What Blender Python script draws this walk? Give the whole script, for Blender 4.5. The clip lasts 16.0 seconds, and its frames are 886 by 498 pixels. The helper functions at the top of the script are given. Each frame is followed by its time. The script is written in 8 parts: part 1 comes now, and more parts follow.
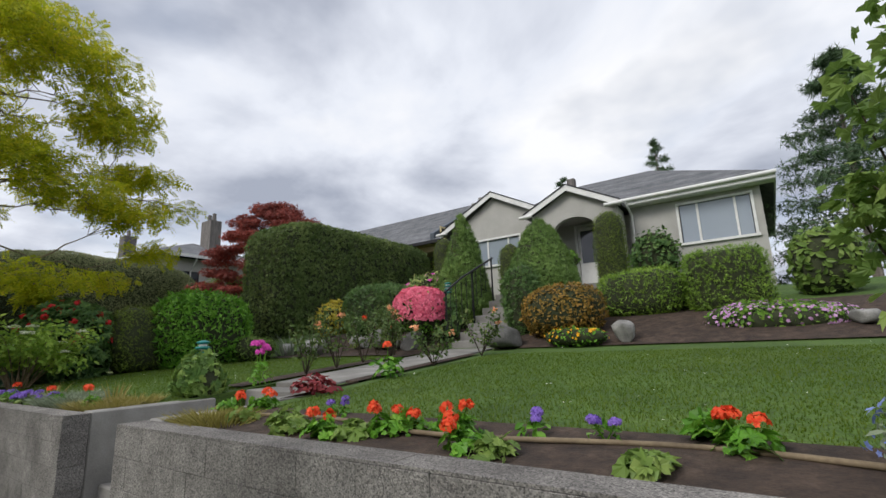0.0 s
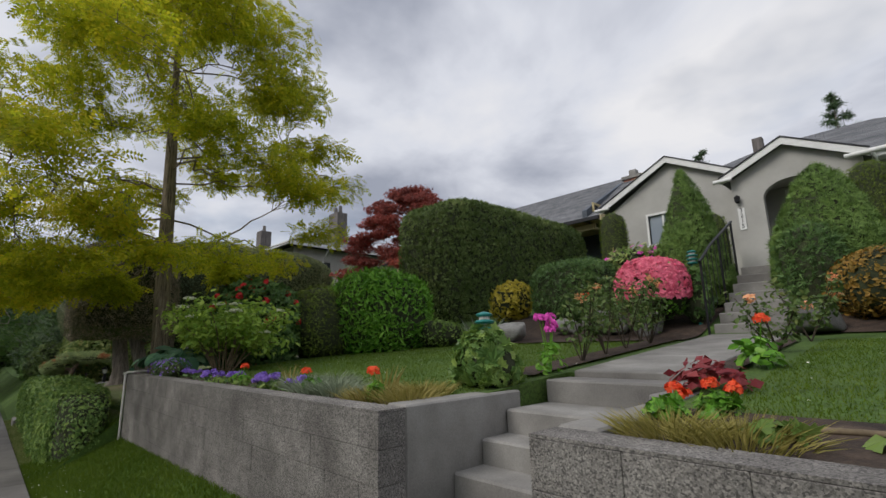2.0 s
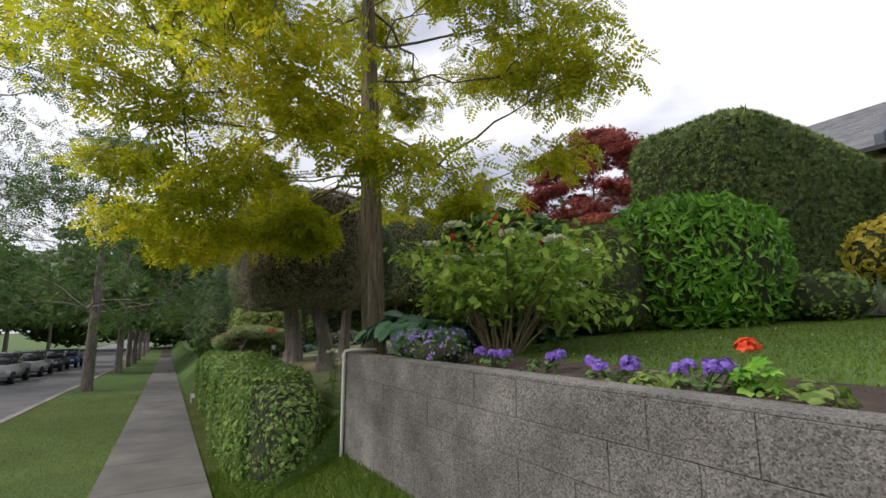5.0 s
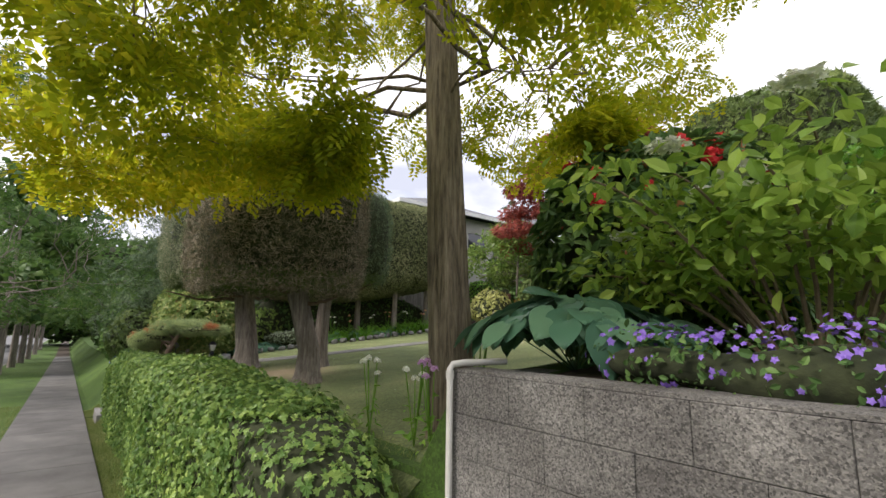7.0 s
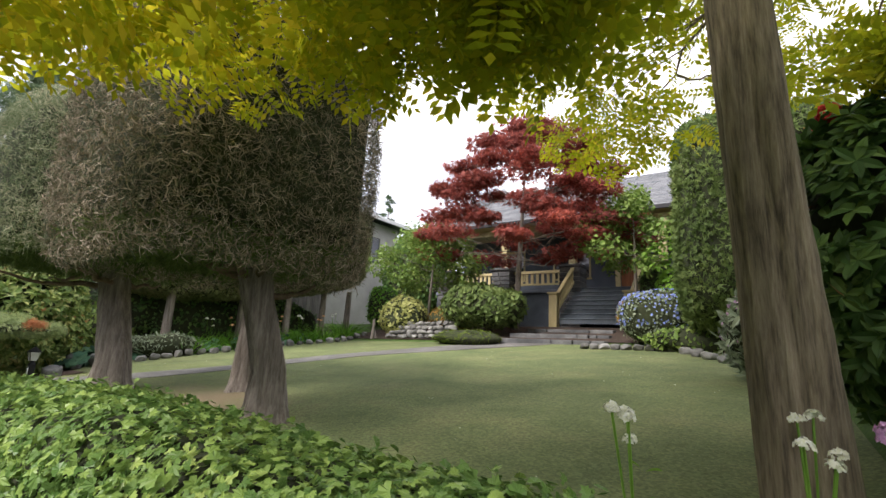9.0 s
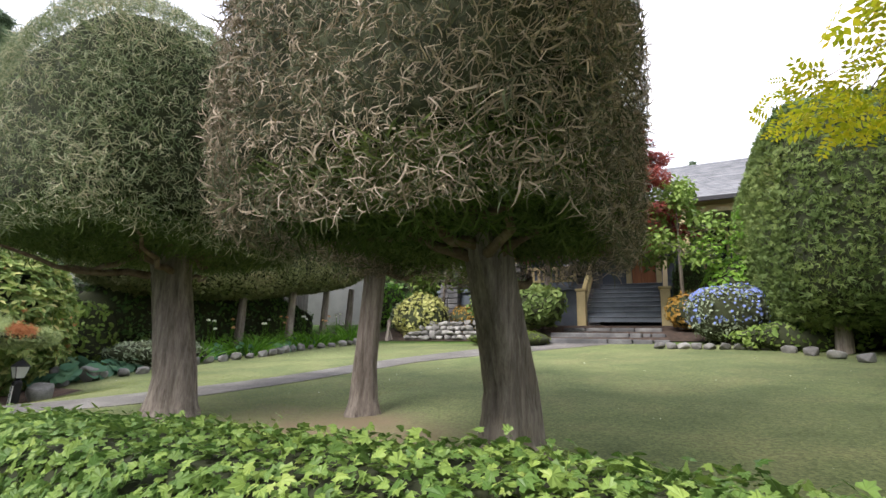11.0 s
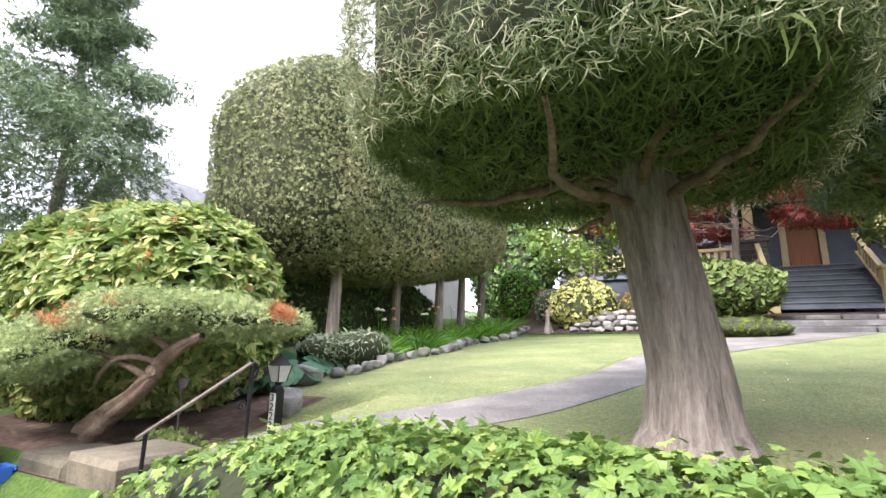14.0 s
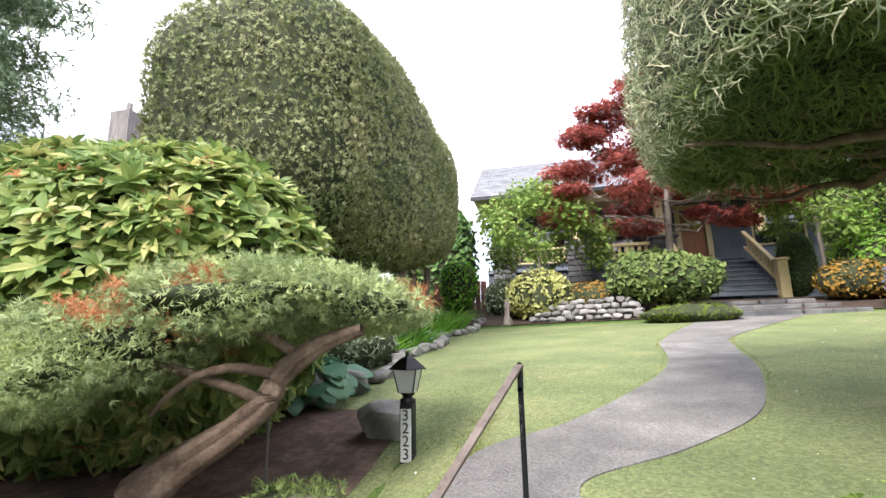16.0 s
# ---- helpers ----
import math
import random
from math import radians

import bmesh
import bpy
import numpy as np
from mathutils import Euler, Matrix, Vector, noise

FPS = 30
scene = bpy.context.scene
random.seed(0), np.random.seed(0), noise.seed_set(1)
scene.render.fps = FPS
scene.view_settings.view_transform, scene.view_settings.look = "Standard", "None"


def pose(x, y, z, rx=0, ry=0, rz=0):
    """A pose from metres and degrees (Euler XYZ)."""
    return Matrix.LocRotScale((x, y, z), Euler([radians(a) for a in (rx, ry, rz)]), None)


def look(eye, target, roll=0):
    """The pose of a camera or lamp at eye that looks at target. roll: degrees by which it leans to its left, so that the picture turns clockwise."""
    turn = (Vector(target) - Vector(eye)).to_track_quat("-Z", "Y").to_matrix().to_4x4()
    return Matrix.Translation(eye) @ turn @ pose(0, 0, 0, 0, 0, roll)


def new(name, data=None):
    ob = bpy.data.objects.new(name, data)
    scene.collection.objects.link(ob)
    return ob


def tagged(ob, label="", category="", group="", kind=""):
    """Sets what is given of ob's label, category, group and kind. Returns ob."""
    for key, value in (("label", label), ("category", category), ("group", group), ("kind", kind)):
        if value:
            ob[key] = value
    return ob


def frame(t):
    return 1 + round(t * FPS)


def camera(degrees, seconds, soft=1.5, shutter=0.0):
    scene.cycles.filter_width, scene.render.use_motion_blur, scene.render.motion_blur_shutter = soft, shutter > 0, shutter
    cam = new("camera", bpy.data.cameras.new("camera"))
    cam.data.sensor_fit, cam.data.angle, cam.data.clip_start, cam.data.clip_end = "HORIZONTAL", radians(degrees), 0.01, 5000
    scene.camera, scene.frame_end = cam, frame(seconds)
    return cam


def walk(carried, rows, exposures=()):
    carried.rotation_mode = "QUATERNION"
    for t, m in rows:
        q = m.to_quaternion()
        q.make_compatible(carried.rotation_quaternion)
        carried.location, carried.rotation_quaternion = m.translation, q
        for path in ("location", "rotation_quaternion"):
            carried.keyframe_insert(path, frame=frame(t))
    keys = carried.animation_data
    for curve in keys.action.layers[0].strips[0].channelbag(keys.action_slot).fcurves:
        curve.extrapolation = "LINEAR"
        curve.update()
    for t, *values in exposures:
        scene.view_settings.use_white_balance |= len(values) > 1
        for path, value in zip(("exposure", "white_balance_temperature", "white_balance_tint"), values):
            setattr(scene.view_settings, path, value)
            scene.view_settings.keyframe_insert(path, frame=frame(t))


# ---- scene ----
cam = camera(87.0, 16.0)
PATH = [
    (0.0, 0.000, 0.000, 1.620, 101.85, 2.04, 34.98),
    (0.5, -0.684, -0.042, 1.602, 101.64, 1.65, 35.78),
    (1.0, -1.346, -0.055, 1.596, 101.64, 1.36, 37.19),
    (1.5, -2.036, -0.130, 1.567, 101.82, 1.51, 41.39),
    (2.0, -2.712, -0.124, 1.537, 101.41, 1.26, 46.49),
    (2.5, -3.445, -0.114, 1.518, 100.60, 1.01, 51.19),
    (3.0, -4.170, -0.099, 1.488, 99.99, 0.74, 54.59),
    (3.5, -4.916, -0.113, 1.458, 99.79, 0.57, 57.30),
    (4.0, -5.654, -0.078, 1.439, 99.59, 0.40, 60.20),
    (6.5, -9.353, -0.052, 1.369, 99.69, -0.35, 55.70),
    (7.0, -10.041, -0.026, 1.351, 99.90, -0.89, 51.61),
    (7.5, -10.762, -0.036, 1.345, 99.61, -1.24, 46.71),
    (8.0, -11.464, 0.009, 1.326, 100.22, -2.09, 41.82),
    (10.5, -14.766, -0.167, 1.340, 102.09, -1.72, 27.18),
    (11.0, -15.462, -0.183, 1.299, 101.90, -1.63, 26.79),
    (11.5, -16.205, -0.209, 1.267, 102.00, -1.49, 26.62),
    (12.0, -16.901, -0.191, 1.226, 102.10, -1.44, 26.83),
    (12.5, -17.626, -0.186, 1.215, 102.09, -1.31, 27.17),
    (13.0, -18.318, -0.175, 1.179, 102.17, -1.10, 27.62),
    (13.5, -19.043, -0.185, 1.158, 101.96, -1.10, 28.13),
    (14.0, -19.747, -0.184, 1.098, 101.75, -1.07, 28.45),
    (14.5, -20.447, -0.210, 1.087, 101.65, -0.85, 28.39),
    (15.0, -21.093, -0.188, 1.066, 101.69, -0.46, 27.04),
    (15.5, -21.690, -0.180, 1.063, 101.50, 0.80, 21.18),
    (16.0, -22.177, -0.081, 1.070, 101.31, 1.21, 12.16),
]
walk(cam, [(t, pose(*p)) for t, *p in PATH],
     exposures=[(0, 0.08, 6500, 10), (0.6, -0.12, 6550, 10), (2, -0.2, 6550, 11), (4, 0.12, 6600, 12), (6.3, 0.85, 6800, 14), (8, 1.15, 6800, 14), (10.5, 1.4, 6550, 14), (11, 1.5, 6550, 15), (11.5, 1.85, 6500, 17), (12.2, 2.4, 6400, 20), (14, 2.45, 6400, 20), (16, 2.08, 6450, 16)])

# ---- world and sun ----
SUN_EL, SUN_AZ = 43.0, 200.0
world = bpy.data.worlds.new("world")
scene.world = world
world.use_nodes = True
wn, wl = world.node_tree.nodes, world.node_tree.links
wn.clear()
w_out, w_bg = wn.new("ShaderNodeOutputWorld"), wn.new("ShaderNodeBackground")
sky = wn.new("ShaderNodeTexSky")
sky.sky_type, sky.sun_disc = "NISHITA", False
sky.sun_elevation, sky.sun_rotation = radians(SUN_EL), radians(SUN_AZ)
co = wn.new("ShaderNodeTexCoord")
sep = wn.new("ShaderNodeSeparateXYZ")
wl.new(co.outputs["Generated"], sep.inputs[0])
zz = wn.new("ShaderNodeMath"); zz.operation = "MAXIMUM"; zz.inputs[1].default_value = 0.0
wl.new(sep.outputs["Z"], zz.inputs[0])
za = wn.new("ShaderNodeMath"); za.operation = "ADD"; za.inputs[1].default_value = 0.25
wl.new(zz.outputs[0], za.inputs[0])
dv = wn.new("ShaderNodeVectorMath"); dv.operation = "DIVIDE"
wl.new(co.outputs["Generated"], dv.inputs[0])
cmb = wn.new("ShaderNodeCombineXYZ")
for i in range(3):
    wl.new(za.outputs[0], cmb.inputs[i])
wl.new(cmb.outputs[0], dv.inputs[1])
cloud = wn.new("ShaderNodeTexNoise")
cloud.inputs["Scale"].default_value, cloud.inputs["Detail"].default_value, cloud.inputs["Roughness"].default_value = 1.35, 6.0, 0.52
cloud.inputs["Distortion"].default_value = 0.25
wl.new(dv.outputs[0], cloud.inputs["Vector"])
cr = wn.new("ShaderNodeValToRGB")
for pos_, col_ in ((0.34, (0.42, 0.46, 0.56)), (0.45, (0.66, 0.70, 0.80)), (0.54, (0.87, 0.91, 1.0)), (0.66, (1.04, 1.05, 1.08))):
    e_ = cr.color_ramp.elements.new(pos_)
    e_.color = (*col_, 1)
cr.color_ramp.elements.remove(cr.color_ramp.elements[0])
cr.color_ramp.elements.remove(cr.color_ramp.elements[-1])
wl.new(cloud.outputs["Fac"], cr.inputs[0])
gap = wn.new("ShaderNodeTexNoise")
gap.inputs["Scale"].default_value, gap.inputs["Detail"].default_value = 1.1, 5.0
gof = wn.new("ShaderNodeVectorMath"); gof.operation = "ADD"; gof.inputs[1].default_value = (4.3, 7.7, 1.9)
wl.new(dv.outputs[0], gof.inputs[0]); wl.new(gof.outputs[0], gap.inputs["Vector"])
gr = wn.new("ShaderNodeValToRGB")
gr.color_ramp.elements[0].position, gr.color_ramp.elements[1].position = 0.60, 0.74
gr.color_ramp.elements[1].color = (0.55, 0.55, 0.55, 1)
wl.new(gap.outputs["Fac"], gr.inputs[0])
skys = wn.new("ShaderNodeVectorMath"); skys.operation = "SCALE"; skys.inputs["Scale"].default_value = 0.12
wl.new(sky.outputs[0], skys.inputs[0])
mixw = wn.new("ShaderNodeMix"); mixw.data_type = "RGBA"
wl.new(gr.outputs[0], mixw.inputs["Factor"])
wl.new(cr.outputs[0], mixw.inputs["A"]); wl.new(skys.outputs[0], mixw.inputs["B"])
wl.new(mixw.outputs["Result"], w_bg.inputs["Color"])
w_bg.inputs["Strength"].default_value = 0.9
wl.new(w_bg.outputs[0], w_out.inputs["Surface"])
sun = new("sun", bpy.data.lights.new("sun", "SUN"))
sun.data.energy, sun.data.angle, sun.data.color = 2.2, radians(25), (1.0, 0.97, 0.92)
sun.matrix_world = look((0, 0, 30), (30 * math.sin(radians(SUN_AZ)) * -0.6, -30 * math.cos(radians(SUN_AZ)) * 0.6, 30 - 30 * math.tan(radians(SUN_EL)) * 0.6))

# ---- materials ----
def nodes_of(name):
    m = bpy.data.materials.new(name)
    m.use_nodes = True
    nt = m.node_tree
    return m, nt.nodes, nt.links, nt.nodes["Principled BSDF"]


def ramp_of(n, stops):
    r = n.new("ShaderNodeValToRGB")
    while len(r.color_ramp.elements) < len(stops):
        r.color_ramp.elements.new(0.5)
    for e, (p, c) in zip(r.color_ramp.elements, stops):
        e.position, e.color = p, (*c, 1)
    return r


def surface(name, stops, scale=4.0, fine=60.0, rough=0.8, bump=0.3, metal=0.0, stain=0.25, per_piece=0.0, spots=0.0, spot_scale=150.0, spot_col=(0.05, 0.05, 0.05), stretch=(1, 1, 1), pebble=0.0, pebble_scale=70.0, worn=None):
    """A solid surface: broad colour variation, fine grain and bump, dark stains, and grit."""
    m, n, l, b = nodes_of(name)
    tc = n.new("ShaderNodeTexCoord")
    mp = n.new("ShaderNodeMapping")
    mp.inputs["Scale"].default_value = stretch
    geo = n.new("ShaderNodeNewGeometry")
    l.new(geo.outputs["Position"], mp.inputs["Vector"])
    n1, n2, n3 = (n.new("ShaderNodeTexNoise") for _ in range(3))
    for nn, sc, de in ((n1, scale, 6), (n2, fine, 4), (n3, scale * 0.35, 3)):
        nn.inputs["Scale"].default_value, nn.inputs["Detail"].default_value = sc, de
        nn.inputs["Roughness"].default_value = 0.62
        l.new(mp.outputs[0], nn.inputs["Vector"])
    add = n.new("ShaderNodeMath"); add.operation = "MULTIPLY_ADD"
    l.new(n2.outputs["Fac"], add.inputs[0]); add.inputs[1].default_value = 0.45
    l.new(n1.outputs["Fac"], add.inputs[2])
    sub = n.new("ShaderNodeMath"); sub.operation = "SUBTRACT"; sub.inputs[1].default_value = 0.225
    l.new(add.outputs[0], sub.inputs[0])
    val = sub.outputs[0]
    if per_piece:
        oi = n.new("ShaderNodeObjectInfo")
        pm = n.new("ShaderNodeMath"); pm.operation = "MULTIPLY_ADD"; pm.inputs[1].default_value = per_piece
        l.new(oi.outputs["Random"], pm.inputs[0]); l.new(val, pm.inputs[2])
        ps = n.new("ShaderNodeMath"); ps.operation = "SUBTRACT"; ps.inputs[1].default_value = per_piece / 2
        l.new(pm.outputs[0], ps.inputs[0])
        val = ps.outputs[0]
    r = ramp_of(n, stops)
    l.new(val, r.inputs[0])
    col = r.outputs[0]
    if stain:
        sr = ramp_of(n, [(0.35, (1 - stain,) * 3), (0.6, (1, 1, 1))])
        l.new(n3.outputs["Fac"], sr.inputs[0])
        mx = n.new("ShaderNodeMix"); mx.data_type, mx.blend_type = "RGBA", "MULTIPLY"
        mx.inputs["Factor"].default_value = 1
        l.new(col, mx.inputs["A"]); l.new(sr.outputs[0], mx.inputs["B"])
        col = mx.outputs["Result"]
    if spots:
        vo = n.new("ShaderNodeTexVoronoi"); vo.inputs["Scale"].default_value = spot_scale
        l.new(mp.outputs[0], vo.inputs["Vector"])
        vr = ramp_of(n, [(0.0, (spots,) * 3), (0.42, (0, 0, 0))])
        l.new(vo.outputs["Distance"], vr.inputs[0])
        mx = n.new("ShaderNodeMix"); mx.data_type = "RGBA"
        l.new(vr.outputs[0], mx.inputs["Factor"])
        l.new(col, mx.inputs["A"]); mx.inputs["B"].default_value = (*spot_col, 1)
        col = mx.outputs["Result"]
    if pebble:
        pv = n.new("ShaderNodeTexVoronoi"); pv.inputs["Scale"].default_value = pebble_scale
        l.new(mp.outputs[0], pv.inputs["Vector"])
        ps_ = n.new("ShaderNodeSeparateColor")
        l.new(pv.outputs["Color"], ps_.inputs[0])
        pr_ = ramp_of(n, [(0.12, (1 - pebble,) * 3), (0.3, (0.85, 0.84, 0.82)), (0.6, (1.0, 1.0, 1.0)), (0.92, (1 + 0.8 * pebble, 1 + 0.77 * pebble, 1 + 0.7 * pebble))])
        l.new(ps_.outputs[0], pr_.inputs[0])
        mx = n.new("ShaderNodeMix"); mx.data_type, mx.blend_type = "RGBA", "MULTIPLY"
        mx.inputs["Factor"].default_value = 1
        l.new(col, mx.inputs["A"]); l.new(pr_.outputs[0], mx.inputs["B"])
        col = mx.outputs["Result"]
    if worn:
        (wx, wy, wr, wsq), wcol = worn
        sx = n.new("ShaderNodeMapping")
        sx.inputs["Location"].default_value = (-wx / wr, -wy / (wr * wsq), 0)
        sx.inputs["Scale"].default_value = (1 / wr, 1 / (wr * wsq), 0)
        l.new(geo.outputs["Position"], sx.inputs["Vector"])
        ln = n.new("ShaderNodeVectorMath"); ln.operation = "LENGTH"
        l.new(sx.outputs[0], ln.inputs[0])
        wa = n.new("ShaderNodeMath"); wa.operation = "MULTIPLY_ADD"; wa.inputs[1].default_value = 1.6
        l.new(n1.outputs["Fac"], wa.inputs[0]); l.new(ln.outputs["Value"], wa.inputs[2])
        wr_ = ramp_of(n, [(0.55, (0.85,) * 3), (0.95, (0.0,) * 3)])
        wm = n.new("ShaderNodeMath"); wm.operation = "MULTIPLY"; wm.inputs[1].default_value = 0.55
        l.new(wa.outputs[0], wm.inputs[0]); l.new(wm.outputs[0], wr_.inputs[0])
        mx = n.new("ShaderNodeMix"); mx.data_type = "RGBA"
        l.new(wr_.outputs[0], mx.inputs["Factor"])
        l.new(col, mx.inputs["A"]); mx.inputs["B"].default_value = (*wcol, 1)
        col = mx.outputs["Result"]
    l.new(col, b.inputs["Base Color"])
    b.inputs["Roughness"].default_value, b.inputs["Metallic"].default_value = rough, metal
    bp = n.new("ShaderNodeBump")
    bp.inputs["Strength"].default_value, bp.inputs["Distance"].default_value = bump, 0.01
    l.new(add.outputs[0], bp.inputs["Height"]); l.new(bp.outputs[0], b.inputs["Normal"])
    return m


def leaf(name, stops, trans=0.3, rough=0.45, patch_scale=1.2, patch=0.35, gain=1.3):
    """Foliage: colour varies leaf by leaf and in broad patches; light shines through."""
    m, n, l, b = nodes_of(name)
    geo = n.new("ShaderNodeNewGeometry")
    nz = n.new("ShaderNodeTexNoise")
    nz.inputs["Scale"].default_value, nz.inputs["Detail"].default_value = patch_scale, 3
    l.new(geo.outputs["Position"], nz.inputs["Vector"])
    ma = n.new("ShaderNodeMath"); ma.operation = "MULTIPLY_ADD"; ma.inputs[1].default_value = 1 - patch
    l.new(geo.outputs["Random Per Island"], ma.inputs[0])
    mb = n.new("ShaderNodeMath"); mb.operation = "MULTIPLY_ADD"; mb.inputs[1].default_value = patch * 2.2; mb.inputs[2].default_value = -patch * 0.6
    l.new(nz.outputs["Fac"], mb.inputs[0]); l.new(mb.outputs[0], ma.inputs[2])
    r = ramp_of(n, [(p, tuple(min(0.9, gain * v) for v in c)) for p, c in stops])
    l.new(ma.outputs[0], r.inputs[0])
    l.new(r.outputs[0], b.inputs["Base Color"])
    b.inputs["Roughness"].default_value = rough
    b.inputs["Specular IOR Level"].default_value = 0.2
    if trans:
        tr = n.new("ShaderNodeBsdfTranslucent")
        l.new(r.outputs[0], tr.inputs["Color"])
        mx = n.new("ShaderNodeMixShader"); mx.inputs[0].default_value = trans
        out = n["Material Output"]
        l.new(b.outputs[0], mx.inputs[1]); l.new(tr.outputs[0], mx.inputs[2]); l.new(mx.outputs[0], out.inputs["Surface"])
    return m


def plain(name, col, rough=0.5, metal=0.0):
    return surface(name, [(0.2, tuple(c * 0.85 for c in col)), (0.8, tuple(min(1, c * 1.1) for c in col))], 6, 90, rough, 0.1, metal, 0.1)


def glass(name, col=(0.03, 0.035, 0.04)):
    m, n, l, b = nodes_of(name)
    b.inputs["Base Color"].default_value = (*col, 1)
    b.inputs["Roughness"].default_value, b.inputs["Specular IOR Level"].default_value = 0.03, 0.9
    nz = n.new("ShaderNodeTexNoise"); nz.inputs["Scale"].default_value = 1.5
    bp = n.new("ShaderNodeBump"); bp.inputs["Strength"].default_value, bp.inputs["Distance"].default_value = 0.04, 0.02
    l.new(nz.outputs["Fac"], bp.inputs["Height"]); l.new(bp.outputs[0], b.inputs["Normal"])
    return m


def grass_mat(name, stops, worn=None):
    return surface(name, stops, 1.3, 48, 0.95, 1.0, 0, 0.22, pebble=0.3, pebble_scale=60.0, worn=worn)


LAWN1 = grass_mat("lawn_green", [(0.25, (0.035, 0.075, 0.010)), (0.5, (0.06, 0.12, 0.014)), (0.8, (0.10, 0.16, 0.025))])
LAWN2 = grass_mat("lawn_pale", [(0.25, (0.10, 0.135, 0.048)), (0.5, (0.155, 0.19, 0.072)), (0.7, (0.21, 0.225, 0.095)), (0.88, (0.28, 0.26, 0.14))], ((-18.1, 2.95, 1.7, 0.6), (0.27, 0.20, 0.125)))
MULCH = surface("brown_bark_mulch", [(0.3, (0.07, 0.042, 0.03)), (0.55, (0.14, 0.088, 0.064)), (0.8, (0.22, 0.15, 0.115))], 14, 60, 0.95, 1.0, 0, 0.5)
SOIL = surface("soil", [(0.3, (0.022, 0.014, 0.010)), (0.55, (0.06, 0.038, 0.026)), (0.8, (0.12, 0.085, 0.06))], 9, 70, 0.95, 1.0, 0, 0.3)
CONC = surface("cast_concrete", [(0.25, (0.17, 0.16, 0.15)), (0.55, (0.27, 0.26, 0.24)), (0.8, (0.36, 0.35, 0.33))], 2.2, 90, 0.9, 0.35, 0, 0.35)
BLOCK = surface("aggregate_block", [(0.25, (0.11, 0.10, 0.095)), (0.5, (0.21, 0.198, 0.186)), (0.8, (0.34, 0.325, 0.305))], 2.6, 110, 0.95, 1.0, 0, 0.4, 0.05, 0.7, 110, (0.055, 0.05, 0.045), pebble=0.55, pebble_scale=150.0)
MORTAR = surface("mortar", [(0.3, (0.26, 0.25, 0.235)), (0.7, (0.37, 0.36, 0.335))], 5, 120, 0.95, 0.5)
WALKC = surface("worn_pavement", [(0.25, (0.10, 0.094, 0.09)), (0.55, (0.155, 0.147, 0.14)), (0.8, (0.22, 0.21, 0.195))], 1.6, 110, 0.92, 0.4, 0, 0.3, 0.12)
PATHC = surface("garden_path_concrete", [(0.25, (0.13, 0.122, 0.118)), (0.55, (0.20, 0.192, 0.18)), (0.8, (0.29, 0.28, 0.26))], 2.4, 90, 0.92, 1.0, 0, 0.35, 0.1, 0.5, 90, (0.085, 0.08, 0.075), pebble=0.3, pebble_scale=120.0)
ASPH = surface("asphalt", [(0.3, (0.09, 0.09, 0.092)), (0.7, (0.17, 0.17, 0.17))], 1.2, 140, 0.9, 0.4, 0, 0.15)
STONE = surface("field_stone", [(0.25, (0.12, 0.115, 0.11)), (0.55, (0.235, 0.23, 0.215)), (0.8, (0.38, 0.37, 0.35))], 5, 60, 0.85, 0.7, 0, 0.35, 0.35)
SLATE = surface("dark_slate_stone", [(0.25, (0.07, 0.072, 0.075)), (0.55, (0.13, 0.13, 0.132)), (0.8, (0.22, 0.22, 0.215))], 4, 60, 0.85, 0.6, 0, 0.3, 0.3)
MOSSY = surface("mossy_stone", [(0.25, (0.075, 0.07, 0.045)), (0.5, (0.15, 0.13, 0.09)), (0.68, (0.22, 0.185, 0.13)), (0.85, (0.26, 0.19, 0.08))], 3.5, 50, 0.92, 0.8, 0, 0.45, 0.2)
SAND = surface("sandstone", [(0.25, (0.16, 0.12, 0.075)), (0.55, (0.27, 0.21, 0.14)), (0.8, (0.38, 0.32, 0.24))], 3.5, 60, 0.88, 0.7, 0, 0.45, 0.2)
BARKG = surface("cedar_bark", [(0.25, (0.10, 0.08, 0.066)), (0.5, (0.25, 0.21, 0.18)), (0.8, (0.42, 0.37, 0.32))], 9, 45, 0.95, 1.0, 0, 0.3, 0.15, stretch=(3.2, 3.2, 0.35))
BARKB = surface("locust_bark", [(0.28, (0.06, 0.046, 0.03)), (0.5, (0.20, 0.16, 0.105)), (0.78, (0.37, 0.31, 0.215))], 12, 40, 0.95, 1.0, 0, 0.25, stretch=(3.4, 3.4, 0.3))
BARKR = surface("juniper_bark", [(0.25, (0.07, 0.045, 0.03)), (0.5, (0.17, 0.115, 0.08)), (0.8, (0.30, 0.23, 0.17))], 10, 50, 0.95, 1.0, 0, 0.3)
TWIG = surface("dark_twigs", [(0.3, (0.03, 0.022, 0.016)), (0.7, (0.08, 0.06, 0.04))], 8, 50, 0.95, 0.5)
STUCCO = surface("grey_stucco", [(0.3, (0.36, 0.35, 0.325)), (0.7, (0.46, 0.45, 0.42))], 1.2, 160, 0.92, 0.5, 0, 0.08)
WHITE = plain("white_paint", (0.72, 0.72, 0.70), 0.45)
CREAM = plain("cream_paint", (0.52, 0.43, 0.22), 0.5)
SLATEBLUE = surface("slate_blue_siding", [(0.3, (0.055, 0.07, 0.09)), (0.7, (0.09, 0.11, 0.14))], 2, 80, 0.6, 0.1)
STEPBLUE = surface("blue_grey_painted_steps", [(0.3, (0.10, 0.125, 0.155)), (0.7, (0.17, 0.2, 0.235))], 3, 80, 0.55, 0.1)
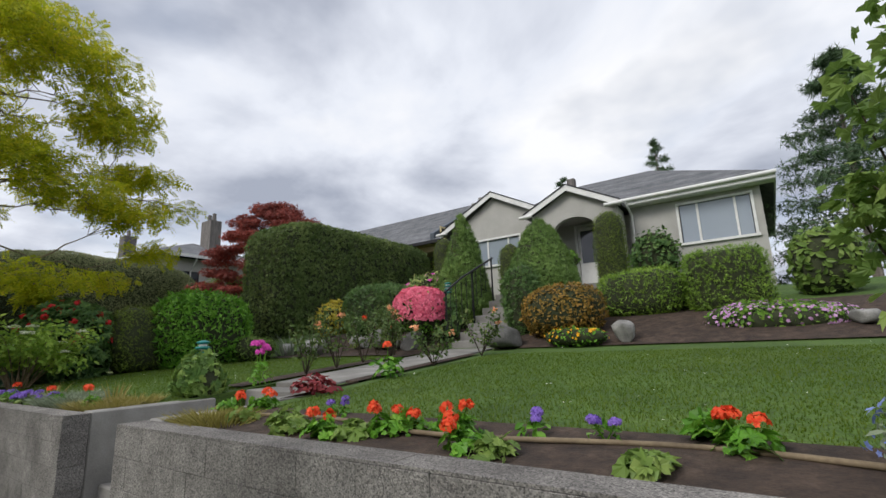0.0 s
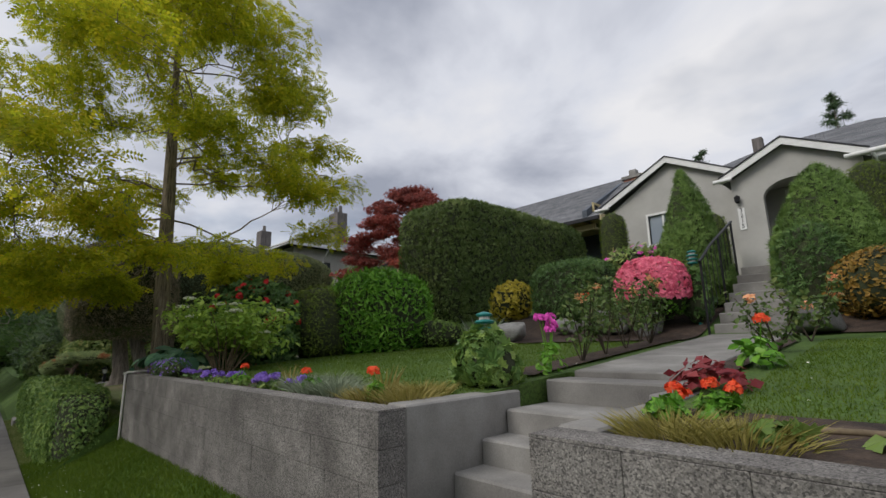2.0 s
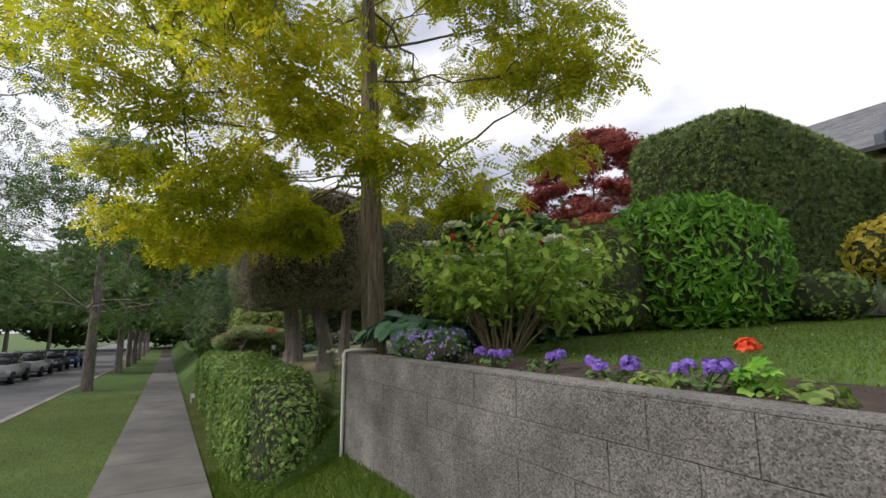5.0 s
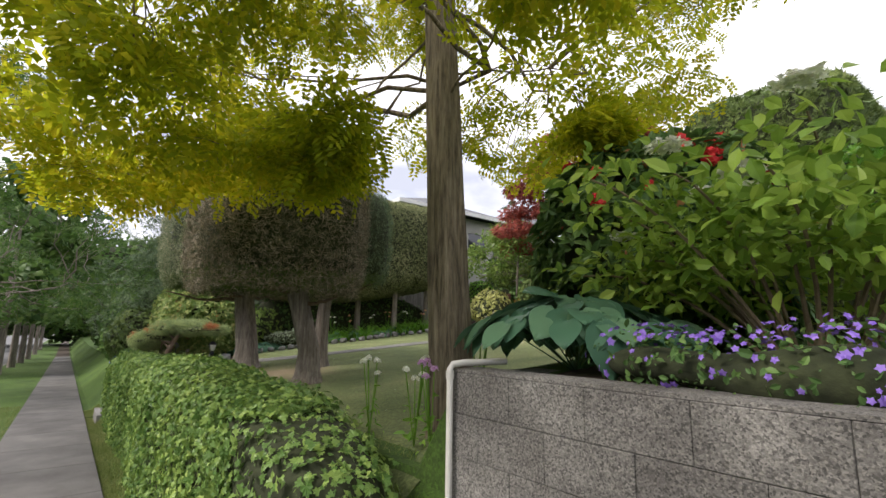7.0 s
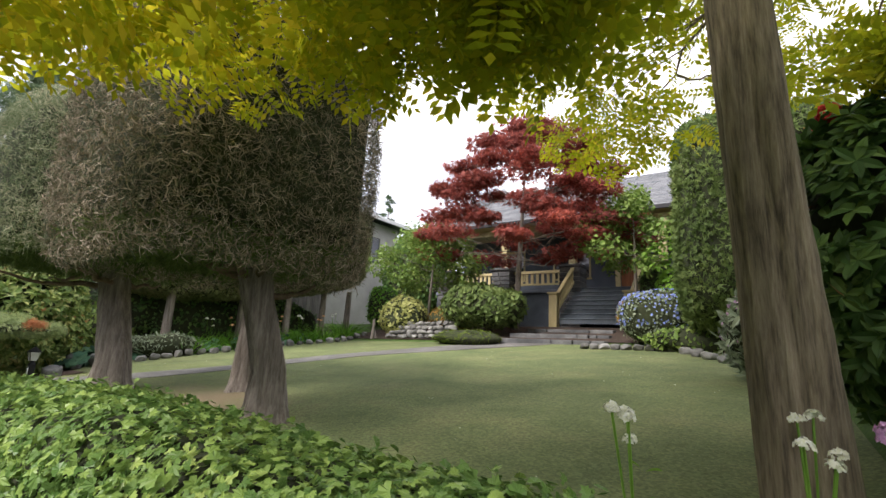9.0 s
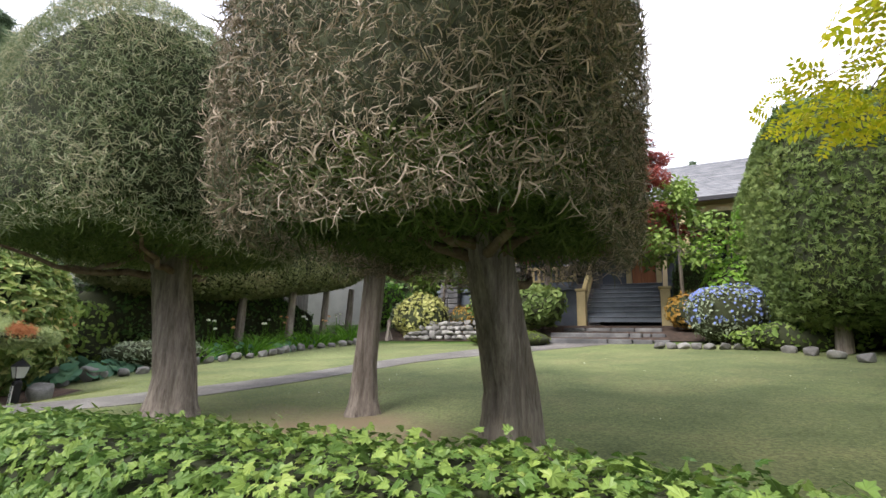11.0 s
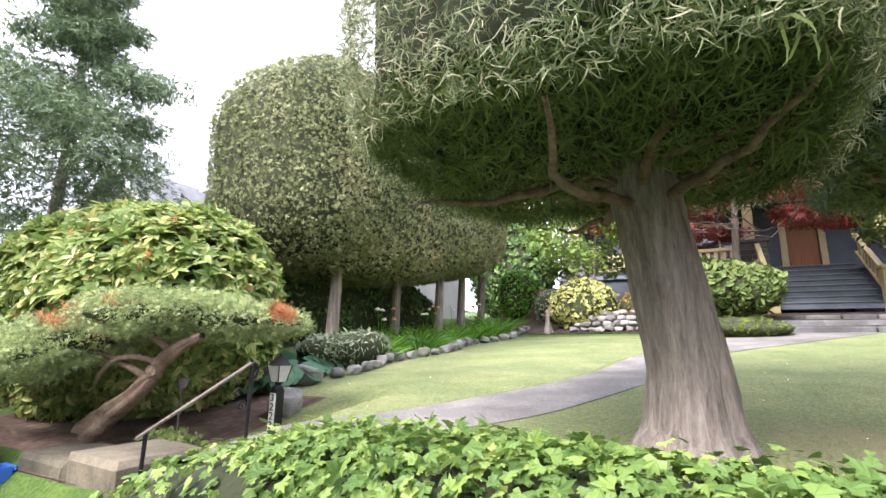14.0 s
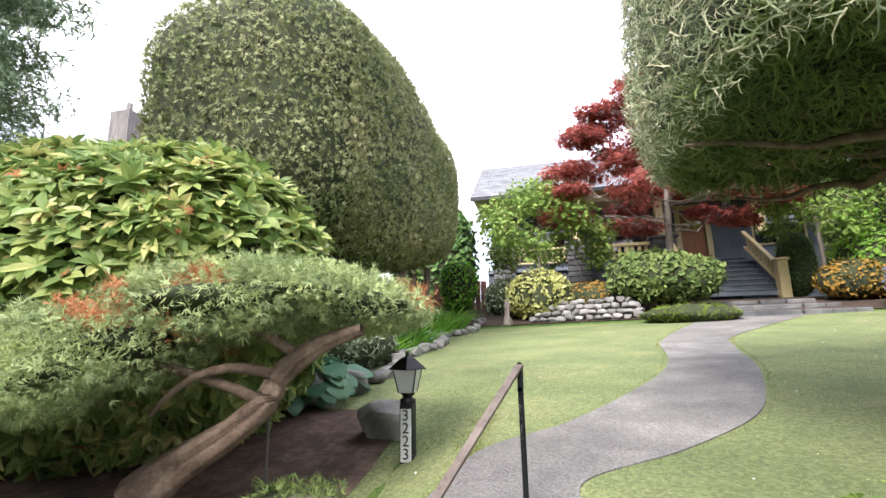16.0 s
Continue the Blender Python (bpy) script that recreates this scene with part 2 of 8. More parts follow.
SHINGLE = surface("grey_shingles", [(0.3, (0.10, 0.105, 0.115)), (0.6, (0.17, 0.175, 0.185)), (0.85, (0.25, 0.25, 0.26))], 2.5, 40, 0.9, 0.6, 0, 0.15, 0.25)
DOORW = surface("oiled_wood_door", [(0.3, (0.20, 0.06, 0.015)), (0.7, (0.36, 0.13, 0.035))], 3, 30, 0.45, 0.15, stretch=(6, 6, 0.5))
BRICK = surface("red_brick", [(0.3, (0.20, 0.085, 0.06)), (0.7, (0.32, 0.15, 0.11))], 5, 70, 0.9, 0.5, 0, 0.2, 0.3)
BLACKM = plain("black_metal", (0.025, 0.025, 0.028), 0.45, 0.6)
RUSTM = surface("brown_painted_iron", [(0.3, (0.10, 0.075, 0.06)), (0.7, (0.22, 0.18, 0.15))], 8, 60, 0.6, 0.2, 0.4)
PIPEW = plain("weathered_white_pipe", (0.62, 0.60, 0.55), 0.5)
TEAL = plain("teal_metal", (0.02, 0.22, 0.20), 0.4, 0.2)
GLASS = glass("window_glass")
# bluish sky reflection and pale drapes, both painted into the pane's base colour
SKYPANE = glass("window_glass_painted_sky_and_drapes", (0.27, 0.31, 0.36))
DARKIN = plain("dark_interior", (0.03, 0.03, 0.03), 0.9)
FENCE = surface("weathered_fence", [(0.3, (0.10, 0.09, 0.085)), (0.7, (0.22, 0.20, 0.185))], 4, 40, 0.9, 0.4, 0, 0.2, 0.2, stretch=(4, 4, 0.4))
REDFENCE = surface("red_brown_fence", [(0.3, (0.12, 0.05, 0.04)), (0.7, (0.20, 0.09, 0.07))], 4, 40, 0.85, 0.3, 0, 0.2, 0.2)

L_LOCUST = leaf("locust_leaf", [(0.0, (0.18, 0.22, 0.012)), (0.45, (0.34, 0.385, 0.018)), (0.8, (0.52, 0.46, 0.025)), (1.0, (0.60, 0.48, 0.04))], 0.65, 0.5, 0.5, 0.4, 1.17)
L_STREET = leaf("street_tree_leaf", [(0.0, (0.03, 0.07, 0.02)), (0.6, (0.07, 0.13, 0.03)), (1.0, (0.13, 0.19, 0.05))], 0.4)
L_CEDAR = leaf("cedar_spray", [(0.0, (0.035, 0.055, 0.025)), (0.4, (0.10, 0.125, 0.065)), (0.7, (0.19, 0.20, 0.125)), (0.9, (0.30, 0.27, 0.19)), (1.0, (0.40, 0.35, 0.28))], 0.2, 0.7, 1.6, 0.25, 2.25)
L_CEDARBROWN = leaf("browned_cedar_spray", [(0.0, (0.035, 0.045, 0.028)), (0.3, (0.09, 0.10, 0.06)), (0.55, (0.19, 0.155, 0.11)), (0.8, (0.32, 0.26, 0.205)), (1.0, (0.46, 0.40, 0.34))], 0.15, 0.75, 1.6, 0.25, 1.45)
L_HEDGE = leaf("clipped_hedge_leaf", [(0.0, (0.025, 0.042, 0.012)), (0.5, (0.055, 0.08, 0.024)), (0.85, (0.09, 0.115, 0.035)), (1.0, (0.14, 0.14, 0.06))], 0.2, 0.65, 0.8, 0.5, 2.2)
L_TALL = leaf("tall_hedge_leaf", [(0.0, (0.05, 0.065, 0.022)), (0.45, (0.105, 0.12, 0.055)), (0.8, (0.17, 0.17, 0.09)), (1.0, (0.24, 0.19, 0.12))], 0.2, 0.7, 0.8, 0.5, 2.0)
L_BOX = leaf("glossy_green_leaf", [(0.0, (0.025, 0.07, 0.008)), (0.5, (0.06, 0.15, 0.014)), (1.0, (0.13, 0.24, 0.035))], 0.25, 0.35, 1.0, 0.3, 2.1)
L_DARK = leaf("dark_evergreen_leaf", [(0.0, (0.015, 0.032, 0.010)), (0.5, (0.032, 0.062, 0.018)), (1.0, (0.07, 0.11, 0.03))], 0.2, 0.45, 1.0, 0.3, 2.7)
L_CONE = leaf("dwarf_spruce_needles", [(0.0, (0.035, 0.065, 0.018)), (0.5, (0.075, 0.125, 0.03)), (1.0, (0.13, 0.19, 0.05))], 0.15, 0.6, 2.0, 0.4, 1.9)
L_YEW = leaf("yew_needles", [(0.0, (0.03, 0.05, 0.008)), (0.5, (0.065, 0.095, 0.012)), (1.0, (0.11, 0.14, 0.02))], 0.15, 0.6, 1.0, 0.3, 1.9)
L_ORANGE = leaf("bronze_shrub_leaf", [(0.0, (0.10, 0.075, 0.015)), (0.5, (0.20, 0.125, 0.025)), (1.0, (0.30, 0.16, 0.035))], 0.2, 0.5, 2.0, 0.4)
L_YELLOW = leaf("yellow_shrub_leaf", [(0.0, (0.20, 0.19, 0.02)), (0.5, (0.40, 0.33, 0.04)), (1.0, (0.55, 0.45, 0.08))], 0.3)
L_LIME = leaf("lime_leaf", [(0.0, (0.075, 0.13, 0.03)), (0.5, (0.145, 0.225, 0.05)), (1.0, (0.25, 0.32, 0.085))], 0.35)
L_VIB = leaf("fresh_shrub_leaf", [(0.0, (0.09, 0.17, 0.03)), (0.5, (0.19, 0.29, 0.045)), (1.0, (0.32, 0.40, 0.08))], 0.4, 0.4, 1.2, 0.3, 1.45)
L_PALEYEL = leaf("pale_yellow_green_leaf", [(0.0, (0.19, 0.20, 0.06)), (0.5, (0.33, 0.34, 0.12)), (1.0, (0.5, 0.48, 0.22))], 0.3)
L_MAPLE = leaf("red_maple_leaf", [(0.0, (0.06, 0.02, 0.018)), (0.5, (0.15, 0.04, 0.032)), (0.85, (0.28, 0.07, 0.05)), (1.0, (0.42, 0.13, 0.09))], 0.5, 0.5, 0.6, 0.45, 1.9)
L_IVY = leaf("ivy_leaf", [(0.0, (0.04, 0.09, 0.02)), (0.45, (0.095, 0.16, 0.042)), (0.8, (0.185, 0.26, 0.065)), (1.0, (0.33, 0.38, 0.12))], 0.25, 0.35, 1.3, 0.35, 1.6)
L_HOSTA = leaf("hosta_leaf", [(0.0, (0.03, 0.075, 0.045)), (0.6, (0.055, 0.12, 0.07)), (1.0, (0.10, 0.17, 0.09))], 0.25, 0.4, 1.0, 0.3, 1.8)
L_HYD = leaf("broad_shrub_leaf", [(0.0, (0.05, 0.12, 0.016)), (0.5, (0.10, 0.20, 0.028)), (1.0, (0.19, 0.29, 0.05))], 0.45, 0.45, 1.2, 0.35, 1.8)
L_RHODO = leaf("rhododendron_leaf", [(0.0, (0.06, 0.105, 0.025)), (0.45, (0.135, 0.19, 0.058)), (0.8, (0.26, 0.29, 0.10)), (1.0, (0.42, 0.35, 0.16))], 0.3, 0.3, 1.5, 0.2, 1.75)
L_JUNI = leaf("juniper_needles", [(0.0, (0.05, 0.075, 0.035)), (0.4, (0.12, 0.15, 0.07)), (0.8, (0.20, 0.23, 0.10)), (1.0, (0.30, 0.29, 0.15))], 0.25, 0.6, 5.0, 0.5, 2.5)
L_DEAD = leaf("dead_juniper_needles", [(0.0, (0.24, 0.09, 0.035)), (1.0, (0.50, 0.23, 0.11))], 0.2, 0.8, gain=1.25)
L_ROSE = leaf("rose_leaf", [(0.0, (0.04, 0.07, 0.02)), (0.6, (0.09, 0.14, 0.04)), (1.0, (0.16, 0.17, 0.05))], 0.25)
L_BLADE = leaf("grass_blade", [(0.0, (0.04, 0.075, 0.006)), (0.5, (0.075, 0.125, 0.010)), (1.0, (0.13, 0.17, 0.022))], 0.3, 0.5, 0.8, 0.4)
L_BLADE2 = leaf("pale_grass_blade", [(0.0, (0.09, 0.125, 0.03)), (0.5, (0.16, 0.195, 0.06)), (1.0, (0.32, 0.30, 0.15))], 0.3, 0.5, 0.8, 0.4)
L_STRAW = leaf("dry_yellow_foliage", [(0.0, (0.14, 0.13, 0.03)), (0.6, (0.25, 0.22, 0.06)), (1.0, (0.36, 0.29, 0.12))], 0.25)
L_SILVER = leaf("silver_foliage", [(0.0, (0.11, 0.14, 0.085)), (0.6, (0.20, 0.24, 0.16)), (1.0, (0.32, 0.36, 0.26))], 0.2, 0.6)
L_CLIP = leaf("bright_clipped_leaf", [(0.0, (0.03, 0.06, 0.008)), (0.5, (0.08, 0.14, 0.016)), (1.0, (0.15, 0.22, 0.03))], 0.2, 0.5, 1.5, 0.4, 2.0)
L_CONIF = leaf("conifer_needles", [(0.0, (0.02, 0.04, 0.02)), (0.5, (0.05, 0.085, 0.04)), (1.0, (0.10, 0.14, 0.075))], 0.2, 0.6, 1.0, 0.35, 1.6)
L_THUJA = leaf("cedar_tree_needles", [(0.0, (0.03, 0.05, 0.03)), (0.5, (0.07, 0.10, 0.055)), (1.0, (0.13, 0.17, 0.09))], 0.2, 0.6, 1.0, 0.35, 1.9)


def petal(name, a, b_):
    return leaf(name, [(0.0, a), (1.0, b_)], 0.25, 0.5, 2.0, 0.2)


F_RED = petal("scarlet_petals", (0.62, 0.035, 0.012), (0.95, 0.12, 0.04))
F_PINK = petal("pink_petals", (0.50, 0.06, 0.13), (0.78, 0.20, 0.27))
F_MAG = petal("magenta_petals", (0.42, 0.03, 0.26), (0.66, 0.10, 0.45))
F_PURP = petal("purple_petals", (0.12, 0.06, 0.33), (0.27, 0.17, 0.52))
F_LILAC = petal("lilac_petals", (0.36, 0.17, 0.36), (0.56, 0.36, 0.54))
F_BLUE = petal("blue_petals", (0.09, 0.13, 0.40), (0.24, 0.30, 0.56))
F_WHITE = petal("cream_white_petals", (0.55, 0.56, 0.40), (0.78, 0.78, 0.66))
F_ORANGE = petal("orange_petals", (0.75, 0.25, 0.01), (0.85, 0.45, 0.03))
F_PEACH = petal("peach_petals", (0.75, 0.28, 0.14), (0.85, 0.45, 0.25))
F_CRIM = petal("dark_red_leaves", (0.12, 0.012, 0.02), (0.26, 0.05, 0.05))
F_REDR = petal("rhododendron_red_petals", (0.40, 0.012, 0.018), (0.62, 0.05, 0.05))

# ---- builders ----
rng = np.random.default_rng(7)


def unit(v):
    return v / np.maximum(np.linalg.norm(v, axis=-1, keepdims=True), 1e-9)


def meshob(name, V, F, mat, parent=None, label="", smooth=False, kind="", loc=None):
    """One mesh object from arrays; V in world metres. F: one array or a list of arrays of faces."""
    V = np.asarray(V, dtype=np.float32)
    Fs = [np.asarray(a, dtype=np.int32) for a in (F if isinstance(F, list) else [F])]
    Fs = [a for a in Fs if len(a)]
    if parent is not None:
        V = V - np.array(parent["at"], dtype=np.float32)
    elif loc is not None:
        V = V - np.array(loc, dtype=np.float32)
    me = bpy.data.meshes.new(name)
    me.vertices.add(len(V))
    me.vertices.foreach_set("co", V.ravel())
    idx = np.concatenate([a.ravel() for a in Fs])
    sizes = np.concatenate([np.full(len(a), a.shape[1], dtype=np.int32) for a in Fs])
    me.loops.add(len(idx))
    me.loops.foreach_set("vertex_index", idx)
    me.polygons.add(len(sizes))
    me.polygons.foreach_set("loop_start", np.concatenate([[0], np.cumsum(sizes)[:-1]]).astype(np.int32))
    me.polygons.foreach_set("use_smooth", np.full(len(sizes), smooth))
    me.update(calc_edges=True)
    me.materials.append(mat)
    ob = new(name, me)
    if parent is not None:
        ob.parent = parent
        ob["at"] = tuple(float(v) for v in parent["at"])
    else:
        at = (0.0, 0.0, 0.0) if loc is None else tuple(float(v) for v in loc)
        ob.location = at
        ob["at"] = at
    return tagged(ob, label=label, kind=kind)


def thing(name, x, y, z, label, category, group=""):
    ob = new(name)
    ob.empty_display_size = 0.1
    ob.location = (x, y, z)
    ob["at"] = (float(x), float(y), float(z))
    return tagged(ob, label=label, category=category, group=group)


def join(*pieces):
    """Joins (V, F) pairs of one face size."""
    Vs, Fs, k = [], [], 0
    for V, F in pieces:
        Vs.append(V); Fs.append(np.asarray(F) + k); k += len(V)
    return np.concatenate(Vs), np.concatenate(Fs)


BOXF = np.array([(0, 2, 3, 1), (4, 5, 7, 6), (0, 1, 5, 4), (2, 6, 7, 3), (0, 4, 6, 2), (1, 3, 7, 5)])


def box(x0, x1, y0, y1, z0, z1):
    V = np.array([(x, y, z) for z in (z0, z1) for y in (y0, y1) for x in (x0, x1)], dtype=float)
    return V, BOXF


def bevel_box(name, x0, x1, y0, y1, z0, z1, mat, parent=None, bev=0.01, label="", seg=1, jitter=0.0):
    bm = bmesh.new()
    V, F = box(x0, x1, y0, y1, z0, z1)
    vs = [bm.verts.new(v) for v in V]
    for f in F:
        bm.faces.new([vs[i] for i in f])
    bmesh.ops.bevel(bm, geom=bm.edges[:], offset=bev, segments=seg, affect="EDGES", profile=0.5)
    if jitter:
        for v in bm.verts:
            v.co += Vector(rng.normal(0, jitter, 3))
    return from_bm(name, bm, mat, parent, label)


def from_bm(name, bm, mat, parent=None, label="", smooth=False):
    off = Vector(parent["at"]) if parent is not None else Vector((0, 0, 0))
    bmesh.ops.recalc_face_normals(bm, faces=bm.faces[:])
    for v in bm.verts:
        v.co -= off
    me = bpy.data.meshes.new(name)
    bm.to_mesh(me)
    bm.free()
    me.materials.append(mat)
    if smooth:
        for p in me.polygons:
            p.use_smooth = True
    ob = new(name, me)
    ob["at"] = tuple(off)
    if parent is not None:
        ob.parent = parent
    return tagged(ob, label=label)


part = from_bm


def prism(pts, d0, d1, axis="y"):
    """A bmesh: the outline pts (u, z) pushed from d0 to d1 along axis."""
    bm = bmesh.new()
    mk = (lambda u, z, d: (u, d, z)) if axis == "y" else (lambda u, z, d: (d, u, z))
    a = [bm.verts.new(mk(u, z, d0)) for u, z in pts]
    b = [bm.verts.new(mk(u, z, d1)) for u, z in pts]
    bm.faces.new(a); bm.faces.new(b[::-1])
    for i in range(len(pts)):
        j = (i + 1) % len(pts)
        bm.faces.new((a[i], b[i], b[j], a[j]))
    return bm


def slab(corners, thick):
    """A bmesh: four or more corners of a sloping plate, pushed down by thick."""
    bm = bmesh.new()
    a = [bm.verts.new(c) for c in corners]
    b = [bm.verts.new((c[0], c[1], c[2] - thick)) for c in corners]
    bm.faces.new(a); bm.faces.new(b[::-1])
    for i in range(len(a)):
        j = (i + 1) % len(a)
        bm.faces.new((a[i], b[i], b[j], a[j]))
    return bm


def tube(points, radii, sides=8, wob=0.0, flute=0.0):
    P = np.asarray(points, float)
    R = np.broadcast_to(np.asarray(radii, float), (len(P),))
    T = unit(np.gradient(P, axis=0))
    ref = np.array([0.31, 0.17, 0.93]) if abs(T[0, 2]) < 0.8 else np.array([0.95, 0.2, 0.1])
    A = unit(np.cross(T, ref)); B = np.cross(T, A)
    th = np.linspace(0, 2 * np.pi, sides, endpoint=False)
    rad = R[:, None] * (1 + wob * rng.normal(0, 1, (len(P), sides))) * (1 + flute * np.sin(th * 5 + 0.7)[None])
    V = P[:, None] + rad[..., None] * (np.cos(th)[None, :, None] * A[:, None] + np.sin(th)[None, :, None] * B[:, None])
    V = V.reshape(-1, 3)
    i = np.arange(len(P) - 1)[:, None] * sides
    j = np.arange(sides)[None]
    k = (j + 1) % sides
    F = np.stack([i + j, i + k, i + sides + k, i + sides + j], -1).reshape(-1, 4)
    return V, F


def ridged(points, radii, sides=40, amp=0.06, rings=22, seed=1):
    """A bark-covered trunk: upright ridges and furrows that drift round it as they rise."""
    r_ = np.random.default_rng(seed)
    P = np.asarray(points, float)
    t = np.linspace(0, len(P) - 1, rings)
    P2 = np.stack([np.interp(t, np.arange(len(P)), P[:, c]) for c in range(3)], -1)
    R2 = np.interp(t, np.arange(len(P)), np.asarray(radii, float))
    V, F = tube(P2, R2, sides)
    col = r_.normal(0, 1, sides)
    W = np.empty((rings, sides))
    for i in range(rings):
        col = 0.86 * col + 0.5 * r_.normal(0, 1, sides)
        W[i] = col
    lobes = np.sin(np.linspace(0, 2 * np.pi, sides, endpoint=False) * 4 + seed)[None] * np.linspace(0.11, 0.03, rings)[:, None]
    k = (1 + amp * W.clip(-1.6, 1.2) + lobes).reshape(-1, 1)
    C = np.repeat(P2, sides, axis=0)
    return C + (V - C) * k, F


def curve3(a, b, sag=0.0, side=0.0, n=7):
    a, b = np.asarray(a, float), np.asarray(b, float)
    t = np.linspace(0, 1, n)[:, None]
    d = b - a
    perp = unit(np.array([-d[1], d[0], 0.0]))
    return a + d * t + np.array([0, 0, 1.0]) * (sag * 4 * t * (1 - t)) + perp * (side * 4 * t * (1 - t))


# leaf shapes: y towards the tip, z the upper face
def fan(pts):
    V = np.array(pts, float)
    return V, np.array([(0, i, i + 1) for i in range(1, len(V) - 1)])


T_DIAM = (np.array([(0, 0, 0), (-0.28, 0.45, 0.05), (0.28, 0.45, 0.05), (0, 1, -0.06)], float), np.array([(0, 2, 1), (1, 2, 3)]))
T_OVAL = (np.array([(0, 0, 0), (-0.26, 0.3, 0.06), (0.26, 0.3, 0.06), (-0.24, 0.66, 0.04), (0.24, 0.66, 0.04), (0, 1, -0.1), (0, 0.5, -0.02)], float),
          np.array([(0, 6, 1), (0, 2, 6), (1, 6, 3), (2, 4, 6), (3, 6, 5), (4, 5, 6)]))
T_LONG = (T_OVAL[0] * np.array([0.62, 1, 1]), T_OVAL[1])
T_IVY = fan([(0, 0.0, 0), (0.42, -0.12, 0.03), (0.52, 0.22, -0.03), (0.30, 0.36, 0.05), (0.40, 0.62, -0.02), (0.15, 0.62, 0.03), (0, 1.0, -0.08),
             (-0.15, 0.62, 0.03), (-0.40, 0.62, -0.02), (-0.30, 0.36, 0.05), (-0.52, 0.22, -0.03), (-0.42, -0.12, 0.03)])
T_BLADE = (np.array([(-0.03, 0, 0), (0.03, 0, 0), (0.0, 1, 0)], float), np.array([(0, 1, 2)]))


def multi(specs, w=0.28, slim=False):
    """Leaflets: rows of (x, y, angle, length) as narrow diamonds in one flat spray."""
    Vs = []
    for x, y, a, s in specs:
        c, sn = math.cos(a), math.sin(a)
        for u, v, z in (((-w / 2, 0.12, 0.0), (w / 2, 0.2, 0.02), (0.12 * math.sin(9 * a + 3), 1, -0.08)) if slim else ((0, 0, 0), (-w / 2, 0.5, 0.03), (w / 2, 0.5, 0.03), (0, 1, -0.05))):
            Vs.append((x + s * (u * c + v * sn), y + s * (-u * sn + v * c), z * s - 0.12 * y * y))
    if slim:
        return np.array(Vs, float), np.arange(3 * len(specs)).reshape(-1, 3)
    k = np.arange(len(specs))[:, None, None] * 4
    F = (k + np.array([(0, 2, 1), (1, 2, 3)])[None]).reshape(-1, 3)
    return np.array(Vs, float), F


T_PINN = multi([(0, 0.85, 0, 0.24)] + [(0, y, sg * 1.1, 0.3) for y in (0.2, 0.46, 0.7) for sg in (-1, 1)], 0.55)
T_PINNA = multi([(0, 0.86, 0, 0.2)] + [(0, y, sg * 1.2, 0.27) for y in (0.14, 0.3, 0.46, 0.62, 0.76) for sg in (-1, 1)], 0.5)


def curls(specs, w=0.036):
    """Curled twigs of a cedar spray: rows of (start, angle, length, bend); three-piece tapered ribbons."""
    V, F = [], []
    for y0, a, ln, bend in specs:
        x, y, k = 0.0, y0, len(V)
        for i, (f, wd) in enumerate(((0.34, 1.0), (0.36, 0.95), (0.3, 0.7))):
            nx, ny = -math.cos(a) * w * wd, math.sin(a) * w * wd
            z = -0.1 * i * i * ln + 0.03 * i
            V += [(x + nx, y + ny, z), (x - nx, y - ny, z)]
            x, y, a = x + math.sin(a) * ln * f, y + math.cos(a) * ln * f, a + bend
        V.append((x, y, -0.5 * ln))
        F += [(k, k + 1, k + 3), (k, k + 3, k + 2), (k + 2, k + 3, k + 5), (k + 2, k + 5, k + 4), (k + 4, k + 5, k + 6)]
    return np.array(V, float), np.array(F)


T_CURL = curls([(0, 0.1, 1.0, 0.3), (0.2, -0.75, 0.75, 0.45)])
T_CURLB = curls([(0, -0.2, 1.0, -0.4), (0.15, 0.7, 0.8, 0.3)])
T_SPRAY = multi([(0, 0, 0, 1.0), (0, 0.15, 0.7, 0.5), (0, 0.22, -0.7, 0.5), (0, 0.45, 0.55, 0.42)], 0.12, True)
T_SPRAY3 = multi([(0, 0, 0, 1.0), (0, 0.15, 0.75, 0.7), (0, 0.2, -0.75, 0.7)], 0.26, True)
T_PALM = multi([(0, 0, 0, 1.0), (0, 0, 0.6, 0.85), (0, 0, -0.6, 0.85), (0, 0, 1.25, 0.6), (0, 0, -1.25, 0.6)], 0.3, True)
T_NEED = multi([(0, 0, 0, 1.0), (0, 0, 0.45, 0.9), (0, 0, -0.45, 0.9), (0, 0.1, 0.9, 0.7)], 0.14, True)
T_FLOWER = multi([(0, 0, k * 2 * math.pi / 5, 0.5) for k in range(5)], 0.75)


def scatter(P, N, size, tmpl, jit=0.5, tip=(0, 0, 0), spread=0.3, lift=0.0):
    """Leaves at P, facing about N, tips turned at random and pulled towards tip; lift turns the tips outwards."""
    n = len(P)
    Z = unit(N + jit * rng.normal(0, 1, (n, 3)))
    t = rng.normal(0, 1, (n, 3)) + np.asarray(tip, float)
    Y = unit(t - (t * Z).sum(-1, keepdims=True) * Z)
    if lift:
        Y = unit(Y + lift * N)
        Z = unit(Z - (Z * Y).sum(-1, keepdims=True) * Y)
    X = np.cross(Y, Z)
    s = size * (1 + spread * rng.normal(0, 1, n)).clip(0.35, 1.9)
    tv, tf = tmpl
    V = P[:, None] + s[:, None, None] * (tv[None, :, 0:1] * X[:, None] + tv[None, :, 1:2] * Y[:, None] + tv[None, :, 2:3] * Z[:, None])
    F = (np.arange(n)[:, None, None] * len(tv) + tf[None]).reshape(-1, 3)
    return V.reshape(-1, 3), F


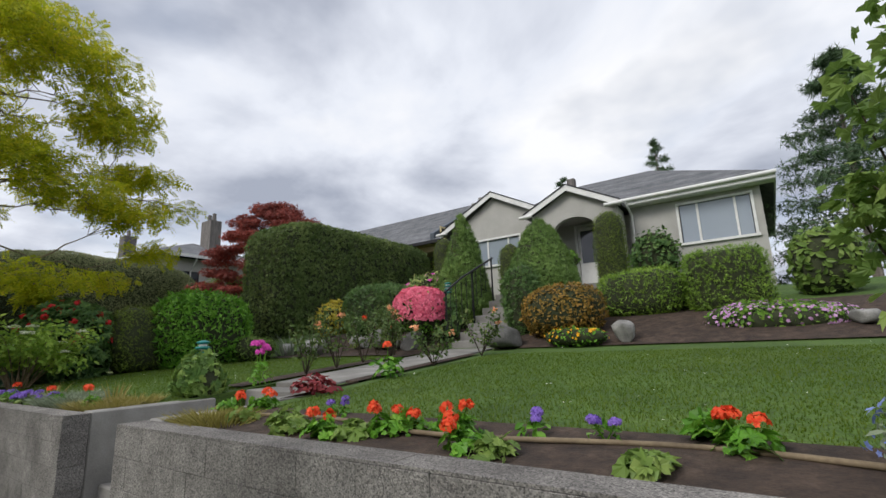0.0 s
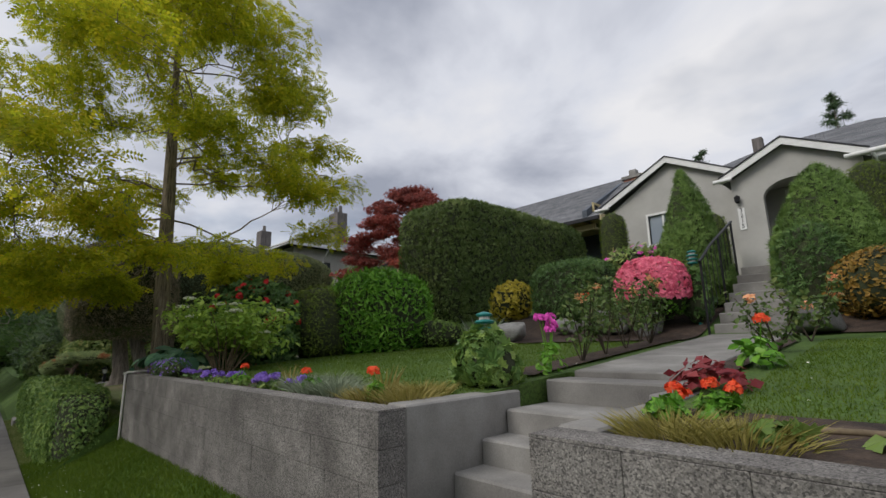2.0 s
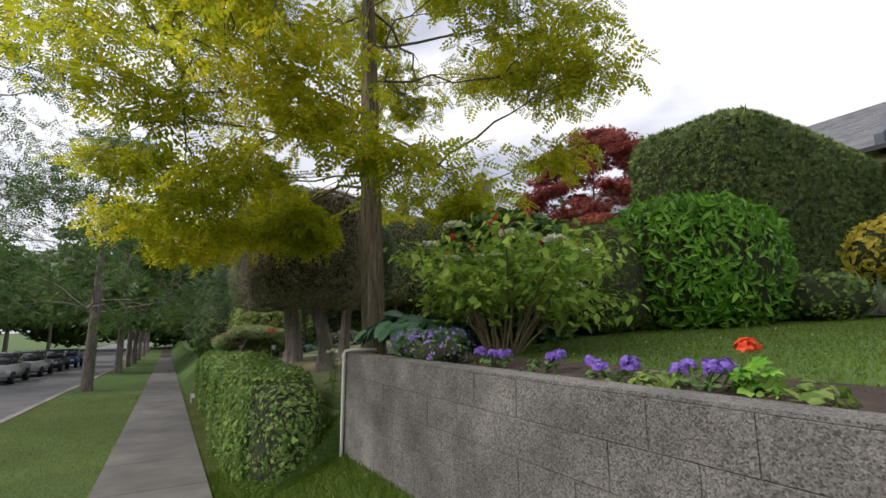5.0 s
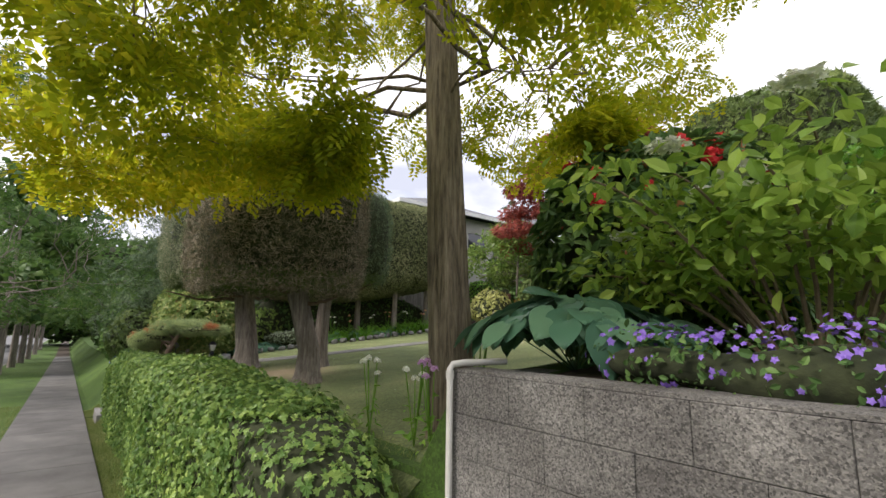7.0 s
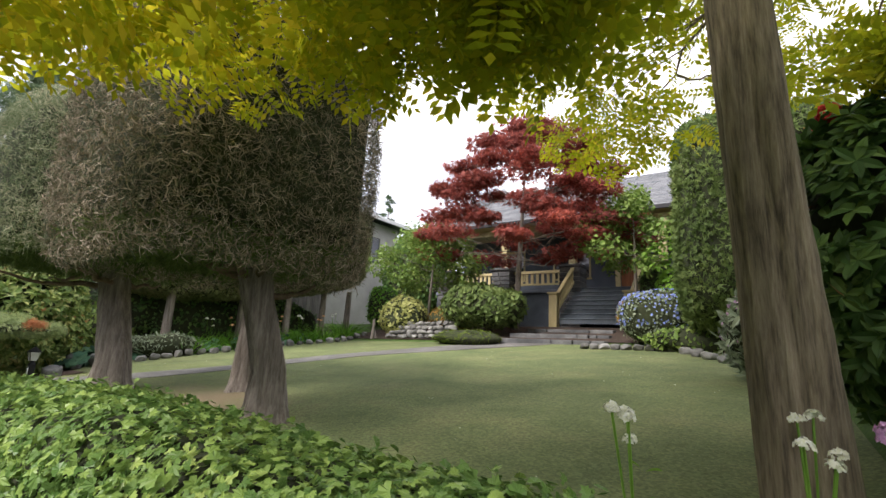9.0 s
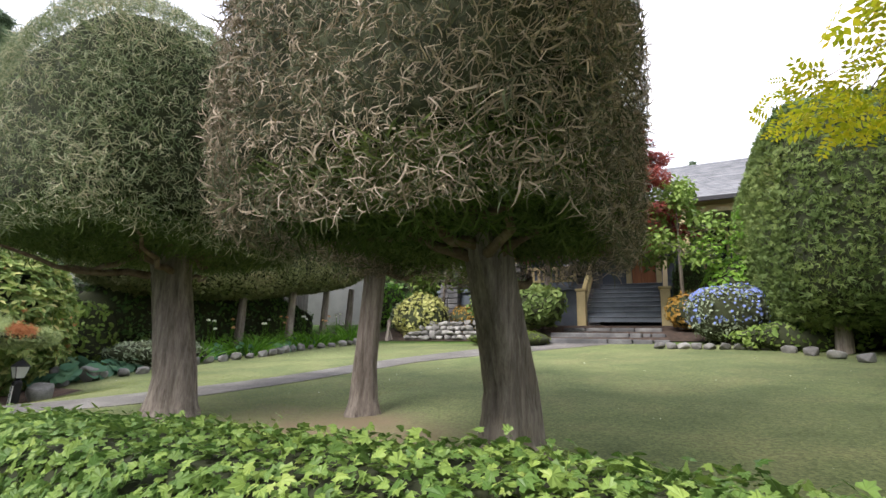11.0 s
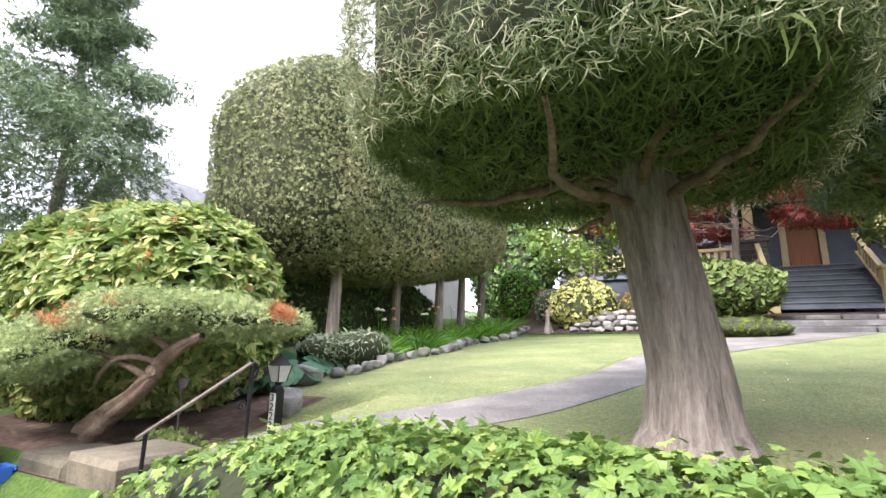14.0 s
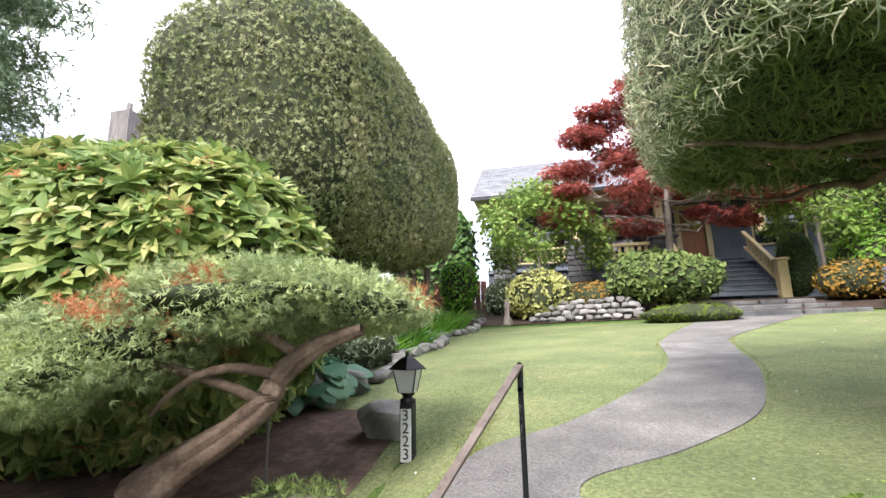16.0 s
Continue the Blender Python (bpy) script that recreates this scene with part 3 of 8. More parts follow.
def lumps(P, amp, freq, seed):
    r = np.random.default_rng(seed)
    out = np.zeros(len(P))
    for k in range(6):
        f = unit(r.normal(0, 1, 3)) * freq * (0.6 + 1.3 * k / 5)
        out += np.sin(P @ f + r.uniform(0, 6.28)) / (1 + 0.5 * k)
    return amp * out / 2.2


def shell_box(n, c, rad, e, amp=0.03, freq=5.0, seed=1, zmin=None, taper=0.0, r=None):
    """n points on a rounded box (superellipsoid of power e) about c, with normals. taper narrows it towards the top."""
    r = rng if r is None else r
    a, b, h = rad
    area = np.array([b * h, b * h, a * h, a * h, a * b, a * b])
    face = r.choice(6, n, p=area / area.sum())
    q = r.uniform(-1, 1, (n, 3))
    ax = face // 2
    q[np.arange(n), ax] = np.where(face % 2, 1.0, -1.0)
    return project_box(q, c, rad, e, amp, freq, seed, taper)


def project_box(q, c, rad, e, amp, freq, seed, taper):
    rad = np.asarray(rad, float)
    k = (np.abs(q) ** e).sum(-1) ** (1 / e)
    u = q / k[:, None]
    N = unit(np.sign(u) * np.abs(u) ** (e - 1) / rad)
    P = u * rad
    if taper:
        f = 1 - taper * (u[:, 2:3] * 0.5 + 0.5)
        P = P * np.concatenate([f, f, np.ones_like(f)], 1)
    P = P + N * lumps(P + np.asarray(c), amp, freq, seed)[:, None]
    return P + np.asarray(c), N


def core_box(c, rad, e, amp, freq, seed, taper=0.0, shrink=0.93, m=14):
    """The closed inner body of shell_box as quads."""
    g = np.linspace(-1, 1, m)
    U, W = np.meshgrid(g, g, indexing="ij")
    Vs, Fs, k = [], [], 0
    i, j = np.meshgrid(np.arange(m - 1), np.arange(m - 1), indexing="ij")
    quad = np.stack([i * m + j, (i + 1) * m + j, (i + 1) * m + j + 1, i * m + j + 1], -1).reshape(-1, 4)
    for ax in range(3):
        for sg in (-1, 1):
            q = np.zeros((m * m, 3))
            q[:, ax] = sg
            q[:, (ax + 1) % 3], q[:, (ax + 2) % 3] = U.ravel(), W.ravel()
            P, Nn = project_box(q, c, rad, e, amp, freq, seed, taper)
            P = P - Nn * (1 - shrink) * min(rad)
            Vs.append(P)
            Fs.append((quad if sg > 0 else quad[:, ::-1]) + k)
            k += m * m
    V, F = np.concatenate(Vs), np.concatenate(Fs)
    _, first, inv = np.unique(np.round(V, 4), axis=0, return_index=True, return_inverse=True)
    return V[first], inv.ravel()[F]


def g(x, y):
    """Height of the ground."""
    x, y = np.broadcast_arrays(np.asarray(x, float), np.asarray(y, float))
    s = 0.0255 * np.clip(x, -70, 8)
    street = s - 0.15 * (y < -3.12) * (y > -11.9)
    lot1 = np.where(y < 7.2, 1.12 + 0.08 * (y - 1.8), np.interp(y, [7.2, 8.6, 10.5, 13.2, 16, 60], [1.55, 2.0, 2.35, 2.75, 2.95, 6.0]))
    lot2 = np.where(y < 10.8, 0.58 + 0.105 * (y - 2.7) + 0.02 * (np.clip(x, -60, -10) + 18), 0)
    l2b = np.interp(y, [10.8, 13.5, 17, 60], [1.43, 2.0, 2.15, 6.0])
    lot2 = np.where(y < 10.8, lot2, l2b + 0.02 * (np.clip(x, -60, -10) + 18) * np.clip((14 - y) / 3.2, 0, 1))
    lot2 = lot2 - 0.17 * np.clip((-22.6 - x) / 0.5, 0, 1) * np.clip((4.2 - y) / 1.5, 0, 1)
    w = np.clip((x + 12.35) / 0.35, 0, 1)
    lot = lot1 * w + lot2 * (1 - w)
    bank = np.clip((y - 0.5) / 1.07, 0, 1)
    z1 = s + 0.5 * bank
    z2 = s + (0.475 + 0.02 * (np.clip(x, -60, -10) + 18) - s) * np.clip((y - 0.6) / 1.1, 0, 1)
    front = np.where(x > -12.0, z1, z2)
    z = np.where(y <= 0.5, street, np.where(y < 1.63, front, lot))
    z = np.where((x > -5.08) & (x < -3.92) & (y > 0.5) & (y < 3.65), s - 0.02 + 0.2 * np.clip((y - 0.5), 0, 3), z)
    z = np.where((x > -22.95) & (x < -21.75) & (y > 0.45) & (y < 1.75), s - 0.04, z)
    return z


def gz(x, y):
    return float(g(x, y))


def bush(name, label, cat, x, y, rad, n, size, lm, tmpl=T_OVAL, e=2.4, amp=0.05, freq=4.0, seed=1, z0=None, sink=0.1, taper=0.0, jit=0.45,
         lift=0.0, tip=(0, 0, 0.3), core=None, depth=0.08, flowers=(), group="", stems=True, shrink=0.9):
    """A shrub: woody stems, a dense inner body coloured as dark as shade, and leaves over it. flowers: rows of
    (material, count, size).
    """
    z = gz(x, y) if z0 is None else z0
    c = (x, y, z + rad[2] - sink)
    n = int(n * 0.64)
    size = size * 1.1
    ob = thing(name, x, y, z, label, cat, group)
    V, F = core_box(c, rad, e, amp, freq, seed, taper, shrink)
    meshob("inner_foliage", V, F, core or SHADECORE, ob, smooth=True)
    P, N = shell_box(n, c, rad, e, amp, freq, seed, taper=taper)
    P = P - N * np.abs(rng.normal(0, depth, n))[:, None]
    keep = P[:, 2] > g(P[:, 0], P[:, 1]) + 0.01
    V, F = scatter(P[keep], N[keep], size, tmpl, jit, tip, 0.3, lift)
    meshob("leaves", V, F, lm, ob, kind="stuff")
    for mt, cnt, fs in flowers:
        P, N = shell_box(cnt * 2, c, [r_ * 1.02 for r_ in rad], e, amp, freq, seed, taper=taper)
        P, N = P[P[:, 2] > c[2] - 0.35 * rad[2]][:cnt], N[P[:, 2] > c[2] - 0.35 * rad[2]][:cnt]
        V, F = scatter(P, N, fs, T_FLOWER, 0.35, (0, 0, 0), 0.25)
        meshob("blossom", V, F, mt, ob, kind="stuff")
    if stems:
        pieces = []
        for k in range(5):
            a = rng.uniform(0, 6.28)
            pieces.append(tube(curve3((x + 0.06 * math.cos(a), y + 0.06 * math.sin(a), z - 0.05), (x + rad[0] * 0.5 * math.cos(a), y + rad[1] * 0.5 * math.sin(a), c[2]), 0.05), np.linspace(0.025, 0.012, 7), 6))
        V, F = join(*pieces)
        meshob("stem_bundle", V, F, TWIG, ob, kind="stuff")
    return ob


# near-black green: the shade deep between leaves, put into the cores' colour
SHADECORE = surface("inner_foliage_shade", [(0.3, (0.02, 0.026, 0.010)), (0.7, (0.045, 0.055, 0.02))], 8, 40, 0.95, 0.8)


def lathe_pts(n, x, y, prof, amp, freq, seed):
    """Points on a body of revolution with profile rows (r, z)."""
    pr = np.asarray(prof, float)
    seg = np.hypot(*np.diff(pr, axis=0).T) * (pr[:-1, 0] + pr[1:, 0])
    i = rng.choice(len(seg), n, p=seg / seg.sum())
    t = rng.uniform(0, 1, n)
    rr, zz_ = pr[i, 0] + t * (pr[i + 1, 0] - pr[i, 0]), pr[i, 1] + t * (pr[i + 1, 1] - pr[i, 1])
    dz, dr = pr[i + 1, 1] - pr[i, 1], pr[i + 1, 0] - pr[i, 0]
    th = rng.uniform(0, 2 * np.pi, n)
    N = unit(np.stack([dz * np.cos(th), dz * np.sin(th), -dr], -1))
    P = np.stack([x + rr * np.cos(th), y + rr * np.sin(th), zz_], -1)
    return P + N * lumps(P, amp, freq, seed)[:, None], N


def cone_bush(name, label, cat, x, y, prof, n, size, lm, tmpl=T_NEED, amp=0.04, freq=5.0, seed=1, group="", jit=0.4, lift=0.6, tip=(0, 0, 0.6), depth=0.04):
    z = gz(x, y)
    pr = [(r_, z + h) for r_, h in prof]
    ob = thing(name, x, y, z, label, cat, group)
    sides = 20
    V = np.array([(x + r_ * 0.9 * math.cos(a), y + r_ * 0.9 * math.sin(a), zz_) for r_, zz_ in pr for a in np.linspace(0, 2 * np.pi, sides, endpoint=False)])
    i, j = np.arange(len(pr) - 1)[:, None] * sides, np.arange(sides)[None]
    F = np.stack([i + j, i + (j + 1) % sides, i + sides + (j + 1) % sides, i + sides + j], -1).reshape(-1, 4)
    # dark core: colour stands in for shade within the cone
    meshob("inner_foliage", V, F, SHADECORE, ob, smooth=True)
    P, N = lathe_pts(n, x, y, pr, amp, freq, seed)
    P = P - N * np.abs(rng.normal(0, depth, n))[:, None]
    V, F = scatter(P, N, size, tmpl, jit, tip, 0.3, lift)
    meshob("leaves", V, F, lm, ob, kind="stuff")
    V, F = tube([(x, y, z - 0.1), (x, y, z + 0.4)], [0.05, 0.04], 8)
    meshob("stem", V, F, TWIG, ob)
    return ob

# ---- ground, road, walks ----
def lines(*runs):
    return np.unique(np.round(np.concatenate([np.arange(a, b, st) for a, b, st in runs]), 3))


def sheet(name, xs, ys, mat, lift=0.0, mask=None, kind="structure", label="", category=""):
    X, Y = np.meshgrid(xs, ys, indexing="ij")
    Z = g(X, Y) + lift
    V = np.stack([X, Y, Z], -1).reshape(-1, 3)
    m = len(ys)
    i, j = np.meshgrid(np.arange(len(xs) - 1), np.arange(m - 1), indexing="ij")
    F = np.stack([i * m + j, (i + 1) * m + j, (i + 1) * m + j + 1, i * m + j + 1], -1).reshape(-1, 4)
    if mask is not None:
        cx, cy = V[F].mean(1)[:, 0], V[F].mean(1)[:, 1]
        F = F[mask(cx, cy)]
    ob = meshob(name, V, F, mat, smooth=False, kind=kind, label=label)
    return tagged(ob, category=category) if category else ob


GX = np.unique(np.concatenate([lines((-700, -100, 60), (-100, -32, 4), (-32, 7, 0.3), (7, 40, 3), (40, 700, 60)), [-5.09, -5.07, -3.93, -3.91, -12.36, -12.01, -11.99, -22.96, -22.94, -21.76, -21.74]]))
GY = np.unique(np.concatenate([lines((-700, -60, 60), (-60, -14, 5), (-14, -3, 1), (-3, 18, 0.3), (18, 60, 3), (60, 700, 60)), [-3.13, -3.11, -11.91, -11.89, 0.5, 1.62, 1.64, 3.64, 3.66, 0.44, 0.46, 1.74, 1.76]]))
sheet("ground", GX, GY, LAWN1, -0.012, label="mown green grass ground of the street", category="ground")
sheet("lawn_2", lines((-24.6, -12.2, 0.3)), lines((1.3, 11.2, 0.3)), LAWN2, 0.006, lambda x, y: ~((x < -21.6) & (y < 1.9)), label="pale patchy lawn sloping up to the porch", category="lawn")
sheet("road", lines((-400, -100, 30), (-100, 60, 4)), np.array([-11.85, -9, -6, -3.16]), ASPH, 0.01, label="grey asphalt residential road", category="road")
for nm, y0 in (("curb_1", -3.14), ("curb_2", -12.05)):
    xs = lines((-200, 40, 3.0))
    ps = [box(a, a + 2.985, y0, y0 + 0.16, 0, 0.1) for a in xs]
    V, F = join(*ps)
    V[:, 2] = V[:, 2] + 0.0255 * np.clip(V[:, 0], -70, 8) - 0.09
    meshob(nm, V, F, CONC, kind="structure", label="worn concrete kerb along the road")

# sidewalk slabs
walk_ob = sheet("pavement", lines((-140, -34, 4), (-34, 10, 1.2)), np.array([-0.66, 0.46]), SOIL, 0.0, label="concrete sidewalk with joints, dusty at the edges", category="sidewalk")
walk_ob["at"] = (0.0, 0.0, 0.0)
SLAB_V, SLAB_F = box(0.006, 1.494, -0.66, 0.47, 0.0, 0.03)
slab_me = bpy.data.meshes.new("slab")
bm = bmesh.new()
vs = [bm.verts.new(v) for v in SLAB_V]
for f_ in SLAB_F:
    bm.faces.new([vs[i] for i in f_])
bmesh.ops.bevel(bm, geom=bm.edges[:], offset=0.008, segments=1, affect="EDGES")
bmesh.ops.recalc_face_normals(bm, faces=bm.faces[:])
bm.to_mesh(slab_me); bm.free()
slab_me.materials.append(WALKC)
for k in range(60):
    x0 = 6 - 1.5 * (k + 1)
    o = new("slab", slab_me)
    o.parent = walk_ob
    o.matrix_basis = Matrix.Translation((x0, 0, 0.0255 * x0 - 0.002)) @ Matrix.Rotation(-math.atan(0.0255), 4, "Y")


# ---- block retaining wall in front of the grey house ----
def block_mesh(w, d, h):
    bm = bmesh.new()
    V, F = box(0, w, 0, d, 0, h)
    vs = [bm.verts.new(v) for v in V]
    for f_ in F:
        bm.faces.new([vs[i] for i in f_])
    bmesh.ops.bevel(bm, geom=bm.edges[:], offset=0.0025, segments=1, affect="EDGES")
    bmesh.ops.recalc_face_normals(bm, faces=bm.faces[:])
    me = bpy.data.meshes.new("block")
    bm.to_mesh(me); bm.free()
    me.materials.append(BLOCK)
    return me


WT = 1.16
B_FULL, B_HALF = block_mesh(0.398, 0.2, 0.1975), block_mesh(0.198, 0.2, 0.1975)


def block_wall(name, x0, x1, label):
    V, F = box(x0 + 0.012, x1 - 0.012, 1.558, 1.7475, -0.25, WT - 0.03)
    ob = meshob(name, V, F, MORTAR, kind="structure", label=label)
    tagged(ob, category="wall")
    for row in range(5):
        z = WT - 0.016 - 0.2 * (row + 1)
        u = (x1 - x0) / round((x1 - x0) / 0.2)
        x, first = x0, row % 2
        while x < x1 - 0.1:
            half = first or x1 - x < 1.5 * u
            o = new("block", B_HALF if half else B_FULL)
            o.parent = ob
            o.location = (x + 0.001, 1.55 + float(np.clip(rng.normal(0, 0.0015), -0.003, 0.003)), z + 0.00125)
            o.scale = (u / 0.2, 1, 1)
            x += u if half else 2 * u
            first = 0
    V, F = join(*[box(a, min(a + 2.6, x1) - 0.006, 1.552, 1.755, WT - 0.0145, WT) for a in np.arange(x0, x1 - 0.05, 2.6)])
    meshob("coping", V, F, BLOCK, ob)
    return ob


block_wall("wall_1", -11.95, -5.03, "grey aggregate concrete block retaining wall, stained")
block_wall("wall_2", -3.97, 6.03, "grey aggregate concrete block retaining wall, stained")
for nm, xa, xb, y1 in (("wall_3", -5.235, -5.035, 2.9), ("wall_4", -3.965, -3.765, 2.75)):
    o = bevel_box(nm, xa, xb, 1.757, y1, -0.25, WT + 0.01, CONC, None, 0.012)
    tagged(o, "smooth cast concrete return wall beside the steps", "wall", kind="structure")
o = bevel_box("wall_5", -11.95, -11.75, 1.757, 8.6, -0.2, WT - 0.02, CONC, None, 0.012)
tagged(o, "concrete side wall between the two front yards", "wall", kind="structure")
# drain pipe on the wall's end
V, F = tube([(-11.93, 1.52, -0.2), (-11.93, 1.52, WT - 0.0), (-11.925, 1.535, WT + 0.022), (-11.90, 1.58, WT + 0.03), (-11.86, 1.85, WT + 0.032)], 0.017, 10)
dp = meshob("drain_pipe", V, F, PIPEW, smooth=True, loc=(-11.93, 1.52, -0.2))
tagged(dp, "thin white plastic pipe bent over the end of the block wall", "pipe")
V, F = tube([(-11.93, 1.52, WT - 0.05), (-11.93, 1.52, WT - 0.01)], 0.022, 10)
dp["at"] = (-11.93, 1.52, -0.2)
meshob("collar", V, F, PIPEW, dp, smooth=True)

# ---- front steps and walk of the grey house ----
st = thing("front_steps", -4.5, 1.5, -0.2, "weathered concrete front steps with pale nosings between block walls", "steps")
for k in range(8):
    y0, z = 2.70 - 0.28 * k, 1.05 - 0.165 * k
    y1 = 3.24 if k == 0 else y0 + 0.30
    if z < -0.12:
        break
    bevel_box("step", -5.03, -3.97, y0, y1, z - 0.35, z, CONC, st, 0.014)
bevel_box("step", -5.03, -3.97, 3.235, 3.6, 0.7, 1.225, CONC, st, 0.012)
wk = thing("garden_walk", -4.5, 5.2, 1.3, "straight grey concrete garden walk with worn edges", "path")
for k in range(3):
    ya, yb = 3.6 + 1.25 * k, 3.6 + 1.25 * (k + 1) - 0.012
    bm = slab([(-4.98, ya, 1.255 + 0.08 * (ya - 3.3)), (-4.0, ya, 1.255 + 0.08 * (ya - 3.3)), (-4.02, yb, 1.255 + 0.08 * (yb - 3.3)), (-4.98, yb, 1.255 + 0.08 * (yb - 3.3))], 0.12)
    bmesh.ops.bevel(bm, geom=bm.edges[:], offset=0.008, segments=1, affect="EDGES")
    part("walk_slab", bm, CONC, wk)
kerb = bevel_box("edging", -3.98, -3.78, 2.76, 3.5, 1.0, 1.21, CONC, None, 0.01)
tagged(kerb, "short low concrete edging beside the walk", "edging")
us = thing("bank_steps", -4.5, 7.4, 1.55, "short flight of grey concrete steps up the planted bank", "steps")
for k in range(7):
    y0, z = 7.35 + 0.3 * k, 1.72 + 0.165 * k
    bevel_box("step", -4.95, -4.05, y0, y0 + 0.32, z - 0.5, z, CONC, us, 0.012)
tw = thing("terrace_walk", -4.5, 12, 2.7, "grey concrete walk from the bank steps to the porch", "path")
part("walk_slab", slab([(-4.95, 9.44, 2.72), (-4.05, 9.44, 2.72), (-4.0, 13.2, 2.86), (-5.2, 13.2, 2.86)], 0.5), PATHC, tw)
for k in range(3):
    bevel_box("step", -5.4, -3.9, 13.1 + 0.3 * k, 14.6, 2.6, 3.0 + 0.15 * k, CONC, tw, 0.01)
hr = thing("handrail", -4.98, 7.3, 1.6, "dark blue-green painted metal handrail beside the bank steps", "handrail")
V, F = tube([(-5.0, 7.25, 2.62), (-5.0, 7.9, 2.98), (-5.0, 9.2, 3.55)], 0.022, 8)
meshob("rail", V, F, BLACKM, hr, smooth=True)
for yy, zb, zt in ((7.3, 1.5, 2.64), (8.3, 1.9, 3.15), (9.15, 2.4, 3.52)):
    V, F = tube([(-5.0, yy, zb), (-5.0, yy, zt)], 0.018, 8)
    meshob("post", V, F, BLACKM, hr, smooth=True)
for k in range(8):
    yy = 7.45 + 0.2 * k
    V, F = tube([(-5.0, yy, 1.75 + 0.12 * k * 1.2), (-5.0, yy, 2.70 + 0.1 * k)], 0.007, 6)
    meshob("baluster", V, F, BLACKM, hr)


# ---- houses ----
def wall_cells(u0, u1, z0, z1, holes, d0, d1, axis="y"):
    """A wall as joined blocks round its rectangular openings."""
    us = sorted({u0, u1, *[h[0] for h in holes], *[h[1] for h in holes]})
    zs = sorted({z0, z1, *[h[2] for h in holes], *[h[3] for h in holes]})
    out = []
    for a, b in zip(us, us[1:]):
        for c, d in zip(zs, zs[1:]):
            mu, mz = (a + b) / 2, (c + d) / 2
            if any(h[0] < mu < h[1] and h[2] < mz < h[3] for h in holes):
                continue
            out.append(box(a, b, d0, d1, c, d) if axis == "y" else box(d0, d1, a, b, c, d))
    return join(*out)


def window(parent, x0, x1, z0, z1, y, muntins=(), rows=(), frame_mat=WHITE, depth=0.12, name="window", fw=0.07, glassy=GLASS):
    """A window in a wall whose face is at y: frame, panes, bars, sill, all one level below it."""
    wob = meshob(name, *join(box(x0 - fw, x1 + fw, y - 0.03, y + depth, z1, z1 + fw), box(x0 - fw, x0, y - 0.03, y + depth, z0, z1), box(x1, x1 + fw, y - 0.03, y + depth, z0, z1)), frame_mat, parent)
    meshob("sill", *box(x0 - fw - 0.03, x1 + fw + 0.03, y - 0.07, y + depth, z0 - 0.07, z0), frame_mat, wob)
    xs = [x0, *muntins, x1]
    for a, b in zip(xs, xs[1:]):
        meshob("pane", *box(a + 0.02, b - 0.02, y + 0.05, y + 0.062, z0, z1), glassy, wob)
    for m_ in muntins:
        meshob("bar", *box(m_ - 0.03, m_ + 0.03, y + 0.02, y + 0.09, z0, z1), frame_mat, wob)
    for r_ in rows:
        meshob("bar", *box(x0, x1, y + 0.03, y + 0.085, r_ - 0.02, r_ + 0.02), frame_mat, wob)
    return wob


def roof_courses(parent, a, b, c, d, rows, proud=0.012, name="shingle_course"):
    """Rows of lapped shingles on the slope a-b (eave) to d-c (ridge)."""
    a, b, c, d = (np.array(p, float) for p in (a, b, c, d))
    nrm = np.cross(b - a, d - a); nrm = nrm / np.linalg.norm(nrm)
    if nrm[2] < 0:
        nrm = -nrm
    for k in range(rows):
        t0, t1 = k / rows, (k + 1.15) / rows
        t1 = min(t1, 1.0)
        p = [a + (d - a) * t0 + nrm * proud, b + (c - b) * t0 + nrm * proud, b + (c - b) * t1 + nrm * 0.003, a + (d - a) * t1 + nrm * 0.003]
        q = [v - nrm * 0.02 for v in p]
        V = np.array([*p, *q])
        F = np.array([(0, 1, 2, 3), (7, 6, 5, 4), (0, 4, 5, 1), (1, 5, 6, 2), (2, 6, 7, 3), (3, 7, 4, 0)])
        meshob(name, V, F, SHINGLE, parent)


h1 = thing("grey_house", -4.5, 18, 2.6, "single-storey grey stucco house with white trim and grey shingle roof", "house")
YR = 15.0
# right wing with the picture window
meshob("wall", *wall_cells(-3.2, 0.25, 2.4, 5.85, [(-1.80, 0.0, 4.33, 5.47)], YR, YR + 0.2), STUCCO, h1)
meshob("wall", *wall_cells(YR + 0.2, 24, 2.4, 5.85, [], 0.05, 0.25, "x"), STUCCO, h1)
meshob("wall", *box(-10.0, 0.05, 23.8, 24, 2.4, 5.85), STUCCO, h1)
meshob("wall", *box(-9.95, -9.75, YR + 0.2, 23.8, 2.4, 5.85), STUCCO, h1)
meshob("floor", *box(-9.75, 0.05, YR + 0.2, 23.8, 2.4, 3.1), DARKIN, h1)
window(h1, -1.80, 0.0, 4.33, 5.47, YR, (-1.32, -0.38), glassy=SKYPANE)
# left gable wing
GL, GP, GR_ = (-10.05, 5.98), (-7.95, 7.15), (-6.1, 6.1)
meshob("wall", *wall_cells(-9.95, -5.95, 2.4, 5.85, [(-8.75, -7.0, 4.5, 5.45)], YR, YR + 0.2), STUCCO, h1)
part("gable", prism([(-9.95, 5.85), (-5.95, 5.85), (-5.95, 6.05), (-7.95, 7.08)], YR, YR + 0.2), STUCCO, h1)
window(h1, -8.75, -7.0, 4.5, 5.45, YR, (-8.3, -7.45), glassy=SKYPANE)
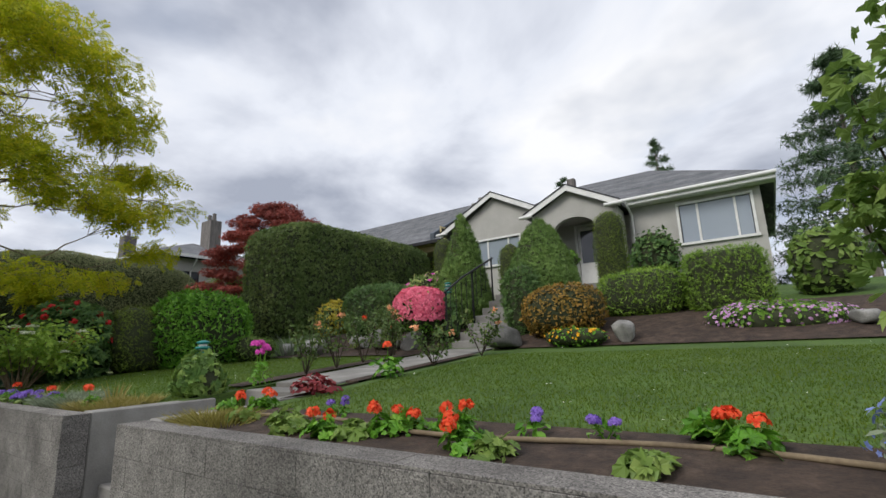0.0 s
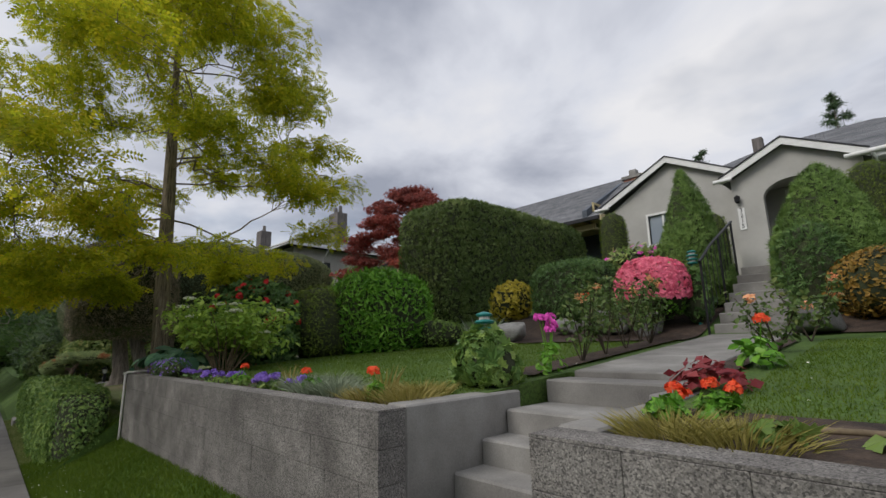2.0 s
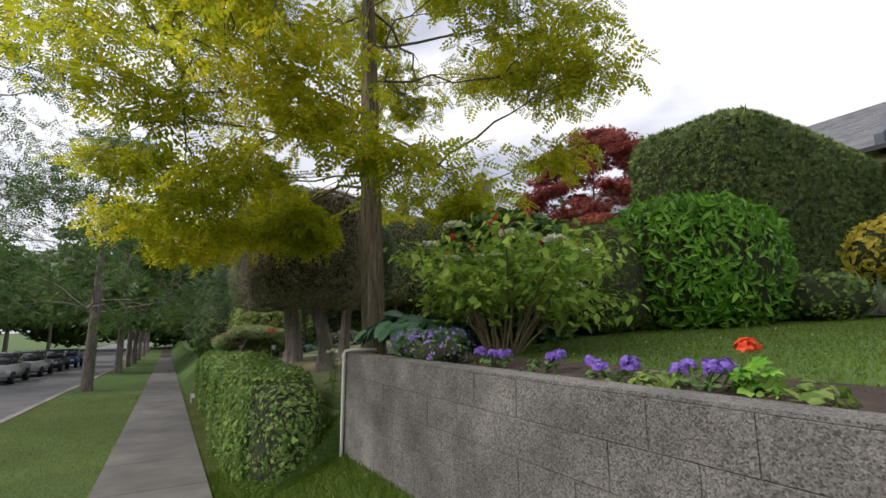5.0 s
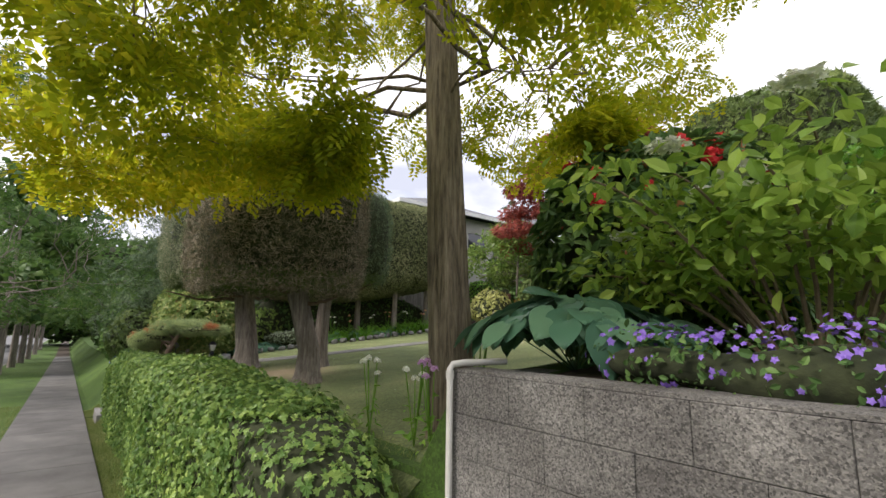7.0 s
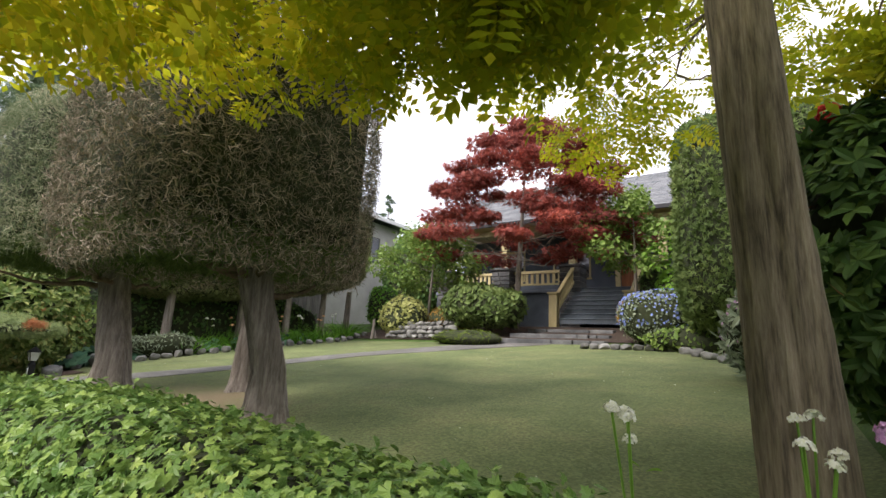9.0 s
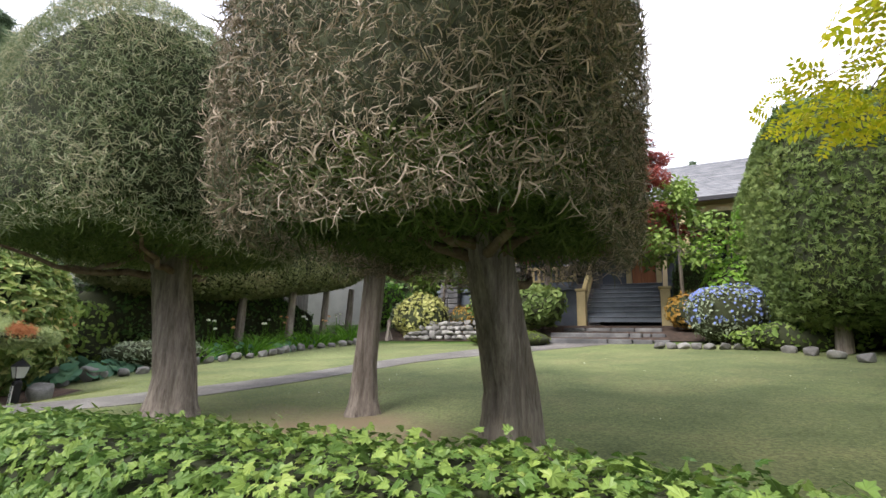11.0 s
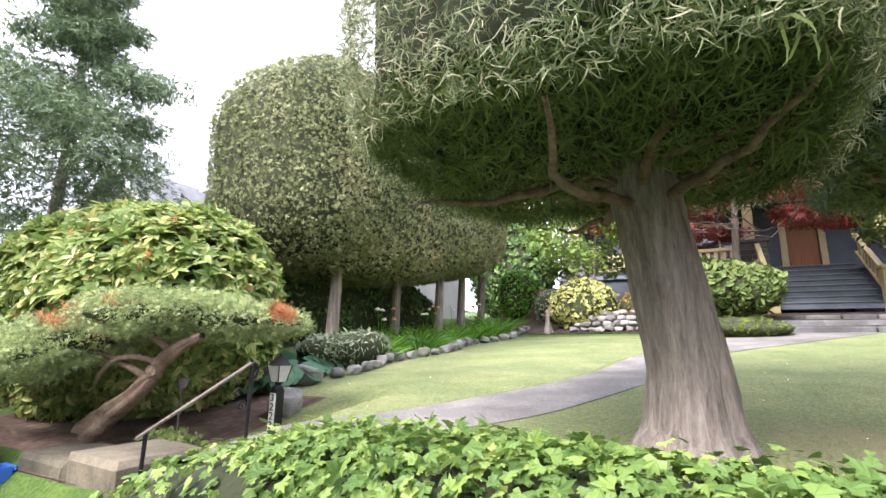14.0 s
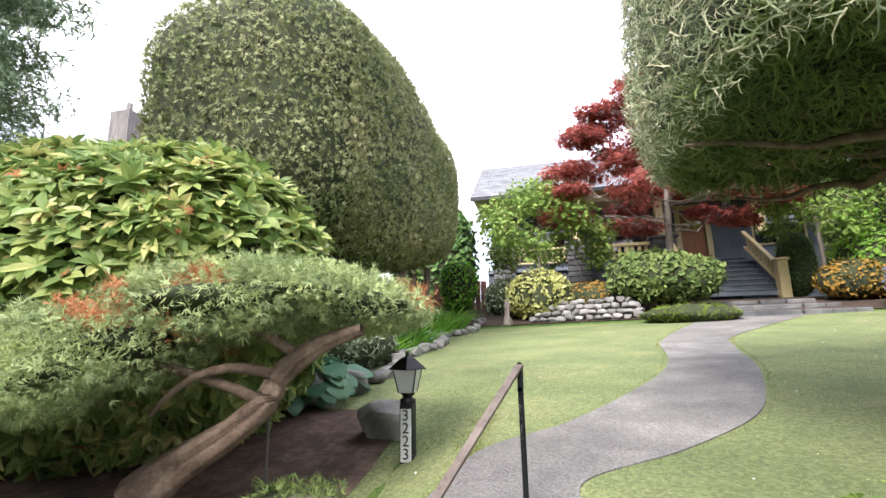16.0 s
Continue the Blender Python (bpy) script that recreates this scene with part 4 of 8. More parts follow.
# porch with arched opening
PY = 14.2
arch = [(-6.1, 2.6), (-5.4, 2.6), (-5.4, 5.1)] + [(-4.72 + 0.68 * math.cos(a), 5.1 + 0.42 * math.sin(a)) for a in np.linspace(math.pi, 0, 13)] + [(-4.04, 2.6), (-3.35, 2.6), (-3.35, 5.65), (-4.8, 6.42), (-6.1, 5.75)]
part("porch_front", prism(arch, PY, PY + 0.22), STUCCO, h1)
meshob("porch_side", *box(-6.1, -5.9, PY + 0.22, YR, 2.4, 5.7), STUCCO, h1)
meshob("porch_side", *box(-3.55, -3.35, PY + 0.22, YR, 2.4, 5.6), STUCCO, h1)
meshob("porch_ceiling", *box(-5.9, -3.55, PY + 0.22, YR + 0.4, 5.58, 5.64), STUCCO, h1)
meshob("wall", *wall_cells(-5.95, -3.2, 2.4, 5.58, [(-5.1, -4.2, 3.45, 5.5)], YR + 0.4, YR + 0.55), STUCCO, h1)
dr = meshob("door", *box(-5.02, -4.28, YR + 0.44, YR + 0.48, 3.45, 5.42), WHITE, h1, "white front door with a large glass panel")
meshob("door_frame", *join(box(-5.1, -5.03, YR + 0.36, YR + 0.5, 3.45, 5.5), box(-4.27, -4.2, YR + 0.36, YR + 0.5, 3.45, 5.5), box(-5.03, -4.27, YR + 0.36, YR + 0.5, 5.43, 5.5)), WHITE, h1)
meshob("pane", *box(-4.93, -4.37, YR + 0.425, YR + 0.437, 4.2, 5.3), GLASS, dr)
meshob("handle", *tube([(-4.36, YR + 0.38, 4.45), (-4.36, YR + 0.38, 4.6)], 0.015, 6), BLACKM, dr)


def gable_roof(parent, xl, xp, xr, zl, zp, zr, y0, y1, over=0.18, thick=0.1):
    for (xa, za), (xb, zb) in (((xl, zl), (xp, zp)), ((xr, zr), (xp, zp))):
        part("roof", slab([(xa, y0 - over, za), (xb, y0 - over, zb), (xb, y1, zb), (xa, y1, za)], thick), SHINGLE, parent)
        dirx = 1 if xb > xa else -1
        part("bargeboard", slab([(xa, y0 - over - 0.035, za + 0.01), (xb, y0 - over - 0.035, zb + 0.01), (xb, y0 - over - 0.003, zb + 0.01), (xa, y0 - over - 0.003, za + 0.01)], 0.19), WHITE, parent)
        part("drip_edge", slab([(xa - dirx * 0.02, y0 - over - 0.06, za + 0.045), (xb, y0 - over - 0.06, zb + 0.045), (xb, y0 - over, zb + 0.045), (xa - dirx * 0.02, y0 - over, za + 0.045)], 0.033), BLACKM, parent)


gable_roof(h1, -10.3, -7.95, -5.75, 6.0, 7.22, 6.08, YR, 19)
gable_roof(h1, -6.3, -4.8, -3.2, 5.82, 6.55, 5.72, PY, 18)
# hip roof of the main body
zr, ye = 8.25, 19.4
E0, E1, E2, E3 = (-10.3, 14.62, 5.88), (0.62, 14.62, 5.88), (0.62, 24.2, 5.88), (-10.3, 24.2, 5.88)
R0, R1 = (-6.0, ye, zr), (-3.2, ye, zr)
E0f = (-3.25, 14.62, 5.88)
part("roof", slab([E0f, E1, R1, (-6.0, ye, zr)], 0.12), SHINGLE, h1)
part("roof", slab([E1, E2, R1], 0.12), SHINGLE, h1)
part("roof", slab([E2, E3, R0, R1], 0.12), SHINGLE, h1)
part("roof", slab([E3, (-10.3, 15.2, 5.88), R0], 0.12), SHINGLE, h1)
part("roof", slab([(-10.3, 15.2, 5.86), (-3.25, 14.9, 5.86), R0], 0.12), SHINGLE, h1)
roof_courses(h1, E0f, E1, R1, (-5.9, ye, zr), 22)
V, F = tube([(-3.3, 14.56, 5.83), (0.66, 14.56, 5.83)], 0.06, 10)
meshob("gutter", V, F, WHITE, h1, smooth=True)
meshob("fascia", *box(-3.25, 0.62, 14.6, 14.635, 5.68, 5.87), WHITE, h1)
meshob("soffit", *box(-3.2, 0.6, 14.63, YR, 5.66, 5.69), WHITE, h1)
meshob("fascia", *box(0.6, 0.635, 14.63, 24, 5.68, 5.87), WHITE, h1)
for xg, yg, zg, x2 in ((-6.45, 13.95, 5.74, -6.0), (-3.65, 13.95, 5.64, -3.1), (-10.45, 14.75, 5.95, -9.95)):
    meshob("gutter", *tube([(xg, yg, zg), (x2, yg, zg)], 0.055, 8), WHITE, h1, smooth=True)
meshob("downpipe", *tube([(-3.18, 14.5, 5.8), (-3.12, 14.7, 5.55), (-3.1, 14.93, 5.4), (-3.1, 14.93, 2.8)], 0.035, 8), WHITE, h1, smooth=True)
meshob("vent_pipe", *box(-6.3, -6.0, 18.6, 18.9, 7.6, 8.4), FENCE, h1)
sg = meshob("house_number_plate", *box(-6.02, -5.86, PY - 0.025, PY - 0.004, 4.35, 4.95), WHITE, h1, "white number plate")


def text(parent, body, size, m, mat, name="numerals", label=""):
    cu = bpy.data.curves.new(name, "FONT")
    cu.body, cu.size, cu.extrude, cu.align_x, cu.align_y = body, size, 0.002, "CENTER", "CENTER"
    tmp = bpy.data.objects.new("tmp", cu)
    scene.collection.objects.link(tmp)
    me = bpy.data.meshes.new_from_object(tmp.evaluated_get(bpy.context.evaluated_depsgraph_get()))
    bpy.data.objects.remove(tmp)
    me.materials.clear(); me.materials.append(mat)
    o = new(name, me)
    o.parent = parent
    o.matrix_basis = Matrix.Translation(-Vector(parent["at"])) @ m
    return tagged(o, label=label)


for k, ch in enumerate("3215"):
    text(sg, ch, 0.16, pose(-5.94, PY - 0.028, 4.88 - 0.145 * k, 90, 0, 0), BLACKM)
wl_ob = meshob("wall_lantern", *tube([(-5.98, PY - 0.09, 5.08), (-5.98, PY - 0.09, 5.12), (-5.98, PY - 0.09, 5.26), (-5.98, PY - 0.09, 5.31)], [0.03, 0.06, 0.075, 0.015], 8), BLACKM, h1)
ch = thing("brick_chimney", -10.9, 20.5, 7.0, "red brick chimney with a pale cap behind the gable", "chimney")
meshob("stack", *box(-11.35, -10.65, 19.3, 19.9, 6.5, 8.42), BRICK, ch)
meshob("crown", *box(-11.42, -10.58, 19.23, 19.97, 8.42, 8.55), CONC, ch)
meshob("flue", *box(-11.15, -10.85, 19.45, 19.75, 8.55, 8.85), CONC, ch)

# blue craftsman house
h2 = thing("blue_house", -17.5, 20, 2.0, "slate-blue craftsman house with cream trim and stone porch piers", "house")
BY = 17.5
holes = [(-17.05, -16.15, 3.55, 5.6), (-14.6, -13.9, 4.3, 5.6), (-13.7, -13.0, 4.3, 5.6), (-19.6, -18.2, 4.2, 5.4), (-22.4, -21.0, 4.2, 5.4)]
meshob("wall", *wall_cells(-24.0, -11.4, 1.8, 6.3, holes, BY + 0.8, BY + 1.0), SLATEBLUE, h2)
meshob("wall", *box(-24.0, -23.8, BY + 1.0, 25, 1.8, 6.3), SLATEBLUE, h2)
meshob("wall", *box(-24.0, -11.4, 25, 25.2, 1.8, 6.3), SLATEBLUE, h2)
meshob("wall", *wall_cells(BY + 1.0, 25, 1.8, 6.3, [], -11.6, -11.4, "x"), SLATEBLUE, h2)
part("gable", prism([(15.9, 6.0), (25.2, 6.0), (25.2, 6.3), (20.0, 8.7), (15.9, 6.45)], -11.6, -11.4, "x"), SLATEBLUE, h2)
part("gable", prism([(16.2, 6.0), (25.2, 6.0), (20.0, 8.7)], -24.0, -23.8, "x"), SLATEBLUE, h2)
for a, b in ((-14.6, -13.9), (-13.7, -13.0)):
    window(h2, a, b, 4.3, 5.6, BY + 0.8, (), (5.1,), CREAM, 0.1)
for a, b in ((-19.6, -18.2), (-22.4, -21.0)):
    window(h2, a, b, 4.2, 5.4, BY + 0.8, ((a + b) / 2,), (), CREAM, 0.1)
for kk, yy in enumerate((16.35, 16.85, 17.35)):
    wob = meshob("side_window", *join(box(-11.4, -11.33, yy, yy + 0.06, 5.85, 6.75), box(-11.4, -11.33, yy + 0.40, yy + 0.46, 5.85, 6.75), box(-11.4, -11.33, yy, yy + 0.46, 5.78, 5.85), box(-11.4, -11.33, yy, yy + 0.46, 6.75, 6.83)), CREAM, h2)
    meshob("pane", *box(-11.39, -11.37, yy + 0.06, yy + 0.4, 5.85, 6.75), GLASS, wob)
d2 = meshob("door", *box(-17.0, -16.2, BY + 0.84, BY + 0.89, 3.55, 5.55), DOORW, h2, "orange-brown oiled wooden front door")
for a, b, c, d in ((-16.93, -16.63, 3.65, 4.6), (-16.57, -16.27, 3.65, 4.6)):
    meshob("panel", *box(a, b, BY + 0.825, BY + 0.839, c, d), DOORW, d2)
for k in range(3):
    meshob("pane", *box(-16.9 + 0.21 * k, -16.73 + 0.21 * k, BY + 0.825, BY + 0.839, 5.0, 5.3), GLASS, d2)
for xa, xb in ((-17.2, -17.02), (-16.18, -16.0)):
    meshob("door_trim", *box(xa, xb, BY + 0.74, BY + 0.86, 3.55, 5.72), CREAM, h2)
meshob("door_trim", *box(-17.2, -16.0, BY + 0.72, BY + 0.86, 5.72, 5.9), CREAM, h2)
# roof: front and back slopes
part("roof", slab([(-24.5, 15.9, 6.15), (-10.85, 15.9, 6.15), (-10.85, 20.0, 8.75), (-24.5, 20.0, 8.75)], 0.14), SHINGLE, h2)
part("roof", slab([(-24.5, 25.6, 6.0), (-24.5, 20.0, 8.75), (-10.85, 20.0, 8.75), (-10.85, 25.6, 6.0)], 0.14), SHINGLE, h2)
roof_courses(h2, (-24.5, 15.9, 6.15), (-10.85, 15.9, 6.15), (-10.85, 20.0, 8.75), (-24.5, 20.0, 8.75), 26)
part("bargeboard", slab([(-10.8, 15.85, 6.17), (-10.8, 20.0, 8.79), (-10.86, 20.0, 8.79), (-10.86, 15.85, 6.17)], 0.24), CREAM, h2)
part("bargeboard", slab([(-10.8, 25.6, 6.02), (-10.8, 20.0, 8.79), (-10.86, 20.0, 8.79), (-10.86, 25.6, 6.02)], 0.24), CREAM, h2)
meshob("gutter", *box(-24.5, -10.9, 15.8, 15.9, 6.0, 6.13), BLACKM, h2)
meshob("soffit", *box(-24.4, -11.0, 15.95, 18.3, 6.0, 6.05), CREAM, h2)
meshob("beam", *box(-24.0, -11.4, 16.3, 16.5, 5.75, 5.98), CREAM, h2)
# porch: floor, skirt, stone piers, rails, posts
meshob("porch_floor", *box(-24.0, -14.9, 16.1, BY + 0.8, 3.38, 3.5), STEPBLUE, h2)
meshob("porch_skirt", *join(box(-24.0, -17.9, 16.2, 16.35, 1.6, 3.38), box(-16.0, -14.9, 16.2, 16.35, 1.6, 3.38)), SLATEBLUE, h2)


def stone_pier(x, y, z0, z1, w):
    p = meshob("stone_pier", *box(x - w / 2 + 0.03, x + w / 2 - 0.03, y - w / 2 + 0.03, y + w / 2 - 0.03, z0, z1), MORTAR, h2)
    z = z0
    while z < z1 - 0.05:
        hgt = rng.uniform(0.15, 0.22)
        hgt = min(hgt, z1 - z)
        cut = rng.uniform(0.35, 0.65) * w
        for fx0, fx1 in ((-w / 2, -w / 2 + cut - 0.012), (-w / 2 + cut + 0.012, w / 2)):
            bevel_box("stone", x + fx0, x + fx1, y - w / 2 - rng.uniform(0, 0.02), y + w / 2, z + 0.01, z + hgt - 0.012, SLATE, p, 0.015)
        z += hgt
    bevel_box("cap", x - w / 2 - 0.06, x + w / 2 + 0.06, y - w / 2 - 0.06, y + w / 2 + 0.06, z1, z1 + 0.1, SLATE, p, 0.02)


for x in (-23.4, -20.9, -18.2):
    stone_pier(x, 16.3, 1.6, 4.25, 0.75)
for x in (-23.4, -20.9, -18.2, -15.2):
    meshob("porch_post", *join(box(x - 0.12, x + 0.12, 16.2, 16.44, 4.35, 5.75), box(x - 0.17, x + 0.17, 16.15, 16.49, 5.6, 5.75)), CREAM, h2)
for xa, xb in ((-23.0, -21.3), (-20.5, -18.6)):
    rl = meshob("porch_rail", *join(box(xa, xb, 16.24, 16.36, 4.12, 4.22), box(xa, xb, 16.26, 16.34, 3.68, 3.75)), CREAM, h2)
    n_ = 9
    for k in range(n_):
        x = xa + (xb - xa) * (k + 0.5) / n_
        meshob("baluster", *box(x - 0.05, x + 0.05, 16.28, 16.32, 3.75, 4.12), CREAM, rl)
st2 = thing("porch_steps", -17.0, 15, 1.9, "blue-grey painted wooden porch steps with cream railings", "steps")
for k in range(8):
    y0, z = 14.15 + 0.27 * k, 2.15 + 0.17 * (k + 1)
    bevel_box("tread", -18.0, -15.9, y0 - 0.03, y0 + 0.28, z - 0.04, z, STEPBLUE, st2, 0.008)
    meshob("riser", *box(-17.98, -15.92, y0, y0 + 0.02, z - 0.17, z - 0.041), STEPBLUE, st2)
for x in (-18.08, -15.82):
    nw = bevel_box("newel", x - 0.13, x + 0.13, 13.95, 14.21, 2.0, 3.05, CREAM, st2, 0.015)
    bevel_box("newel_cap", x - 0.17, x + 0.17, 13.91, 14.25, 3.05, 3.12, CREAM, st2, 0.012)
    part("rail", slab([(x - 0.06, 14.2, 3.0), (x + 0.06, 14.2, 3.0), (x + 0.06, 16.1, 4.35), (x - 0.06, 16.1, 4.35)], 0.09), CREAM, st2)
    part("rail", slab([(x - 0.05, 14.2, 2.52), (x + 0.05, 14.2, 2.52), (x + 0.05, 16.1, 3.85), (x - 0.05, 16.1, 3.85)], 0.07), CREAM, st2)
    for k in range(8):
        y = 14.4 + 0.21 * k
        zb = 2.5 + (y - 14.2) * 0.7
        meshob("baluster", *box(x - 0.02, x + 0.02, y - 0.045, y + 0.045, zb, zb + 0.47), CREAM, st2)

# far house beyond the tall hedge, with a chimney
h3 = thing("far_house", -33.5, 16, 1.8, "pale grey house with a low hip roof and grey chimney", "house")
meshob("wall", *wall_cells(12.8, 20, 1.2, 8.0, [(14.2, 15.4, 5.8, 7.2), (17.2, 18.6, 5.8, 7.2)], -29.8, -29.6, "x"), STUCCO, h3)
meshob("wall", *wall_cells(-38, -29.8, 1.2, 8.0, [(-36.5, -35.2, 5.4, 7.0), (-32.8, -31.4, 5.4, 7.0)], 12.8, 13.0), STUCCO, h3)
meshob("wall", *box(-38, -29.8, 19.8, 20, 1.2, 8.0), STUCCO, h3)
meshob("wall", *box(-38.2, -38, 12.8, 20, 1.2, 8.0), STUCCO, h3)
for a, b in ((-36.5, -35.2), (-32.8, -31.4)):
    window(h3, a, b, 5.4, 7.0, 12.8, ((a + b) / 2,))
for a, b in ((14.2, 15.4), (17.2, 18.6)):
    meshob("side_pane", *box(-29.68, -29.66, a, b, 5.8, 7.2), GLASS, h3)
ZE, ZT = 8.15, 9.7
for cs in ([(-38.8, 12.1, ZE), (-28.9, 12.1, ZE), (-32.5, 16.3, ZT), (-35.5, 16.3, ZT)], [(-28.9, 12.1, ZE), (-28.9, 20.7, ZE), (-32.5, 16.3, ZT)], [(-28.9, 20.7, ZE), (-38.8, 20.7, ZE), (-35.5, 16.3, ZT), (-32.5, 16.3, ZT)], [(-38.8, 20.7, ZE), (-38.8, 12.1, ZE), (-35.5, 16.3, ZT)]):
    part("roof", slab(cs, 0.18), SHINGLE, h3)
meshob("gutter", *box(-38.8, -28.8, 12.0, 12.1, 7.95, 8.14), WHITE, h3)
meshob("gutter", *box(-28.9, -28.8, 12.1, 20.7, 7.95, 8.14), WHITE, h3)
meshob("downpipe", *tube([(-28.85, 14.8, 7.95), (-29.2, 14.8, 7.5), (-29.55, 14.8, 7.2), (-29.55, 14.8, 1.5)], 0.05, 8), WHITE, h3)
c3 = meshob("chimney_stack", *box(-32.1, -30.9, 16.6, 17.4, 8.5, 11.2), FENCE, h3)
for xx in (-31.8, -31.2):
    meshob("flue", *tube([(xx, 17.0, 11.2), (xx, 17.0, 11.75)], [0.15, 0.12], 8), FENCE, c3)

h3.location.z -= 0.35

# ---- trees ----
def clump_leaves(C, R, per, size, tmpl, flat=0.55, jit=0.6, tip=(0, 0, -0.4), up=0.8):
    """Leaves in flattened clumps about the centres C with radii R."""
    n = len(C) * per
    k = np.repeat(np.arange(len(C)), per)
    d = unit(rng.normal(0, 1, (n, 3))) * (rng.uniform(0, 1, (n, 1)) ** 0.45)
    P = C[k] + d * R[k, None] * np.array([1, 1, flat])
    N = unit(d * 0.6 + np.array([0, 0, up]))
    return scatter(P, N, size, tmpl, jit, tip, 0.25)


def branches(start, ends, r0, sides=6, sag=0.0):
    out = []
    for e in ends:
        n = 7
        side = rng.normal(0, 0.08) * np.linalg.norm(np.asarray(e) - start)
        out.append(tube(curve3(start, e, sag, side, n), np.linspace(r0, r0 * 0.3, n), sides))
    return out


def tree(name, label, x, y, trunk_h, r, bark, lm, clusters, per, size, tmpl, cat="tree", lean=(0, 0), flat=0.5, tip=(0, 0, -0.5), top=None, group="", flute=0.06, fork=0.55):
    """clusters: array of (x, y, z, radius). Limbs run from the trunk to the clusters."""
    z = gz(x, y)
    ob = thing(name, x, y, z, label, cat, group)
    top = top or trunk_h
    pts = [(x, y, z - 0.1), (x, y, z + 0.12)] + [(x + lean[0] * t, y + lean[1] * t, z + top * t) for t in (0.12, 0.25, 0.4, 0.55, 0.7, 0.85, 1.0)]
    rad = [r * 1.35, r * 1.12, r, r * 0.93, r * 0.86, r * 0.72, r * 0.52, r * 0.32, r * 0.12]
    V, F = ridged(pts, rad, 44, 0.05, 60, 5) if flute > 0.08 else tube(pts, rad, 18, 0.025, flute)
    meshob("trunk", V, F, bark, ob, smooth=True)
    C = np.asarray(clusters, float)
    boughs = []
    for q_, (cx, cy, cz, cr_) in enumerate(C):
        end = np.array([cx, cy, cz])
        t0 = np.clip((cz - z - 0.22 * math.hypot(cx - x, cy - y)) / top + rng.uniform(-0.04, 0.08), 0.27 + rng.uniform(0, 0.13), 0.95)
        s = np.array([x + lean[0] * t0, y + lean[1] * t0, z + top * t0])
        if q_ % 3 and boughs:
            mids = np.array([b_[j_] for b_ in boughs for j_ in (3, 4, 5, 6)])
            s = mids[np.argmin(np.linalg.norm(mids - end, axis=1))]
        L = np.linalg.norm(end - s)
        side = rng.normal(0, 0.11) * L
        main = curve3(s, end, rng.uniform(-0.06, 0.1) * L, side, 9)
        main[1:-1] += rng.normal(0, 0.022 * L, (7, 3))
        if q_ % 3 == 0:
            boughs.append(main)
        pcs = [tube(main, np.linspace(min(r * 0.24, 0.004 + 0.0065 * L), 0.004, 9), 6)]
        for k in range(5):
            b0 = main[rng.integers(3, 9)]
            e = np.array([cx, cy, cz]) + unit(rng.normal(0, 1, 3)) * cr_ * 0.8 * np.array([1, 1, flat])
            pcs.append(tube(curve3(b0, e, 0.04, rng.normal(0, 0.1), 5), np.linspace(0.007, 0.003, 5), 5))
        V, F = join(*pcs)
        meshob("limb", V, F, bark, ob, smooth=True)
    V, F = clump_leaves(C[:, :3], C[:, 3], per, size, tmpl, flat, 0.6, tip)
    meshob("crown", V, F, lm, ob, kind="stuff")
    return ob


def crown_clusters(x, y, z0, z1, r, n, rc, seed, squash=1.0, low=0.35):
    r_ = np.random.default_rng(seed)
    out = []
    for k in range(n):
        t = (k + 0.5) / n
        a = k * 2.399 + r_.normal(0, 0.3)
        prof = math.sin(math.pi * (low + (1 - low) * t)) ** 0.6 if t > 0.02 else 0.5
        d = r * prof * (0.35 + 0.65 * math.sqrt(r_.uniform(0.05, 1)))
        out.append((x + d * math.cos(a), y + d * math.sin(a) * squash, z0 + (z1 - z0) * t, rc * r_.uniform(0.75, 1.25)))
    return out


# golden locust beside the wall's end
loc = crown_clusters(-13.0, 2.2, 3.3, 9.6, 3.6, 84, 0.85, 3)
loc = [q for q in loc if not ((q[0] < -14.2 and q[1] > 1.6 and q[2] < 5.2) or (q[0] > -11.2 and q[1] > 2.0 and q[2] < 4.4))]
loc += [(-14.1, 0.5, 2.75, 0.65), (-13.2, 0.15, 2.9, 0.6), (-15.1, 0.9, 2.8, 0.7), (-14.9, 0.1, 2.55, 0.65), (-12.3, 0.5, 3.05, 0.6), (-11.3, 1.6, 3.1, 0.6),
        (-14.5, -0.5, 2.9, 0.7), (-13.4, -0.6, 3.3, 0.7), (-16.0, 0.2, 3.0, 0.6), (-11.6, 0.9, 3.5, 0.7), (-14.6, 1.2, 3.3, 0.7),
        (-13.7, 1.2, 2.78, 0.5), (-13.0, 1.3, 2.75, 0.45), (-14.4, 1.5, 2.85, 0.5), (-13.5, 1.5, 2.62, 0.4), (-12.0, 3.0, 2.9, 0.3)]
tree("golden_locust_tree", "golden yellow-green locust tree with ridged brown trunk", -12.69, 2.17, 8.6, 0.135, BARKB, L_LOCUST, loc, 190, 0.25, T_PINNA, "tree", (-0.3, -0.2), 0.3, (0, 0, -0.35), flute=0.09)

# red maple before the blue house
mp_ = crown_clusters(-18.5, 13.0, 4.1, 8.4, 3.3, 78, 0.66, 9, 0.8)
tree("red_maple_tree", "dark red lace-leaf maple before the porch", -18.9, 13.0, 5.4, 0.09, BARKG, L_MAPLE, mp_, 300, 0.15, T_PALM, "tree", (0.3, 0), 0.26, (0, 0, -0.9))
